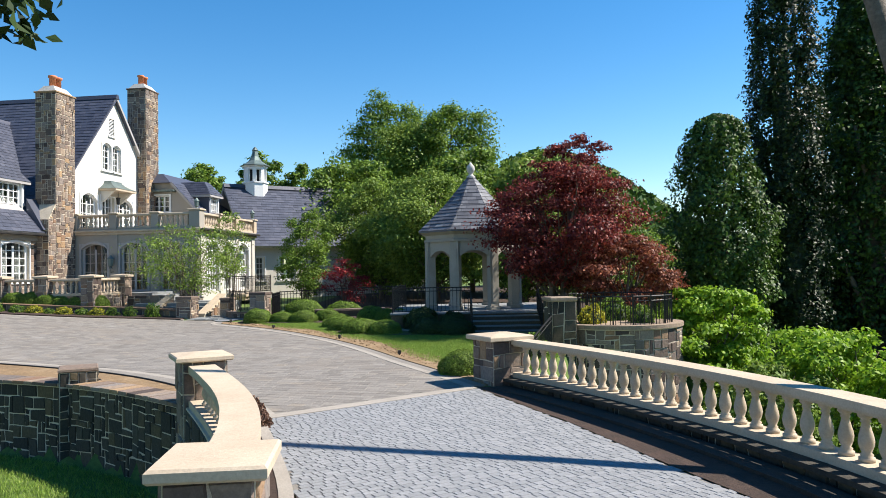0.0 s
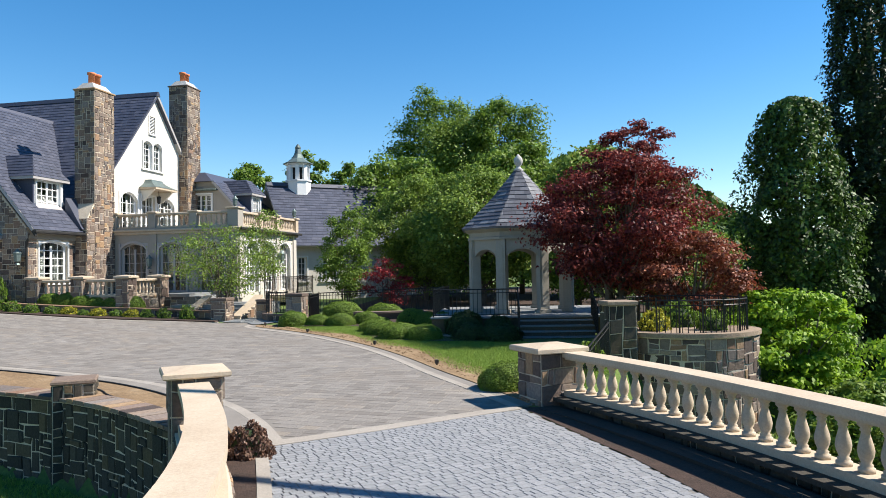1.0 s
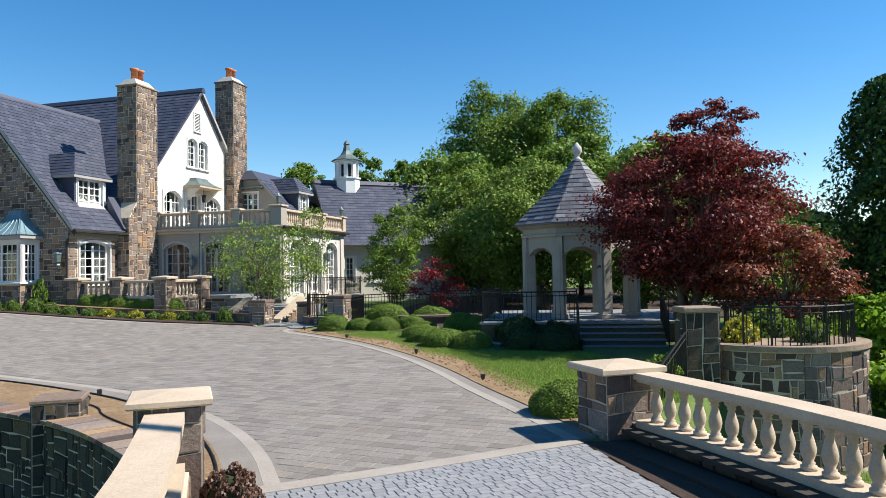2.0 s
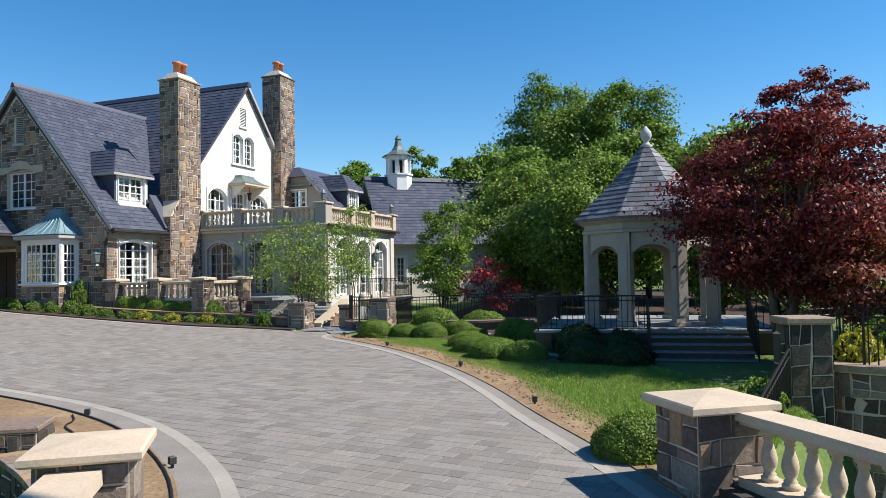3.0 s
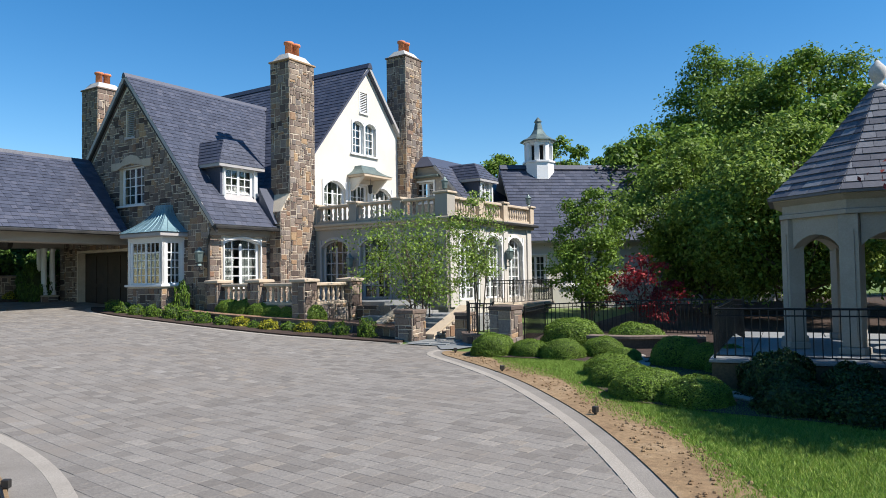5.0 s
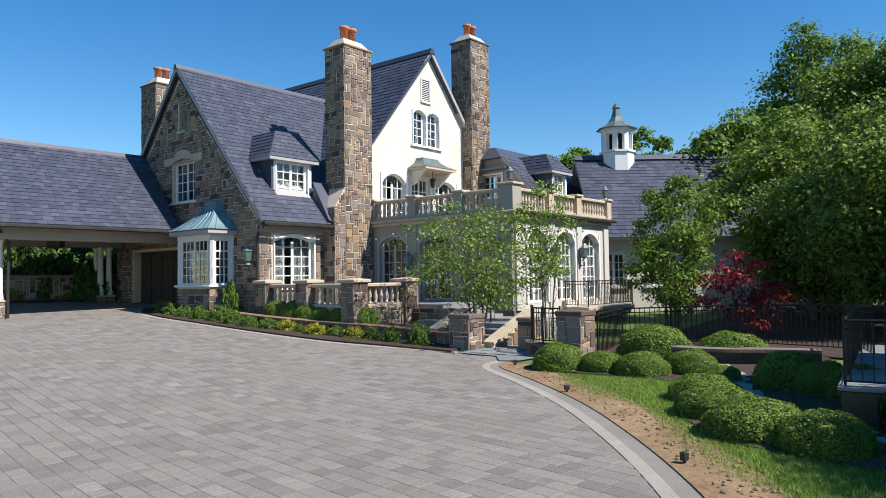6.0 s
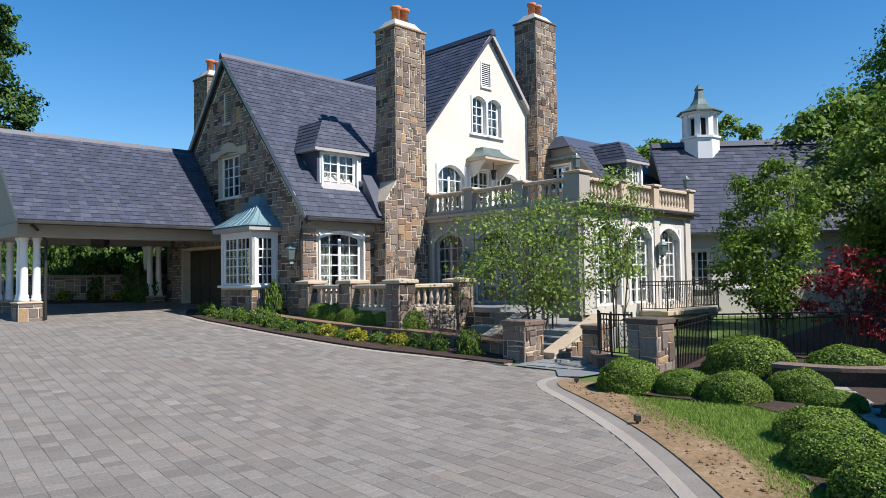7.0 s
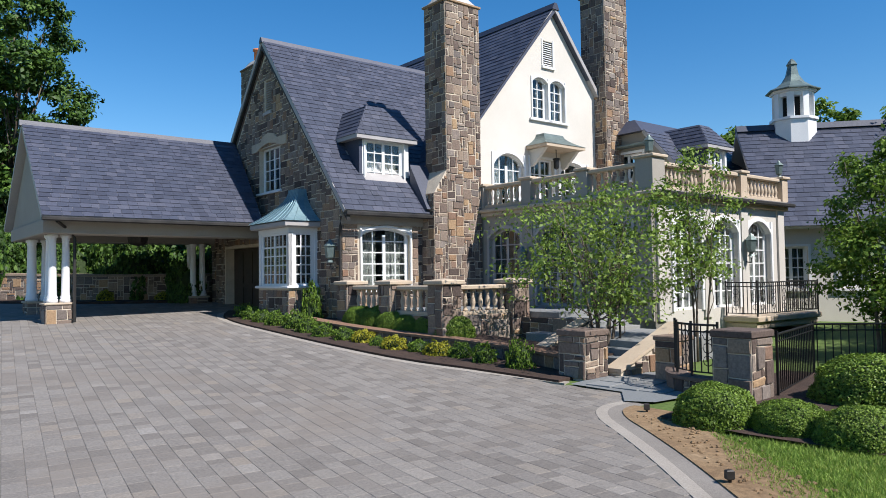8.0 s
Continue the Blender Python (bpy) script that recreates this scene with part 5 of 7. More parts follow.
def stone_pier(parent, x, y, w, z0, z1, mat, cap_mat, over=0.08, cap_h=0.11, peak=0.05, cell=0.15, name="pier"):
    """A square pier faced with stones on all sides, under a slab cap with a low peak."""
    h = w / 2
    pr = part(name, MB().box(x - h, x + h, y - h, y + h, z0 - 0.3, z1), M_MORTAR, parent)
    it = []
    for o, s, n in (((x - h, y - h, z0), (1, 0), (0, -1)), ((x + h, y - h, z0), (0, 1), (1, 0)), ((x + h, y + h, z0), (-1, 0), (0, 1)), ((x - h, y + h, z0), (0, -1), (-1, 0))):
        it += stone_items(flat(o, s, n), w, z1 - z0, RNG, cell, None, 0.026, 0.019)
    pieces("stone", it, mat, pr)
    e = h + over
    cap = MB().box(x - e, x + e, y - e, y + e, z1, z1 + cap_h, 0.02)
    if peak:
        cap.add([(x - e + 0.02, y - e + 0.02, z1 + cap_h), (x + e - 0.02, y - e + 0.02, z1 + cap_h), (x + e - 0.02, y + e - 0.02, z1 + cap_h), (x - e + 0.02, y + e - 0.02, z1 + cap_h), (x, y, z1 + cap_h + peak)], [(0, 1, 4), (1, 2, 4), (2, 3, 4), (3, 0, 4)])
    part("pier_cap", cap, cap_mat, pr)
    return pr


LP = [(0.1, 0.1), (2.35, 0.1), (4.6, 0.1), (4.6, 2.55)]
for x, y in LP:
    stone_pier(lt, x, y, 0.6, 0.75 if y < 1 else 0.6, 2.3, M_STONE, M_CAST)
for (a, b) in zip(LP, LP[1:]):
    d = Vector((b[0] - a[0], b[1] - a[1])).normalized() * 0.3
    p, q = (a[0] + d.x, a[1] + d.y), (b[0] - d.x, b[1] - d.y)
    lo = MB().box(min(p[0], q[0]) - (0.16 if d.x == 0 else 0), max(p[0], q[0]) + (0.16 if d.x == 0 else 0), min(p[1], q[1]) - (0.16 if abs(d.x) > 0 else 0), max(p[1], q[1]) + (0.16 if abs(d.x) > 0 else 0), 0.3, 1.5)
    base = part("wall_base", lo, M_MORTAR, lt)
    fnb = flat((p[0], p[1] - 0.16, 0.6), (1, 0), (0, -1)) if d.x else flat((p[0] + 0.16, p[1], 0.6), (0, 1), (1, 0))
    pieces("stone", stone_items(fnb, Vector((q[0] - p[0], q[1] - p[1])).length, 0.9, RNG, 0.16), M_STONE, base)
    balustrade_run(lt, p, q, 1.5, 0.78, B_HOUSE, 0.26)
# stairs from the landing up to the terrace
st = empty("stairs", HX, "bluestone steps between stone cheek walls", "stairs")
for k in range(4):
    part("step", MB().box(7.4 - 0.0, 9.6, 0.6 + 0.34 * k, 2.4, 0.2, 0.44 + 0.15 * (k + 1), 0.012), M_BLUESTONE, st)
for k in range(4):
    part("step", MB().box(4.6, 7.4 - 0.36 * (k + 1), 2.9, 4.9, 0.2, 1.0 + 0.13 * (k + 1), 0.012), M_BLUESTONE, st)
part("landing", MB().box(5.6, 9.6, 2.0, 5.0, 0.0, 1.03, 0.02), M_BLUESTONE, st)
for x in (7.2, 9.75):
    ck = part("cheek_wall", MB().hull8([(x - 0.15, 0.3, -0.1), (x + 0.15, 0.3, -0.1), (x + 0.15, 2.4, -0.1), (x - 0.15, 2.4, -0.1)], [(x - 0.15, 0.3, 0.55), (x + 0.15, 0.3, 0.55), (x + 0.15, 2.4, 1.35), (x - 0.15, 2.4, 1.35)]), M_MORTAR, st, "sloping stone cheek wall")
    fnc = flat((x - 0.15, 2.4, 0), (0, -1), (-1, 0))
    pieces("stone", stone_items(flat((x + 0.15, 0.3, 0.0), (0, 1), (1, 0)), 2.1, 1.3, RNG, 0.118, lambda s, z: z < 0.5 + 0.36 * s), M_STONE, ck)
    part("coping", MB().hull8([(x - 0.2, 0.25, 0.55), (x + 0.2, 0.25, 0.55), (x + 0.2, 2.45, 1.37), (x - 0.2, 2.45, 1.37)], [(x - 0.2, 0.25, 0.62), (x + 0.2, 0.25, 0.62), (x + 0.2, 2.45, 1.44), (x - 0.2, 2.45, 1.44)]), M_CAST, ck)
iron_rail(st, [(8.6, 0.5, 0.45), (8.6, 2.0, 1.03)], 0.85, 9, lift=0.4)
pw = part("cheek_wall", MB().box(4.9, 7.0, 2.55, 2.85, 0.2, 1.3), M_MORTAR, st)
pieces("stone", stone_items(flat((4.9, 2.55, 0.3), (1, 0), (0, -1)), 2.1, 1.1, RNG, 0.16), M_STONE, pw)
# landing flagstones before the stairs
fl = empty("paved_landing", None, "small bluestone landing at the foot of the steps", "paving", kind="structure")
for i in range(4):
    for k in range(3):
        x, y = -10.75 + i * 0.52, 31.15 + k * 0.5 + i * 0.04
        part("flagstone", MB().box(x + 0.01, x + 0.51, y + 0.01, y + 0.49, 0.2, rise(x, y) + 0.045, 0.006), M_BLUESTONE, fl)

# free piers at the steps
for x, y, lab in ((-11.3, 31.95, "square stone pier beside the steps with a flat cap"), (-8.02, 31.7, "square stone pier among the clipped shrubs")):
    e = empty("stone_pier", pose(x, y, 0, 0, 0, -7.5), lab, "pier", "piers by the steps")
    stone_pier(e, 0, 0, 0.68, rise(x, y), 1.28 if x < -10 else 1.42, M_STONE, M_STONE, 0.03, 0.13, 0, 0.125, "shaft")
e = empty("stone_pier", pose(-9.75, 32.75, 0, 0, 0, -7.5), "low stone pier at the end of the iron railing", "pier", "piers by the steps")
stone_pier(e, 0, 0, 0.5, 0.35, 1.2, M_STONE, M_STONE, 0.03, 0.1, 0, 0.15, "shaft")
sw = empty("planting_wall", None, "low curved fieldstone wall under the iron railing", "wall")
SWL = rounded([(-9.6, 32.5), (-9.35, 31.95), (-8.95, 31.65), (-8.4, 31.6)])
part("wall_core", strip(SWL, -0.13, 0.13, -0.2, 0.26), M_MORTAR, sw)
part("coping", strip(SWL, -0.18, 0.18, 0.26, 0.32), M_STONE, sw)
ir = empty("iron_railing", None, "black wrought-iron railing with upright pickets and scrolls", "railing", "iron railings")
iron_rail(ir, [(-9.55, 32.4, 0.7), (-9.3, 31.95, 0.7), (-8.9, 31.68, 0.7), (-8.4, 31.62, 0.7)], 0.9, 0.13, scroll=True)
thing("pavement", sheet([(-11.0, 31.02), (-9.9, 31.0), (-9.45, 30.3), (-9.0, 30.5), (-8.75, 31.4), (-9.2, 31.8), (-9.5, 32.6), (-10.3, 33.3), (-11.0, 33.2)], 0.028), M_BLUESTONE, "worn bluestone paving before the garden steps", "paving", kind="structure")
ir = empty("iron_railing", None, "black wrought-iron railing with upright pickets", "railing", "iron railings")
iron_rail(ir, [(-7.6, 32.1, 0.4), (-7.9, 35.0, 0.4), (-5.0, 35.4, 0.5), (-2.2, 33.5, 0.6), (-1.6, 30.5, 0.7)], 1.05, 0.14)
# low planting wall before the terrace
lw = empty("planting_wall", None, "low fieldstone wall with flat coping round the flower bed", "wall")
LWL = rounded([(-21.3, 32.5), (-19.5, 32.25), (-17.3, 32.25), (-15.2, 32.55), (-13.3, 32.5), (-11.7, 32.2)])
part("wall_core", strip(LWL, -0.14, 0.14, -0.3, 0.30), M_MORTAR, lw)
part("coping", strip(LWL, -0.2, 0.2, 0.30, 0.36), M_STONE, lw)
off = offset(LWL, 0.14)


def right_face(line, z0):
    """A mapping onto the right-hand side of a line (d metres out to the right)."""
    def fn(s, z, d):
        x, y, ux, uy = along(line, max(0.001, s))
        return (x + uy * d, y - ux * d, z0(x, y) + z)
    return fn


pieces("stone", stone_items(right_face(off, rise), path_len(off) - 0.05, 0.3, RNG, 0.13), M_STONE, lw, limit=120)
off = offset(SWL, -0.13)
pieces("stone", stone_items(lambda s, z, d: (lambda a: (a[0] - a[3] * d, a[1] + a[2] * d, rise(a[0], a[1]) + z))(along(off, max(0.001, s))), path_len(off) - 0.02, 0.26, RNG, 0.12), M_STONE, sw)
off = offset(SWL, 0.13)
pieces("stone", stone_items(right_face(off, rise), path_len(off) - 0.02, 0.26, RNG, 0.12), M_STONE, sw)
thing("flower_bed", strip(rounded(FAR_EDGE[1:9]), 0.14, 1.55, -0.15, 0.05), M_MULCH, "bed of dark brown mulch before the house", "flower bed", kind="structure")
thing("flower_bed", strip(LWL, -1.3, -0.14, -0.1, 0.3), M_MULCH, "raised bed of dark mulch behind the low wall", "flower bed", kind="structure")
# mulch bed, spread wide so its dark colour adds to the trees' shade
thing("flower_bed", sheet([(-8.4, 29.45), (-7.0, 29.1), (-5.3, 29.0), (-4.45, 28.4), (-4.3, 27.2), (-3.95, 25.6), (-3.2, 24.4), (-1.6, 23.8), (0.9, 23.4), (0.9, 25.9), (-1.95, 25.9), (-1.95, 31), (-3, 35), (-8.5, 35)], 0.045), M_MULCH, "garden bed of dark mulch that also deepens the shade under the clipped shrubs", "flower bed", kind="structure")
# mulch-dark sheet over the turf: the wood's shade behind the gazebo as colour
thing("ground", sheet([(-7.5, 36.2), (-2.2, 33.4), (4.2, 33.0), (7.4, 34), (7.4, 60), (-6.5, 60)], 0.03), M_MULCH, "dark sheet that gives the woodland floor its shade", "soil", kind="structure")
gpth = empty("garden_path", None, "winding path of pale irregular flagstones", "path", kind="structure")
GP = rounded([(-4.6, 31.2), (-4.0, 29.6), (-3.75, 28.5), (-3.1, 26.9), (-2.4, 25.95), (-1.2, 25.1), (0.9, 24.5)])
for k in range(22):
    x, y, ux, uy = along(GP, 0.15 + k * 0.36)
    m = Matrix.Translation((x + uy * 0.05 * (-1) ** k, y, rise(x, y) + 0.06)) @ Matrix.Rotation(math.atan2(uy, ux) + RNG.uniform(-0.2, 0.2), 4, "Z")
    part("flagstone", MB().box(-0.17, 0.17, -RNG.uniform(0.22, 0.34), RNG.uniform(0.22, 0.34), -0.06, 0.012, 0.01).moved(m), M_KERB, gpth)
bk = empty("garden_wall", None, "low dry stone edge behind the clipped shrubs", "wall")
BK = rounded([(-5.6, 31.7), (-4.6, 31.55), (-3.6, 31.9), (-2.6, 32.0)])
part("wall_core", strip(BK, -0.15, 0.15, -0.1, 0.3), M_SHADESTONE, bk)
part("coping", strip(BK, -0.2, 0.2, 0.3, 0.37), M_STONE, bk)

# ---- road balustrade on the right ----
rb = empty("balustrade", None, "long cast-stone balustrade on a shade-darkened stone base along the lane", "balustrade")
RB = rounded([(1.5, 14.7), (2.2, 13.45), (2.95, 11.95), (3.65, 10.2), (4.1, 8.85), (4.45, 7.5), (4.7, 5.5), (4.75, 3)], 2)
rbase = part("wall_base", strip(RB, -0.22, 0.25, -2.2, 0.14, lambda x, y: 0), M_MORTAR, rb, "low wall of shade-darkened stone")
off = offset(RB, 0.25)
fnr = lambda s, z, d: (lambda a: (a[0] + a[3] * d, a[1] - a[2] * d, z))(along(off, max(0.001, s)))
pieces("stone", stone_items(fnr, path_len(off) - 0.02, 0.14, RNG, 0.12, None, 0.03), M_SHADESTONE, rbase, limit=150)
part("ledge", strip(RB, -0.25, 0.4, 0.14, 0.2, lambda x, y: 0), M_SHADESTONE, rb, "projecting ledge of flat stones")
# extra course, shade-coloured, that blackens the shadowed gap at the lane
part("lower_ledge", strip(RB, 0.4, 0.74, -0.3, 0.06, lambda x, y: 0), M_SHADESTONE, rb, "low stone footing added to darken the shadow gap at the road edge")
part("plinth_rail", strip(RB, -0.17, 0.17, 0.2, 0.3, lambda x, y: 0), M_CAST, rb)
part("hand_rail", strip(RB, -0.19, 0.19, 0.86, 0.95, lambda x, y: 0), M_CAST, rb)
part("rail_moulding", strip(RB, -0.14, 0.14, 0.82, 0.86, lambda x, y: 0), M_CAST, rb)
n = int(path_len(RB) / 0.285)
for k in range(n):
    x, y, ux, uy = along(RB, 0.25 + k * 0.285)
    ob = part("baluster", B_ROAD, None, rb)
    ob.matrix_local = Matrix.Translation((x, y, 0.3)) @ Matrix.Rotation(math.atan2(uy, ux), 4, "Z") @ Matrix.Diagonal((1, 1, 0.52 / 0.56, 1))
e = empty("stone_pier", pose(1.13, 15.0, 0, 0, 0, 27), "square stone pier with a peaked cast-stone cap", "pier")
stone_pier(e, 0, 0, 0.78, 0.0, 0.93, M_STONE, M_CAST, 0.12, 0.1, 0.06, 0.13, "shaft")

# ---- curved balustrade and retaining wall on the left ----
lb = empty("balustrade", None, "curved cast-stone balustrade between two stone piers", "balustrade")
LB = rounded([(-1.7, 5.2), (-1.85, 6.5), (-2.2, 7.8), (-2.65, 9.0), (-3.3, 10.4), (-3.85, 11.5)], 2)
lbase = part("wall_base", strip(LB, -0.24, 0.24, -1.6, 0.3, lambda x, y: 0), M_MORTAR, lb, "stone base wall")
off = offset(LB, -0.24)
fnl = lambda s, z, d: (lambda a: (a[0] - a[3] * d, a[1] + a[2] * d, -1.4 + z))(along(off, max(0.001, s)))
# shaded lawn face in the darker stone, lit lane face in plain fieldstone
pieces("stone", stone_items(fnl, path_len(off) - 0.02, 1.68, RNG, 0.16), M_SHADESTONE, lbase, limit=80)
off = offset(LB, 0.24)
fnl2 = lambda s, z, d: (lambda a: (a[0] + a[3] * d, a[1] - a[2] * d, z))(along(off, max(0.001, s)))
pieces("stone", stone_items(fnl2, path_len(off) - 0.02, 0.29, RNG, 0.14), M_STONE, lbase, limit=60)
part("plinth_rail", strip(LB, -0.2, 0.2, 0.3, 0.4, lambda x, y: 0), M_CAST, lb)
part("hand_rail", strip(LB, -0.2, 0.2, 0.83, 0.95, lambda x, y: 0), M_CAST, lb)
n = int((path_len(LB) - 0.9) / 0.285)
for k in range(n):
    x, y, ux, uy = along(LB, 0.75 + k * 0.285)
    ob = part("baluster", B_ROAD, None, lb)
    ob.matrix_local = Matrix.Translation((x, y, 0.4)) @ Matrix.Rotation(math.atan2(uy, ux), 4, "Z") @ Matrix.Diagonal((1, 1, 0.43 / 0.56, 1))
e = empty("stone_pier", pose(-1.59, 5.07, 0, 0, 0, 6), "broad stone pier with a flat cast-stone cap", "pier")
stone_pier(e, 0, 0, 0.6, -1.2, 1.04, M_STONE, M_CAST, 0.09, 0.1, 0.012, 0.15, "shaft")
e = empty("stone_pier", pose(-3.98, 11.85, 0, 0, 0, 28), "square stone pier with a peaked cast-stone cap", "pier")
stone_pier(e, 0, 0, 0.66, -1.2, 1.0, M_STONE, M_CAST, 0.11, 0.09, 0.04, 0.17, "shaft")
rw = empty("retaining_wall", None, "curved retaining wall of fieldstone, coloured for its shaded side, above a sunken lawn", "wall")
RW = rounded([(-4.1, 11.9), (-4.9, 12.65), (-5.9, 13.5), (-7.1, 14.3), (-8.2, 14.85), (-10, 15.55), (-13, 16.3), (-20, 16.6)], 2)
part("wall_core", strip(RW, -0.16, 0.3, -1.7, 0.22, lambda x, y: 0), M_MORTAR, rw)
off = offset(RW, -0.16)
fnw = lambda s, z, d: (lambda a: (a[0] - a[3] * d, a[1] + a[2] * d, -1.35 + z))(along(off, max(0.001, s)))
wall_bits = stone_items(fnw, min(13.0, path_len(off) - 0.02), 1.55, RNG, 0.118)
pieces("stone", wall_bits, M_SHADESTONE, rw, limit=300)
cop_items, s = [], 0.0
L = path_len(RW)
while s < 14:
    w = RNG.uniform(0.2, 0.42)
    vs = []
    for lift in (0.22, RNG.uniform(0.275, 0.295)):
        for q, o in ((s + 0.01, -0.22), (s + w - 0.01, -0.22), (s + w - 0.01, 0.36), (s + 0.01, 0.36)):
            x, y, ux, uy = along(RW, q)
            vs.append((x + uy * o, y - ux * o, lift))
    cop_items.append((vs, BLOCK_F))
    s += w
pieces("coping_stone", cop_items, M_STONE, rw)
e = empty("stone_pier", pose(-7.36, 14.6, 0, 0, 0, 26), "low stone pier set in the retaining wall", "pier")
stone_pier(e, 0, 0, 0.66, -1.3, 0.5, M_SHADESTONE, M_STONE, 0.03, 0.08, 0, 0.15, "shaft")

# ---- round planter and its pier ----
pln = empty("round_planter", None, "round raised planter of brown stone with a flat coping", "planter")
PC_, PR_ = (4.95, 20.9), 1.78
part("wall_core", MB().lathe([(PR_ - 0.3, -2.8), (PR_, -2.8), (PR_, 0.72), (PR_ - 0.3, 0.72)], 48, (*PC_, 0)), M_MORTAR, pln)
fnp = lambda s, z, d: (PC_[0] + (PR_ + d) * math.cos(math.pi + s / PR_), PC_[1] + (PR_ + d) * math.sin(math.pi + s / PR_), -1.6 + z)
pieces("stone", stone_items(fnp, math.pi * PR_ * 1.25, 2.3, RNG, 0.13), M_STONE, pln, limit=260)
part("coping", MB().lathe([(PR_ - 0.34, 0.72), (PR_ + 0.07, 0.72), (PR_ + 0.07, 0.82), (PR_ - 0.34, 0.82)], 48, (*PC_, 0)), M_STONE, pln)
part("soil", MB().lathe([(0.01, 0.62), (PR_ - 0.3, 0.66)], 32, (*PC_, 0)), M_MULCH, pln)
ir = empty("iron_railing", None, "curved black iron railing round the planter", "railing", "iron railings")
iron_rail(ir, [(PC_[0] + 1.55 * math.cos(a), PC_[1] + 1.55 * math.sin(a), 0.66) for a in np.linspace(-2.2, 2.6, 15)], 0.92, 0.13)
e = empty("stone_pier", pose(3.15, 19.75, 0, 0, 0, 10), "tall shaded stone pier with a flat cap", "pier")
stone_pier(e, 0, 0, 0.66, -1.5, 1.48, M_SHADESTONE, M_STONE, 0.04, 0.11, 0, 0.17, "shaft")
ir = empty("iron_railing", None, "sloping black iron stair railing", "railing", "iron railings")
iron_rail(ir, [(2.85, 19.3, 0.15), (1.85, 16.6, -0.35)], 0.95, 0.13)

# ---- gazebo ----
GZ = (1.17, 29.06)
gz = empty("gazebo", pose(GZ[0], GZ[1], 0), "octagonal pale stone gazebo with a steep slate roof", "gazebo")
ang = [math.radians(22.5 + 45 * k) for k in range(8)]
CZ, RC = 0.85, 1.82
part("gazebo_floor", MB().lathe([(2.5, 0.0), (2.5, CZ - 0.02), (2.46, CZ)], 8, (0, 0, 0), math.pi / 8), M_BLUESTONE, gz)
for a in ang:
    c, s = math.cos(a), math.sin(a)
    m = Matrix.Translation((RC * c, RC * s, CZ)) @ Matrix.Rotation(a, 4, "Z")
    pst = part("post", MB().box(-0.15, 0.15, -0.17, 0.17, 0.14, 2.6, 0.012).moved(m), M_GAZ, gz, "pale square post")
    part("post_base", MB().box(-0.2, 0.2, -0.22, 0.22, 0, 0.14, 0.02).moved(m), M_GAZ, pst)
    part("post_panel", MB().box(0.15, 0.17, -0.1, 0.1, 0.3, 2.3).moved(m), M_GAZ, pst)
for k in range(8):
    a0, a1 = ang[k], ang[(k + 1) % 8]
    p, q = Vector((RC * math.cos(a0), RC * math.sin(a0))), Vector((RC * math.cos(a1), RC * math.sin(a1)))
    d = (q - p).normalized()
    nn = Vector((d.y, -d.x))
    w = (q - p).length
    fn = lambda s, z, dd, p=p, d=d, nn=nn: (p.x + d.x * s + nn.x * dd, p.y + d.y * s + nn.y * dd, CZ + z)
    pan = MB()
    arc = arc_pts(w - 0.3, 0.26, 8)
    for (sa, za), (sb, zb) in zip(arc, arc[1:]):
        pan.hull8([fn(0.15 + sa, 2.0 + za, 0.13), fn(0.15 + sb, 2.0 + zb, 0.13), fn(0.15 + sb, 2.62, 0.13), fn(0.15 + sa, 2.62, 0.13)], [fn(0.15 + sa, 2.0 + za, -0.13), fn(0.15 + sb, 2.0 + zb, -0.13), fn(0.15 + sb, 2.62, -0.13), fn(0.15 + sa, 2.62, -0.13)])
    part("arch_panel", pan.welded(), M_GAZ, gz)
part("gazebo_frieze", MB().lathe([(1.7, 2.6 + CZ), (2.06, 2.6 + CZ), (2.06, 2.68 + CZ), (2.0, 2.7 + CZ), (2.0, 2.86 + CZ), (2.18, 2.95 + CZ), (2.18, 3.0 + CZ), (1.7, 3.0 + CZ)], 8, (0, 0, 0), math.pi / 8), M_GAZ, gz)
part("gazebo_ceiling", MB().lathe([(0.01, 2.95 + CZ), (1.9, 2.95 + CZ)], 8, (0, 0, 0), math.pi / 8), M_CROWN, gz)
RE, ZE, ZA = 2.28, 3.82, 6.1
groof = part("roof", MB().lathe([(RE, ZE), (RE, ZE + 0.05), (1.15, ZE + 1.1), (0.12, ZA)], 8, (0, 0, 0), math.pi / 8), M_GSLATE, gz, "steep eight-sided slate roof")
sl = []
for k in range(8):
    a0, a1 = ang[k], ang[(k + 1) % 8]
    for r0, z0, r1, z1 in ((RE, ZE + 0.05, 1.15, ZE + 1.1), (1.15, ZE + 1.1, 0.12, ZA)):
        p0, p1 = Vector((r0 * math.cos(a0), r0 * math.sin(a0), z0)), Vector((r0 * math.cos(a1), r0 * math.sin(a1), z0))
        q0, q1 = Vector((r1 * math.cos(a0), r1 * math.sin(a0), z1)), Vector((r1 * math.cos(a1), r1 * math.sin(a1), z1))
        w0, w1 = (p1 - p0).length, (q1 - q0).length
        upv = (q0 + q1) / 2 - (p0 + p1) / 2
        ln = upv.length
        sl += slate_items(tuple(p0), tuple(p1 - p0), tuple(upv), lambda r, w0=w0, w1=w1, ln=ln: ((w0 - w1) / 2 * r / ln, w0 - (w0 - w1) / 2 * r / ln), ln, RNG, 0.2, 0.36)
pieces("slate", sl, M_GSLATE, groof, near=lambda i: i[0][0][1], limit=280)
part("finial", MB().lathe([(0.16, 6.02), (0.18, 6.1), (0.1, 6.16), (0.07, 6.22), (0.13, 6.28), (0.17, 6.4), (0.15, 6.52), (0.08, 6.6), (0.02, 6.68)], 14), M_CROWN, gz, "carved stone finial", True)
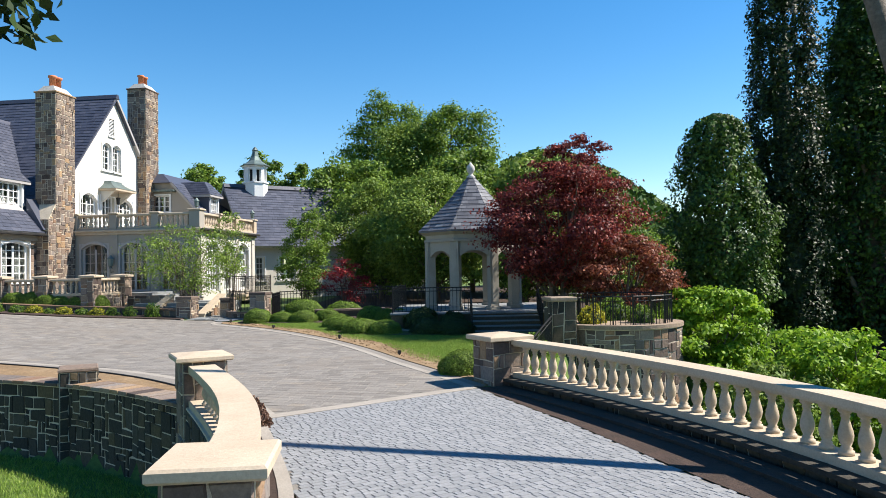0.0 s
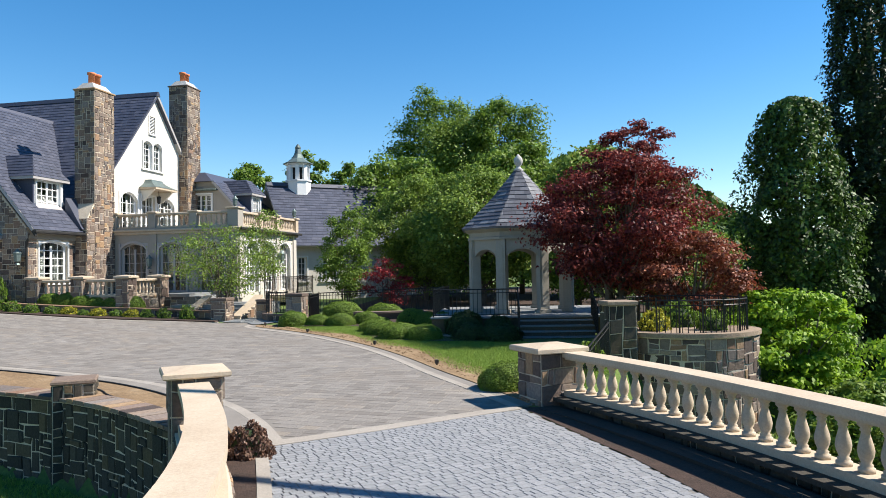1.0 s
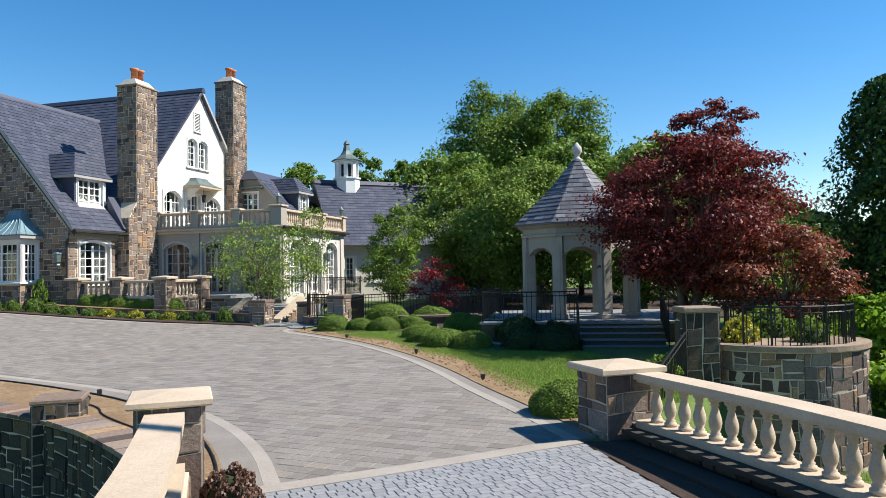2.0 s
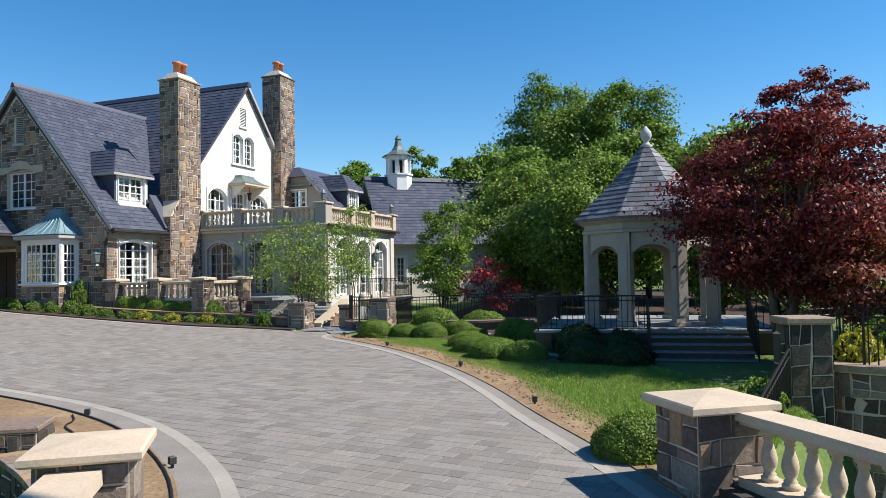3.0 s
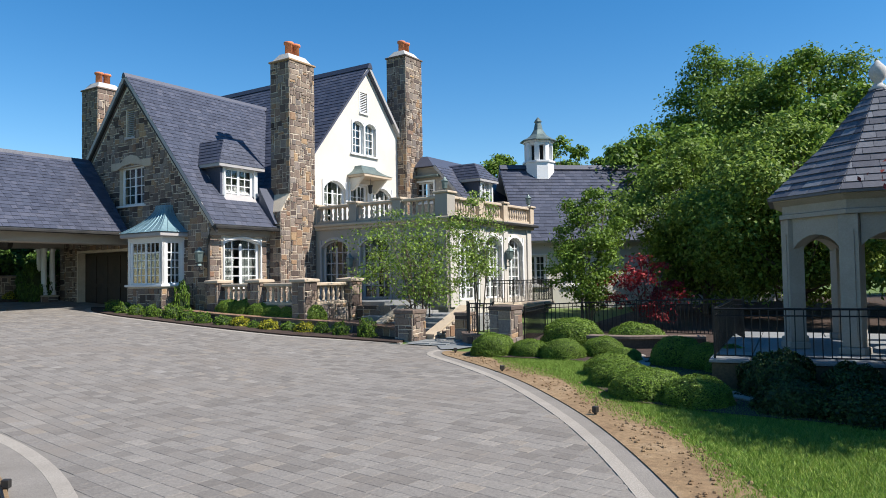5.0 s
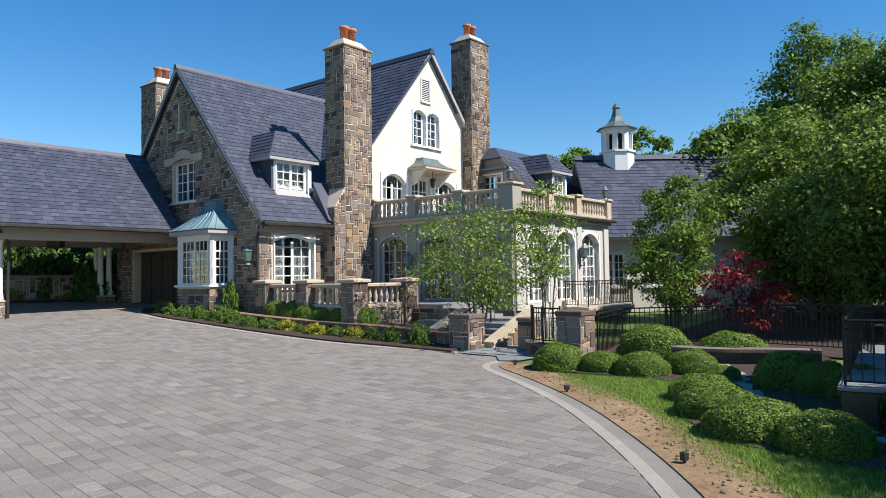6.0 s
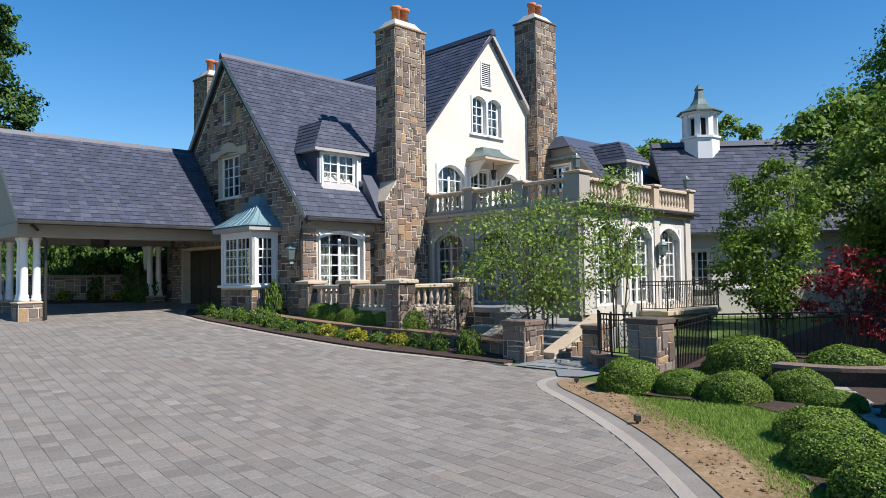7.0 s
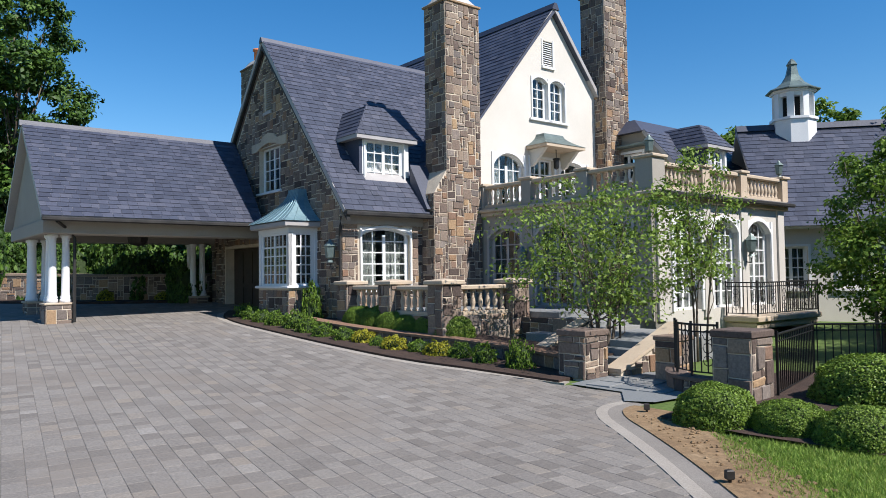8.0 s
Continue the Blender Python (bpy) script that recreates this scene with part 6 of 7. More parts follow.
gt = empty("gazebo_terrace", None, "paved bluestone terrace round the gazebo", "terrace", kind="structure")
part("terrace_slab", MB().box(-1.9, 4.2, 26.0, 32.5, -0.5, 0.78, 0.02), M_SHADESTONE, gt)
for i in range(9):
    for k in range(9):
        x, y = -1.95 + i * 0.69, 25.95 + k * 0.74
        part("flagstone", MB().box(x + 0.008, x + 0.682, y + 0.008, y + 0.732, 0.78, 0.842, 0.008), M_BLUESTONE, gt)
gs_ = empty("garden_steps", None, "stone steps up to the gazebo, darkened for the shade there", "stairs")
for k in range(4):
    part("step", MB().box(1.0, 3.3, 24.6 + k * 0.34, 26.05, 0.0, 0.24 + 0.15 * k, 0.015), M_SHADESTONE, gs_)
    part("tread", MB().box(0.97, 3.33, 24.57 + k * 0.34, 24.95 + k * 0.34, 0.24 + 0.15 * k, 0.28 + 0.15 * k, 0.01), M_BLUESTONE, gs_)
ir = empty("iron_railing", None, "black iron railing before the gazebo", "railing", "iron railings")
iron_rail(ir, [(-1.85, 31.0, 0.82), (-1.85, 26.1, 0.82), (0.95, 26.1, 0.82)], 0.92, 0.14)
ir = empty("iron_railing", None, "sloping black iron stair railing", "railing", "iron railings")
iron_rail(ir, [(0.95, 26.1, 0.82), (0.95, 24.7, 0.22)], 0.92, 0.14)
ir = empty("iron_railing", None, "sloping black iron stair railing", "railing", "iron railings")
iron_rail(ir, [(4.1, 26.1, 0.82), (3.35, 26.1, 0.82), (3.35, 24.7, 0.22)], 0.92, 0.14)

# ---- wall and outbuilding seen through the porte-cochere ----
bw_ = empty("garden_wall", None, "low stone garden wall beyond the porte-cochere", "wall")
BWL = rounded([(-38, 27.4), (-36.3, 29.0), (-34.9, 30.4), (-33.6, 32.2), (-32.7, 34.5), (-32.2, 37)])
part("wall_core", strip(BWL, -0.2, 0.2, -0.4, 1.05), M_MORTAR, bw_)
part("coping", strip(BWL, -0.26, 0.26, 1.05, 1.14), M_STONE, bw_)
off = offset(BWL, 0.2)
pieces("stone", stone_items(lambda s, z, d: (lambda a: (a[0] + a[3] * d, a[1] - a[2] * d, rise(a[0], a[1]) + z))(along(off, max(0.001, s))), path_len(off) - 0.02, 1.05, RNG, 0.118), M_STONE, bw_, limit=80)
thing("flower_bed", strip(BWL, 0.2, 1.1, -0.1, 0.08), M_MULCH, "mulched bed along the garden wall", "flower bed", kind="structure")
ob_ = empty("outbuilding", pose(-52, 36, 0, 0, 0, -7.5), "low stone outbuilding with a slate roof", "house")
part("wall", MB().box(-4, 4, -4, 4, 0.8, 4.2), M_STONE, ob_)
part("roof", MB().hull8([(-4.5, -4.5, 4.2), (4.5, -4.5, 4.2), (4.5, 4.5, 4.2), (-4.5, 4.5, 4.2)], [(-1, -1, 6.0), (1, -1, 6.0), (1, 1, 6.0), (-1, 1, 6.0)]), M_SLATE, ob_)
part("door", MB().box(3.98, 4.05, -2, 0.5, 1.3, 3.6), M_PAINT, ob_)

# ---- small lamps along the kerb ----
for x, y in ((-6.35, 27.0), (-8.75, 29.75), (-3.35, 23.2), (-1.2, 19.15), (-8.45, 17.2), (-5.2, 14.75)):
    lm = empty("path_light", pose(x, y, rise(x, y), 0, 0, RNG.uniform(0, 90)), "small dark bronze ground spotlight", "lamp", "kerb lights")
    part("stake", MB().box(-0.015, 0.015, -0.015, 0.015, -0.1, 0.1), M_IRON, lm)
    part("housing", MB().box(-0.042, 0.042, -0.034, 0.034, 0.05, 0.15, 0.01), M_BRONZE, lm)


# ---- black irrigation hose along the inner kerb ----
HOSE = [p for p in offset(lk, 0.42) if p[0] > -16]
hose = thing("garden_hose", MB().tube([(x, y, rise(x, y) + 0.062) for x, y in HOSE], 0.016, 6), M_IRON, "black irrigation hose lying on the bare soil", "hose", True)
branch = [(-8.7, 17.15), (-8.3, 16.75), (-8.2, 16.35), (-7.6, 15.95), (-7.25, 15.45), (-6.5, 14.85), (-5.6, 14.2)]
thing("garden_hose", MB().tube([(x, y, rise(x, y) + 0.062) for x, y in rounded(branch)], 0.013, 6), M_IRON, "thin black hose branching across the bare soil", "hose", True)

# ---- plants ----
def leaf_mesh(name, centres, size, mat, rng, out=None, aspect=0.55, loose=0.6):
    """One mesh of small folded leaves round the given centres (n x 3); out: the way each leaf's face is turned, more or less."""
    n = len(centres)
    f = rng.normal(size=(n, 3))
    if out is not None:
        f = out + f * loose
    f /= np.linalg.norm(f, axis=1)[:, None]
    d = rng.normal(size=(n, 3))
    d[:, 2] -= 0.4
    d -= (d * f).sum(1)[:, None] * f
    d /= np.linalg.norm(d, axis=1)[:, None]
    e = np.cross(f, d)
    s = (size * rng.uniform(0.6, 1.3, n))[:, None]
    fold = f * s * 0.16
    v = np.empty((n, 4, 3))
    v[:, 0], v[:, 1], v[:, 2], v[:, 3] = centres - d * s * 0.5, centres + e * s * aspect * 0.5 + fold, centres + d * s * 0.5, centres - e * s * aspect * 0.5 + fold
    me = bpy.data.meshes.new(name)
    me.vertices.add(4 * n)
    me.vertices.foreach_set("co", v.ravel())
    me.loops.add(4 * n)
    me.loops.foreach_set("vertex_index", np.arange(4 * n))
    me.polygons.add(n)
    me.polygons.foreach_set("loop_start", np.arange(0, 4 * n, 4))
    me.update(calc_edges=True)
    me.materials.append(mat)
    return me


def unit(v):
    return v / np.maximum(1e-6, np.linalg.norm(v, axis=-1, keepdims=True))


def tree(x, y, z, height, spread, mat, label, seed, trunk=0.25, limbs=16, leaves=9000, size=0.3, crown_from=0.25, clump=0.3, stems=1, shape="round", category="tree", group="", flat_k=0.8, bark=None, gather=1.0):
    """A trunk, a limb to each bough and a crown of leaves in clumps on the boughs' outsides, with gaps between. flat_k: how flat a bough spreads."""
    rng = np.random.default_rng(seed)
    t = empty("tree", pose(x, y, z), label, category, group)
    wood, zt = MB(), crown_from * height
    ways = []
    for q in range(stems):
        a = 2 * math.pi * q / stems + 0.5
        lean = 0 if stems == 1 else spread * 0.4
        b = 0 if stems == 1 else 0.15
        ways.append([(math.cos(a) * (b + lean * f * f) + rng.normal() * 0.01 * height * f, math.sin(a) * (b + lean * f * f) + rng.normal() * 0.01 * height * f, -0.3 + (height * 0.82 + 0.3) * f) for f in np.linspace(0, 1, 7)])
        wood.tube(ways[-1], trunk, 8, trunk * 0.15)
    # boughs: centre, radius
    boughs, radii = [], []
    for k in range(limbs):
        q = (k + 0.5) / limbs
        a = k * 2.4 + rng.uniform(-0.5, 0.5)
        up = 2 * q - 1
        ring = math.sqrt(max(0.0, 1 - up * up)) if shape == "round" else 1.0
        rho = rng.uniform(0.45, 0.86)
        if shape == "cone":
            ring = (1.05 - q) * 0.9
        elif shape == "column":
            ring = 0.6 * (1 - q ** 6) ** 0.5
        c = np.array([math.cos(a) * ring * rho * spread, math.sin(a) * ring * rho * spread, zt + (height - zt) * (0.5 + 0.44 * up * (rho * 0.3 + 0.7))])
        r = spread * rng.uniform(0.22, 0.42) * (1.0 - 0.35 * max(0.0, up))
        boughs.append(c)
        radii.append(r)
        w = ways[k % stems]
        f = max(0.12, min(0.92, (c[2] / height) * 0.72))
        p0 = Vector(w[min(5, int(f * 6))]).lerp(Vector(w[min(6, int(f * 6) + 1)]), f * 6 - int(f * 6))
        p1 = p0.lerp(Vector(c), 0.5) + Vector((rng.normal() * 0.05 * spread, rng.normal() * 0.05 * spread, -0.03 * height))
        wood.tube([tuple(p0), tuple(p1), tuple(c)], max(0.012, trunk * 0.32), 5, max(0.006, trunk * 0.07))
    part("trunk", wood, bark or M_BARK, t, smooth=True)
    boughs, radii = np.array(boughs), np.array(radii)
    per = 16
    own = np.repeat(np.arange(limbs), per)
    v = rng.normal(size=(limbs * per, 3))
    v[:, 2] += 0.35
    v = unit(v)
    heart = boughs[own]
    cs = heart + v * (radii[own] * rng.uniform(0.55, 1.05, len(own)))[:, None] * np.array([1.0, 1.0, flat_k])
    ws = clump * radii[own] * rng.uniform(0.6, 1.35, len(own)) * 1.1
    pick = rng.choice(len(cs), leaves, p=ws ** 1.7 / (ws ** 1.7).sum())
    g = rng.normal(size=(leaves, 3)) * 0.62 * gather
    pts = cs[pick] + g * ws[pick][:, None] * np.array([1.15, 1.15, 0.6 * min(1.0, flat_k + 0.2)])
    out = unit(pts - heart[pick]) * 0.55 + unit(g) * 0.35 + np.array([0.0, 0.0, 0.55])
    if shape in ("column", "cone"):
        n = int(leaves * 0.62)
        a, q, u = rng.uniform(0, 6.283, n), rng.uniform(0, 1, n), rng.uniform(0.72, 1.0, n)
        wob = np.array([noise.noise((math.cos(p) * 2.4 + seed, math.sin(p) * 2.4, w * height * 0.75)) + 0.5 * noise.noise((math.cos(p) * 6 + seed, math.sin(p) * 6, w * height * 1.9)) for p, w in zip(a, q)])
        r = spread * ((1 - q ** 6) ** 0.5 * (0.8 + 0.2 * np.minimum(1, q * 4)) if shape == "column" else 1.02 - q) * (0.9 + 0.5 * wob) * u
        pts[:n] = np.stack([np.cos(a) * r, np.sin(a) * r, zt + (height - zt) * q - (0.25 * r if shape == "cone" else 0)], 1)
        out[:n] = np.stack([np.cos(a), np.sin(a), 0.35 + 0.8 * wob], 1) * 0.9
    part("crown", leaf_mesh("crown", pts, size, mat, rng, out), mat, t, kind="stuff")
    return t


def shrub_mesh(seed, mat, leaves=2600, size=0.06, lump=0.12, name="foliage", loose=0.6):
    """A clipped mound of radius 1 (and height 1): leaves on an uneven half-ball."""
    rng = np.random.default_rng(seed)
    v = unit(rng.normal(size=(leaves, 3)))
    up = np.abs(v[:, 2])
    v[:, :2] *= (np.sqrt(1 - up ** 2.7) / np.maximum(0.05, np.sqrt(1 - up * up)))[:, None]
    v[:, 2] = up * 1.25 - 0.25
    bump = np.array([noise.noise((p[0] * 2.2 + seed, p[1] * 2.2, p[2] * 2.2)) + 0.35 * noise.noise((p[0] * 7 + seed, p[1] * 7, p[2] * 7)) for p in v])
    r = 0.93 + lump * bump + rng.uniform(-0.06, 0.03, leaves)
    pts = v * r[:, None]
    pts[:, 2] = pts[:, 2] * 0.82 + 0.17
    pts[:, 2] = np.maximum(pts[:, 2], 0.02)
    return leaf_mesh(name, pts, size, mat, rng, unit(v), 0.65, loose)


# solid filler added inside each shrub, dark like its inner shade
CORE = MB().lathe([(0.5, 0.0), (0.74, 0.12), (0.78, 0.35), (0.67, 0.6), (0.45, 0.76), (0.2, 0.84), (0.02, 0.86)], 18).mesh("core", M_SHRUBCORE, True)
BOX = [shrub_mesh(s, L_BOX, 16000, 0.05, 0.1, loose=0.6) for s in (1, 2, 3)]
LOOSE = [shrub_mesh(s, L_MID, 1500, 0.15, 0.5, loose=1.2) for s in (5, 6)]
DARKS = [shrub_mesh(s, L_SHADED, 8000, 0.075, 0.2) for s in (8, 9)]
WALLS = [shrub_mesh(s, L_SUMMER, 7000, 0.1, 0.4, loose=0.9) for s in (18, 19)]
GOLD = [shrub_mesh(s, L_YELLOW, 1400, 0.15, 0.35, loose=0.9) for s in (11, 12)]


def shrub(x, y, rx, ry, h, mesh, label, group="", z=None, turn=0.0, category="shrub"):
    e = empty("shrub", Matrix.Translation((x, y, rise(x, y) if z is None else z)) @ Matrix.Rotation(turn, 4, "Z") @ Matrix.Diagonal((rx, ry, h, 1)), label, category, group)
    part("foliage", mesh, None, e, kind="stuff")
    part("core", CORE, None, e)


B1 = "rounded clipped box shrub, bright green on top"
K = 0
for x, y, r, h in ((-7.6, 29.65, 0.6, 0.74), (-6.62, 29.7, 0.52, 0.56), (-5.7, 29.5, 0.56, 0.64), (-4.85, 30.1, 0.56, 0.64), (-6.3, 32.5, 0.9, 0.98), (-4.5, 32.55, 0.86, 0.84), (-4.15, 29.2, 0.45, 0.45),
                   (-4.0, 27.3, 0.62, 0.55), (-3.55, 26.1, 0.66, 0.6), (-2.85, 25.0, 0.7, 0.64), (-2.0, 24.55, 0.6, 0.62), (-2.9, 29.0, 0.62, 0.85), (-2.3, 28.6, 0.5, 0.72), (-1.75, 28.2, 0.55, 0.75),
                   (0.42, 16.25, 0.58, 0.66)):
    K += 1
    shrub(x, y, r * 1.05, r, h * 0.82, BOX[K % 3], B1, "clipped box shrubs", turn=K * 1.3)
for x, y, r, h in ((-0.55, 24.3, 0.62, 0.66), (0.35, 24.1, 0.7, 0.62), (-0.8, 25.6, 0.68, 1.0), (0.3, 25.5, 0.55, 0.8)):
    K += 1
    shrub(x, y, r, r, h * 0.82, DARKS[K % 2], "rounded evergreen shrub by the garden steps, leaves coloured for shade", "dark shrubs", turn=K)
# clipped hedge and flowers before the front terrace
for k in range(6):
    f = k / 5
    shrub(-19.5 + 3.7 * f, 32.98 + 0.05 * math.sin(k * 2), 0.6, 0.46, 0.56 + 0.05 * math.sin(k * 1.7), BOX[k % 3], "low clipped green hedge shrub in the raised bed", "hedge shrubs", rise(-19.5 + 3.7 * f, 33) + 0.28, 0.1 * k)
for x, y in ((-18.0, 31.85), (-16.6, 31.65), (-15.2, 31.75)):
    shrub(x, y, 0.36, 0.32, 0.36, GOLD[int(-x) % 2], "golden-yellow low shrub in dark mulch", "golden shrubs")
for x, y, r, h in ((-13.75, 31.75, 0.28, 0.42), (-12.75, 31.75, 0.3, 0.6), (-17.3, 31.75, 0.25, 0.25), (-15.9, 31.8, 0.28, 0.3), (-14.6, 31.9, 0.28, 0.35), (-19.6, 31.7, 0.3, 0.4), (-20.6, 31.95, 0.35, 0.45), (-21.6, 32.2, 0.35, 0.55), (-22.6, 32.2, 0.33, 0.45), (-23.6, 32.35, 0.33, 0.4), (-24.5, 32.5, 0.33, 0.42), (-25.4, 32.75, 0.33, 0.45), (-22.0, 33.1, 0.35, 1.25), (-18.7, 31.75, 0.3, 0.35)):
    K += 1
    shrub(x, y, r, r, h, LOOSE[K % 2], "loose leafy perennial in the mulched bed", "bed perennials", turn=K)
for x, y, r, h in ((-33.8, 31.4, 0.35, 0.5), (-32.9, 33.4, 0.35, 0.4)):
    shrub(x, y, r, r, h, GOLD[0], "golden-yellow low shrub in dark mulch", "golden shrubs")
for x, y, r, h in ((-34.9, 33.0, 1.7, 2.9), (-36.5, 30.8, 1.7, 2.6), (-33.6, 35.6, 1.4, 2.4), (-38.5, 28.6, 1.8, 3.1), (-31.9, 33.9, 0.75, 1.7)):
    K += 1
    shrub(x, y, r, r, h, WALLS[K % 2], "large dark green shrub behind the garden wall", "wall shrubs", turn=K)
for x, y, r, h, m in ((4.1, 20.3, 0.45, 0.7, GOLD[0]), (5.5, 20.2, 0.4, 0.65, LOOSE[1]), (5.0, 21.4, 0.5, 0.8, LOOSE[0])):
    shrub(x, y, r, r, h, m, "loose leafy plant in the round planter", "planter plants", 0.62)
shrub(2.3, 18.6, 0.35, 0.35, 0.55, LOOSE[0], "loose leafy plant beside the stair railing", "planter plants")

shrub(-3.05, 11.35, 0.3, 0.3, 0.42, shrub_mesh(15, L_BROWN, 5000, 0.13, 0.5, loose=1.5), "withered brown shrub in the mulch strip")
# trees: near the house
tree(-12.0, 33.9, 0.5, 4.4, 2.6, L_LIGHT, "multi-stemmed small tree with airy light green leaves", 21, 0.045, 30, 7500, 0.105, 0.18, 0.32, 6, flat_k=0.5, gather=1.1)
tree(-10.5, 35.6, 0.5, 5.4, 1.0, L_LIGHT, "slender airy young tree before the terrace", 22, 0.035, 18, 2600, 0.1, 0.3, 0.34, 3, gather=1.5)
tree(-7.3, 38.2, 0.4, 5.6, 1.6, L_MID, "small leafy tree at the corner of the terrace", 23, 0.05, 20, 13000, 0.12, 0.1, 0.32, 4, gather=1.3)
# red-leaved trees
tree(3.9, 24.6, 0.2, 6.0, 2.75, L_RED, "Japanese maple with deep red leaves in flat layers", 31, 0.13, 42, 40000, 0.11, 0.22, 0.3, 4, flat_k=0.4, gather=1.15)
tree(5.9, 23.6, -0.6, 4.2, 1.85, L_RUST, "rust-red lower boughs of a maple", 32, 0.1, 26, 16000, 0.11, 0.36, 0.3, 3, flat_k=0.42)
tree(-4.95, 37.0, 0.3, 2.9, 1.2, L_SCARLET, "small bright red shrub-like maple", 33, 0.05, 16, 2200, 0.12, 0.15, 0.36, 3, flat_k=0.5, gather=1.4)
tree(4.75, 24.9, 0.2, 7.0, 1.3, L_RED, "upright leading boughs of a red maple", 34, 0.08, 16, 8000, 0.11, 0.55, 0.32, 2, flat_k=0.6)
# woods behind the garden
for x, y, h, s, m, sd, n in ((-7.0, 56.0, 11.0, 5.0, L_MID, 41, 36000), (-3.8, 44.5, 7.6, 3.6, L_LIGHT, 42, 52000), (-0.4, 40.5, 7.8, 3.6, L_LIGHT, 43, 56000), (2.0, 50, 11.0, 4.5, L_MID, 44, 36000), (6.6, 47, 10.0, 4.2, L_LIGHT, 45, 32000),
                             (-5.6, 73, 20.5, 4.4, L_MID, 46, 26000), (0.9, 69, 18.8, 4.0, L_MID, 47, 26000), (-2.5, 70, 17.0, 4.8, L_LIGHT, 48, 24000), (11, 62, 12.0, 5.0, L_MID, 49, 18000), (10.0, 41, 7.0, 3.4, L_MID, 50, 20000), (4.2, 37.2, 6.0, 2.6, L_MID, 58, 26000)):
    tree(x, y, 0.3 if x < 8 else -2, h, s, m, "tall broad-leaved tree in full green leaf", sd, 0.2, 34, n, 0.3 if h > 9 else 0.17, 0.1 if h < 12 else 0.3, 0.32, group="woodland trees", flat_k=0.7 if h < 12 else 1.2, gather=1.2 if h < 12 else 1.5)
for x, y, h, s, sd in ((-25.5, 78, 14.6, 3.8, 51), (-20.5, 80, 15.6, 3.8, 52), (-15.5, 82, 15.0, 3.6, 53), (-30, 80, 12.5, 4, 60), (-10.5, 84, 12.5, 4, 67)):
    tree(x, y, 0.3, h, s, L_MID, "distant broad-leaved tree behind the roofs", sd, 0.25, 24, 14000, 0.38, 0.25, 0.34, group="distant trees", flat_k=0.9)
for x, y, h, s, sd in ((-64, 51, 12.6, 4, 54), (-68, 44.5, 12.0, 5, 55), (-60, 60, 10, 5, 56), (-76, 40, 11.5, 6, 57)):
    tree(x, y, 1.8, h, s, L_MID, "distant broad-leaved tree behind the roofs", sd, 0.25, 22, 9000, 0.42, 0.2, 0.34, group="distant trees", flat_k=0.9)
for x, y, h, s, sd in ((-45.5, 31.2, 18.0, 3.6, 61), (-48.5, 28.0, 20.0, 4.6, 62)):
    tree(x, y, 1.8, h, s, L_SUMMER, "tall dense tree beyond the porte-cochere", sd, 0.22, 34, 30000, 0.28, 0.08, 0.34, group="court trees")
for x, y, h, s, sd in ((-39.5, 37.0, 5.6, 2.6, 63), (-42, 33.5, 5.5, 2.6, 64), (-36.0, 42, 5.5, 2.6, 65), (-46, 38.5, 6, 3, 66), (-44, 29.3, 4.6, 2.8, 68), (-42.6, 36.2, 4.8, 2.8, 69), (-40.0, 40.2, 4.6, 2.6, 70), (-51, 34, 6, 3.4, 77), (-49, 42.5, 6, 3.4, 78), (-41, 30.5, 4.0, 2.2, 79)):
    tree(x, y, 1.6, h, s, L_SUMMER, "dense green shrubby tree beyond the porte-cochere", sd, 0.1, 26, 11000, 0.24, 0.02, 0.34, 3, group="court shrubs")
# trees on the falling ground to the right
tree(10.7, 28.0, -3.8, 12.0, 2.0, L_SUMMER, "dense upright tree with glossy green leaves", 71, 0.25, 24, 50000, 0.17, 0.08, 0.3, shape="column")
tree(14.2, 29.8, -4.8, 20.0, 1.72, L_DARK, "tall dead trunk wrapped in shade-dark ivy", 72, 1.0, 16, 56000, 0.17, 0.05, 0.34, shape="column", bark=L_DARK)
tree(19.0, 32.0, -5.5, 24.5, 4.8, L_CONIFER, "tall dark conifer with drooping boughs", 73, 1.0, 46, 80000, 0.22, 0.03, 0.26, shape="cone")
tree(7.9, 21.9, -2.6, 4.6, 2.0, L_BRIGHT, "bright yellow-green young maple bush", 74, 0.08, 24, 24000, 0.15, 0.15, 0.3, 4, flat_k=0.55)
tree(10.0, 18.6, -3.0, 3.9, 2.4, L_BRIGHT, "bright yellow-green leafy undergrowth", 75, 0.08, 24, 20000, 0.15, 0.1, 0.3, 4, flat_k=0.55)
tree(7.6, 17.0, -2.6, 2.8, 1.7, L_LIGHT, "leafy green undergrowth below the balustrade", 76, 0.06, 18, 14000, 0.12, 0.1, 0.3, 4)
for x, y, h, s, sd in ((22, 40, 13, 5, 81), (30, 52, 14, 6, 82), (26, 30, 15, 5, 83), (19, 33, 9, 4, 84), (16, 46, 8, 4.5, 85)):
    tree(x, y, -5, h, s, L_DARK, "tree deep in the wood, its leaves coloured for shade", sd, 0.3, 24, 16000, 0.36, 0.05, 0.34, group="dark wood trees")
hill = MB()
for i in range(41):
    for k in range(9):
        a = radians(5 + i * 2.0)
        r = 190 + k * 28
        hill.v.append((r * math.sin(a), r * math.cos(a), -9 + 62 * math.sin(min(1, k / 6) * 1.57) * (0.65 + 0.35 * math.sin(i * 0.4 + 1))))
hill.f = [(i * 9 + k, i * 9 + k + 1, (i + 1) * 9 + k + 1, (i + 1) * 9 + k) for i in range(40) for k in range(8)]
thing("backdrop", hill, M_GROUND, "wooded hill in the hazy distance", "hill", True, "structure")
rng = np.random.default_rng(5)
hc = []
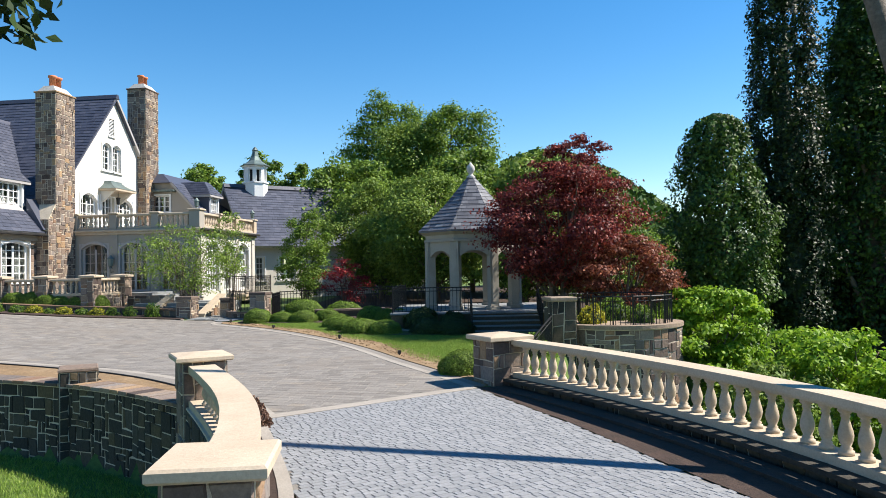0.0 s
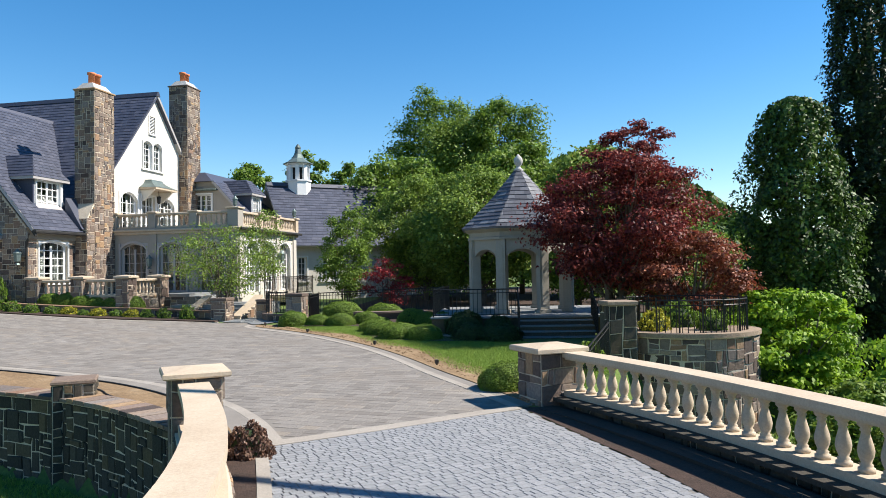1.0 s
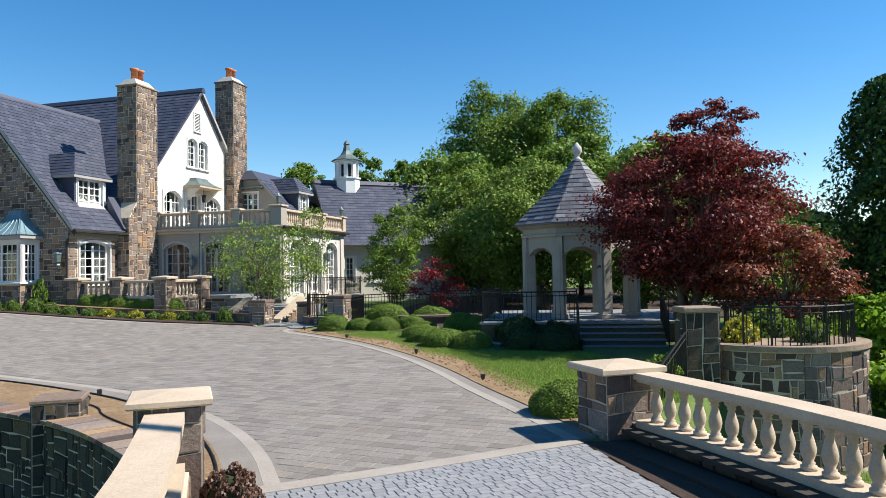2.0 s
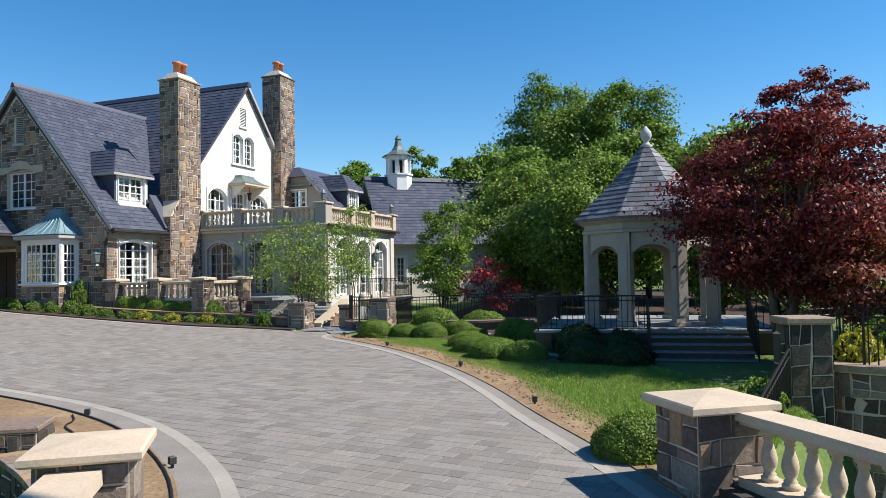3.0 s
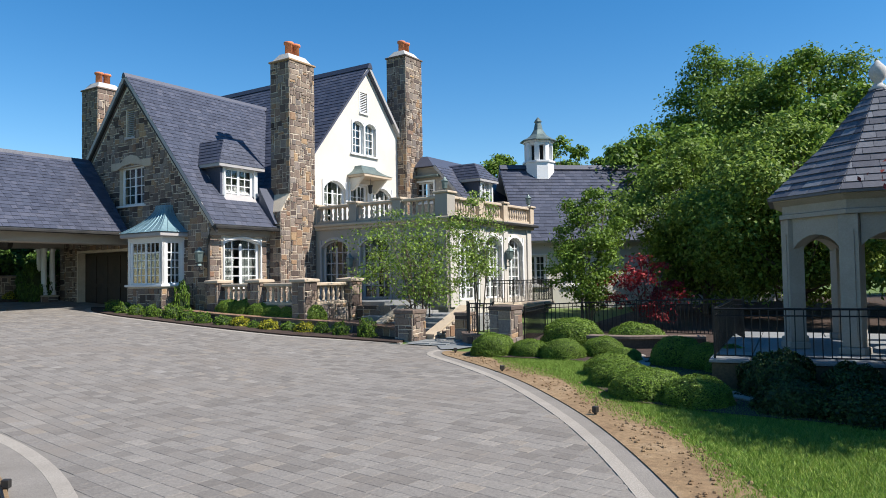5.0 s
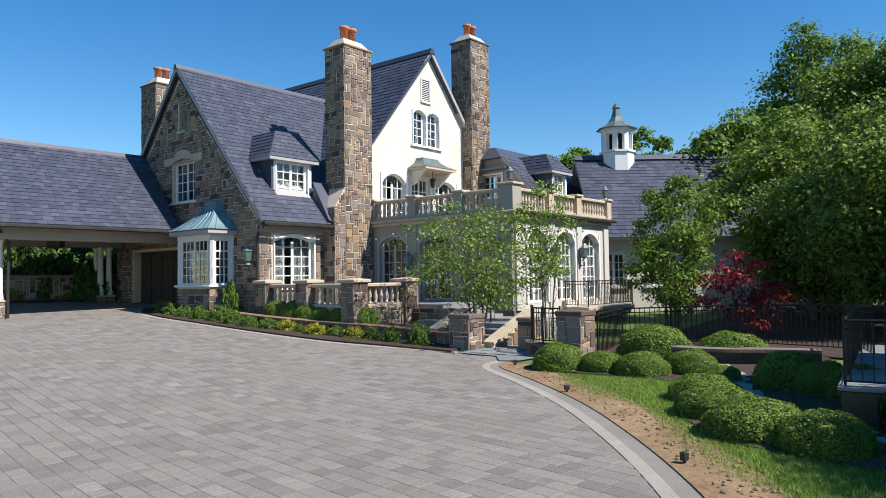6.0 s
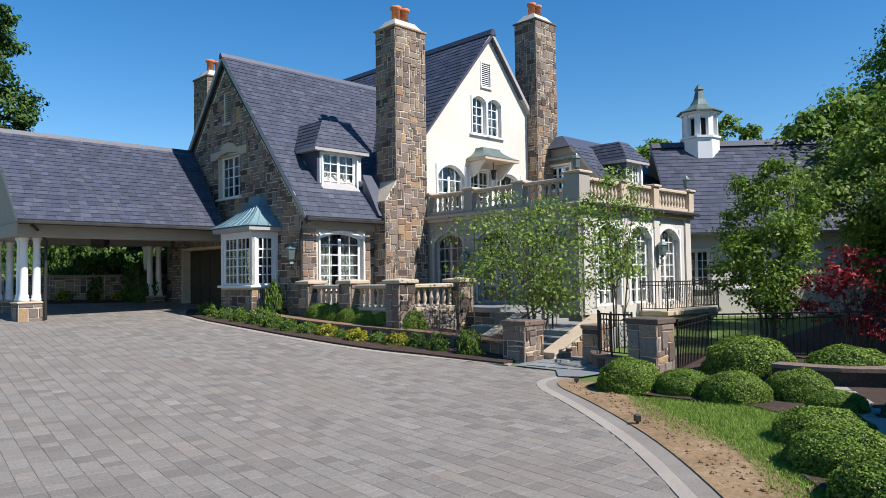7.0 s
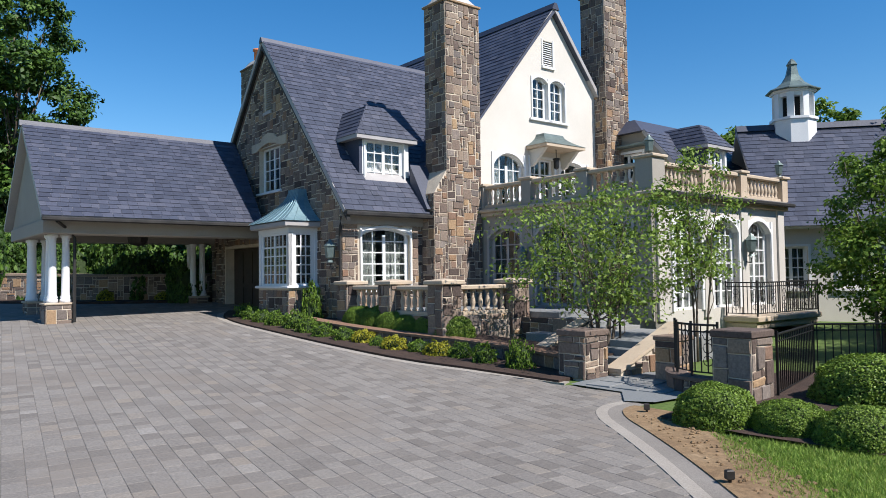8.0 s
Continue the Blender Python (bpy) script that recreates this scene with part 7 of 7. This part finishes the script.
for q in range(26000):
    a, r = radians(rng.uniform(5, 60)), rng.uniform(190, 360)
    k = (r - 190) / 28
    i = (math.degrees(a) - 5) / 2.0
    z = -9 + 62 * math.sin(min(1, k / 6) * 1.57) * (0.65 + 0.35 * math.sin(i * 0.4 + 1))
    hc.append((r * math.sin(a) + rng.normal(), r * math.cos(a) + rng.normal(), z + 2 + 3.5 * abs(noise.noise((r * 0.12, a * 30, 3)))))
thing("backdrop", leaf_mesh("backdrop", np.array(hc), 4.2, L_SUMMER, rng, None, 0.8), L_SUMMER, "far treetops on the hill", "trees", kind="stuff")
# leaning bare trunk by the lane, mostly unseen, placed to cast the thin road shadow
lean = empty("tree", None, "leaning trunk mostly out of view, added to shadow the lane", "tree")
part("trunk", MB().tube([(6.0, 7.2, -2.0), (6.05, 8.4, 2.2), (6.1, 9.7, 5.2), (6.1, 11.2, 9.0), (6.3, 12.6, 13)], 0.17, 8, 0.1), M_BARK, lean, smooth=True)
# bough that reaches into view at the upper left
bough = empty("tree", None, "leafy bough of an oak standing beside the lane", "tree")
part("trunk", MB().tube([(-7, 2.0, -1.5), (-7, 2.2, 4), (-6.6, 3.0, 8), (-5.0, 4.8, 6.8), (-3.55, 5.7, 4.75)], 0.3, 8, 0.03), M_BARK, bough, smooth=True)
rng = np.random.default_rng(9)
c = np.concatenate([np.array([[-3.45, 5.75, 4.55]]) + rng.normal(size=(90, 3)) * np.array([0.14, 0.2, 0.13]), np.array([[-3.9, 5.8, 5.1]]) + rng.normal(size=(160, 3)) * 0.3])
part("crown", leaf_mesh("crown", c, 0.16, L_DARK, rng), L_DARK, bough, kind="stuff")


# ---- clods and pebbles on the bare soil ----
rnd = random.Random(8)
clods = MB()
for q in range(1500):
    if q % 3:
        x, y, ux, uy = along(rk, rnd.uniform(0.3, path_len(rk) - 1.6))
        o = rnd.uniform(0.64, 1.5)
        x, y = x + uy * o, y - ux * o
    else:
        x, y, ux, uy = along(lk, path_len(lk) - rnd.uniform(0.3, 14))
        o = rnd.uniform(0.65, 1.9)
        x, y = x + uy * o, y - ux * o
        if not inside_poly(x, y, SOIL):
            continue
    r, z = rnd.uniform(0.012, 0.038) * rnd.uniform(0.4, 1.0), rise(x, y) + 0.022
    clods.lathe([(r * 0.7, -0.01), (r, r * 0.3), (r * rnd.uniform(0.3, 0.7), r * rnd.uniform(0.6, 1.0))], 5, (x, y, z), rnd.uniform(0, 6))
thing("soil_clods", clods, M_SOIL, "crumbled clods and pebbles on the bare soil", "soil", kind="stuff")


# ---- grass ----
def grass(name, pts, h, label):
    rng = np.random.default_rng(3)
    n = len(pts)
    a = rng.uniform(0, 6.283, n)
    w = np.stack([np.cos(a), np.sin(a), np.zeros(n)], 1) * 0.008
    tip = np.stack([rng.normal(size=n) * 0.03, rng.normal(size=n) * 0.03, h * rng.uniform(0.6, 1.3, n)], 1)
    v = np.stack([pts - w, pts + w, pts + tip], 1)
    me = bpy.data.meshes.new(name)
    me.from_pydata(v.reshape(-1, 3).tolist(), [], np.arange(3 * n).reshape(-1, 3).tolist())
    me.materials.append(M_GRASS)
    ob = new(name, me)
    return tagged(ob, label, "grass", "", "stuff")


rnd = random.Random(4)
gp = []
while len(gp) < 140000:
    x, y = rnd.uniform(-8, 3), rnd.uniform(15.5, 29)
    ro = side(x, y, rk)
    if 1.0 + 0.25 * math.sin(x * 2.3) < ro < 4.6 and side(x, y, RIGHT_LINE) < -0.1 and rnd.random() < min(1.0, (ro - 0.8) * 1.6):
        gp.append((x, y, rise(x, y)))
grass("grass", np.array(gp), 0.055, "bright green mown lawn beside the drive")
gp = []
while len(gp) < 60000:
    x, y = rnd.uniform(-12, -4), rnd.uniform(6, 15.5)
    if side(x, y, LEFT_LINE) < -0.25:
        gp.append((x, y, -1.25))
grass("grass", np.array(gp), 0.07, "bright green sunken lawn below the wall")
gp = []
while len(gp) < 26000:
    x, y = rnd.uniform(2, 9), rnd.uniform(7, 20)
    r = side(x, y, RIGHT_LINE)
    if r > 0.4:
        gp.append((x, y, land(x, y)))
grass("grass", np.array(gp), 0.1, "green grass below the balustrade")

# ---- pavers and cobbles, last ----
def lay(poly, along_dir, length, width, rng, gap, bounds, keep=None, lift=0.0):
    """Blocks in running courses along a heading, clipped to a polygon; they follow the land."""
    c, s = math.cos(along_dir), math.sin(along_dir)
    items = []
    x0, x1, y0, y1 = bounds
    cx, cy = (x0 + x1) / 2, (y0 + y1) / 2
    rad = math.hypot(x1 - x0, y1 - y0) / 2
    v = -rad
    while v < rad:
        w = width * rng.uniform(0.92, 1.08)
        u = -rad - rng.uniform(0, length)
        while u < rad:
            ln = length * rng.choice((0.6, 0.8, 1.0, 1.0, 1.25))
            mx, my = cx + c * (u + ln / 2) - s * (v + w / 2), cy + s * (u + ln / 2) + c * (v + w / 2)
            if x0 < mx < x1 and y0 < my < y1 and inside_poly(mx, my, poly) and (keep is None or keep(mx, my)):
                z = rng.uniform(0.0, 0.0025) + lift
                g, k = gap, gap + 0.006
                vs = []
                for d, t in ((g, -0.004), (k, z)):
                    for a, b in ((u + d, v + d), (u + ln - d, v + d), (u + ln - d, v + w - d), (u + d, v + w - d)):
                        px, py = cx + c * a - s * b, cy + s * a + c * b
                        vs.append((px, py, rise(px, py) + t))
                items.append((vs, BLOCK_F))
            u += ln
        v += w
    return items


prng = random.Random(12)
off_l = lambda x, y: side(x, y, rk) < 0.07 and side(x, y, lk) < -0.28
tiles = lay(DRIVE, radians(-15), 0.34, 0.23, prng, 0.0012, (-34, 1.5, 11.5, 35.5), lambda x, y: off_l(x, y))
pieces("paver", tiles, M_PAVER, road, near=lambda it: abs(it[0][0][0] + 7.5) + abs(it[0][0][1] - 23.5), limit=300)
cob = lay(ENTRY, radians(32), 0.15, 0.11, prng, 0.003, (-3.2, 3.6, 4.0, 14.6), None, 0.004)
pieces("cobble", cob, M_COBBLE, entry_road, near=lambda it: abs(it[0][0][0]) + abs(it[0][0][1] - 10.5), limit=300)
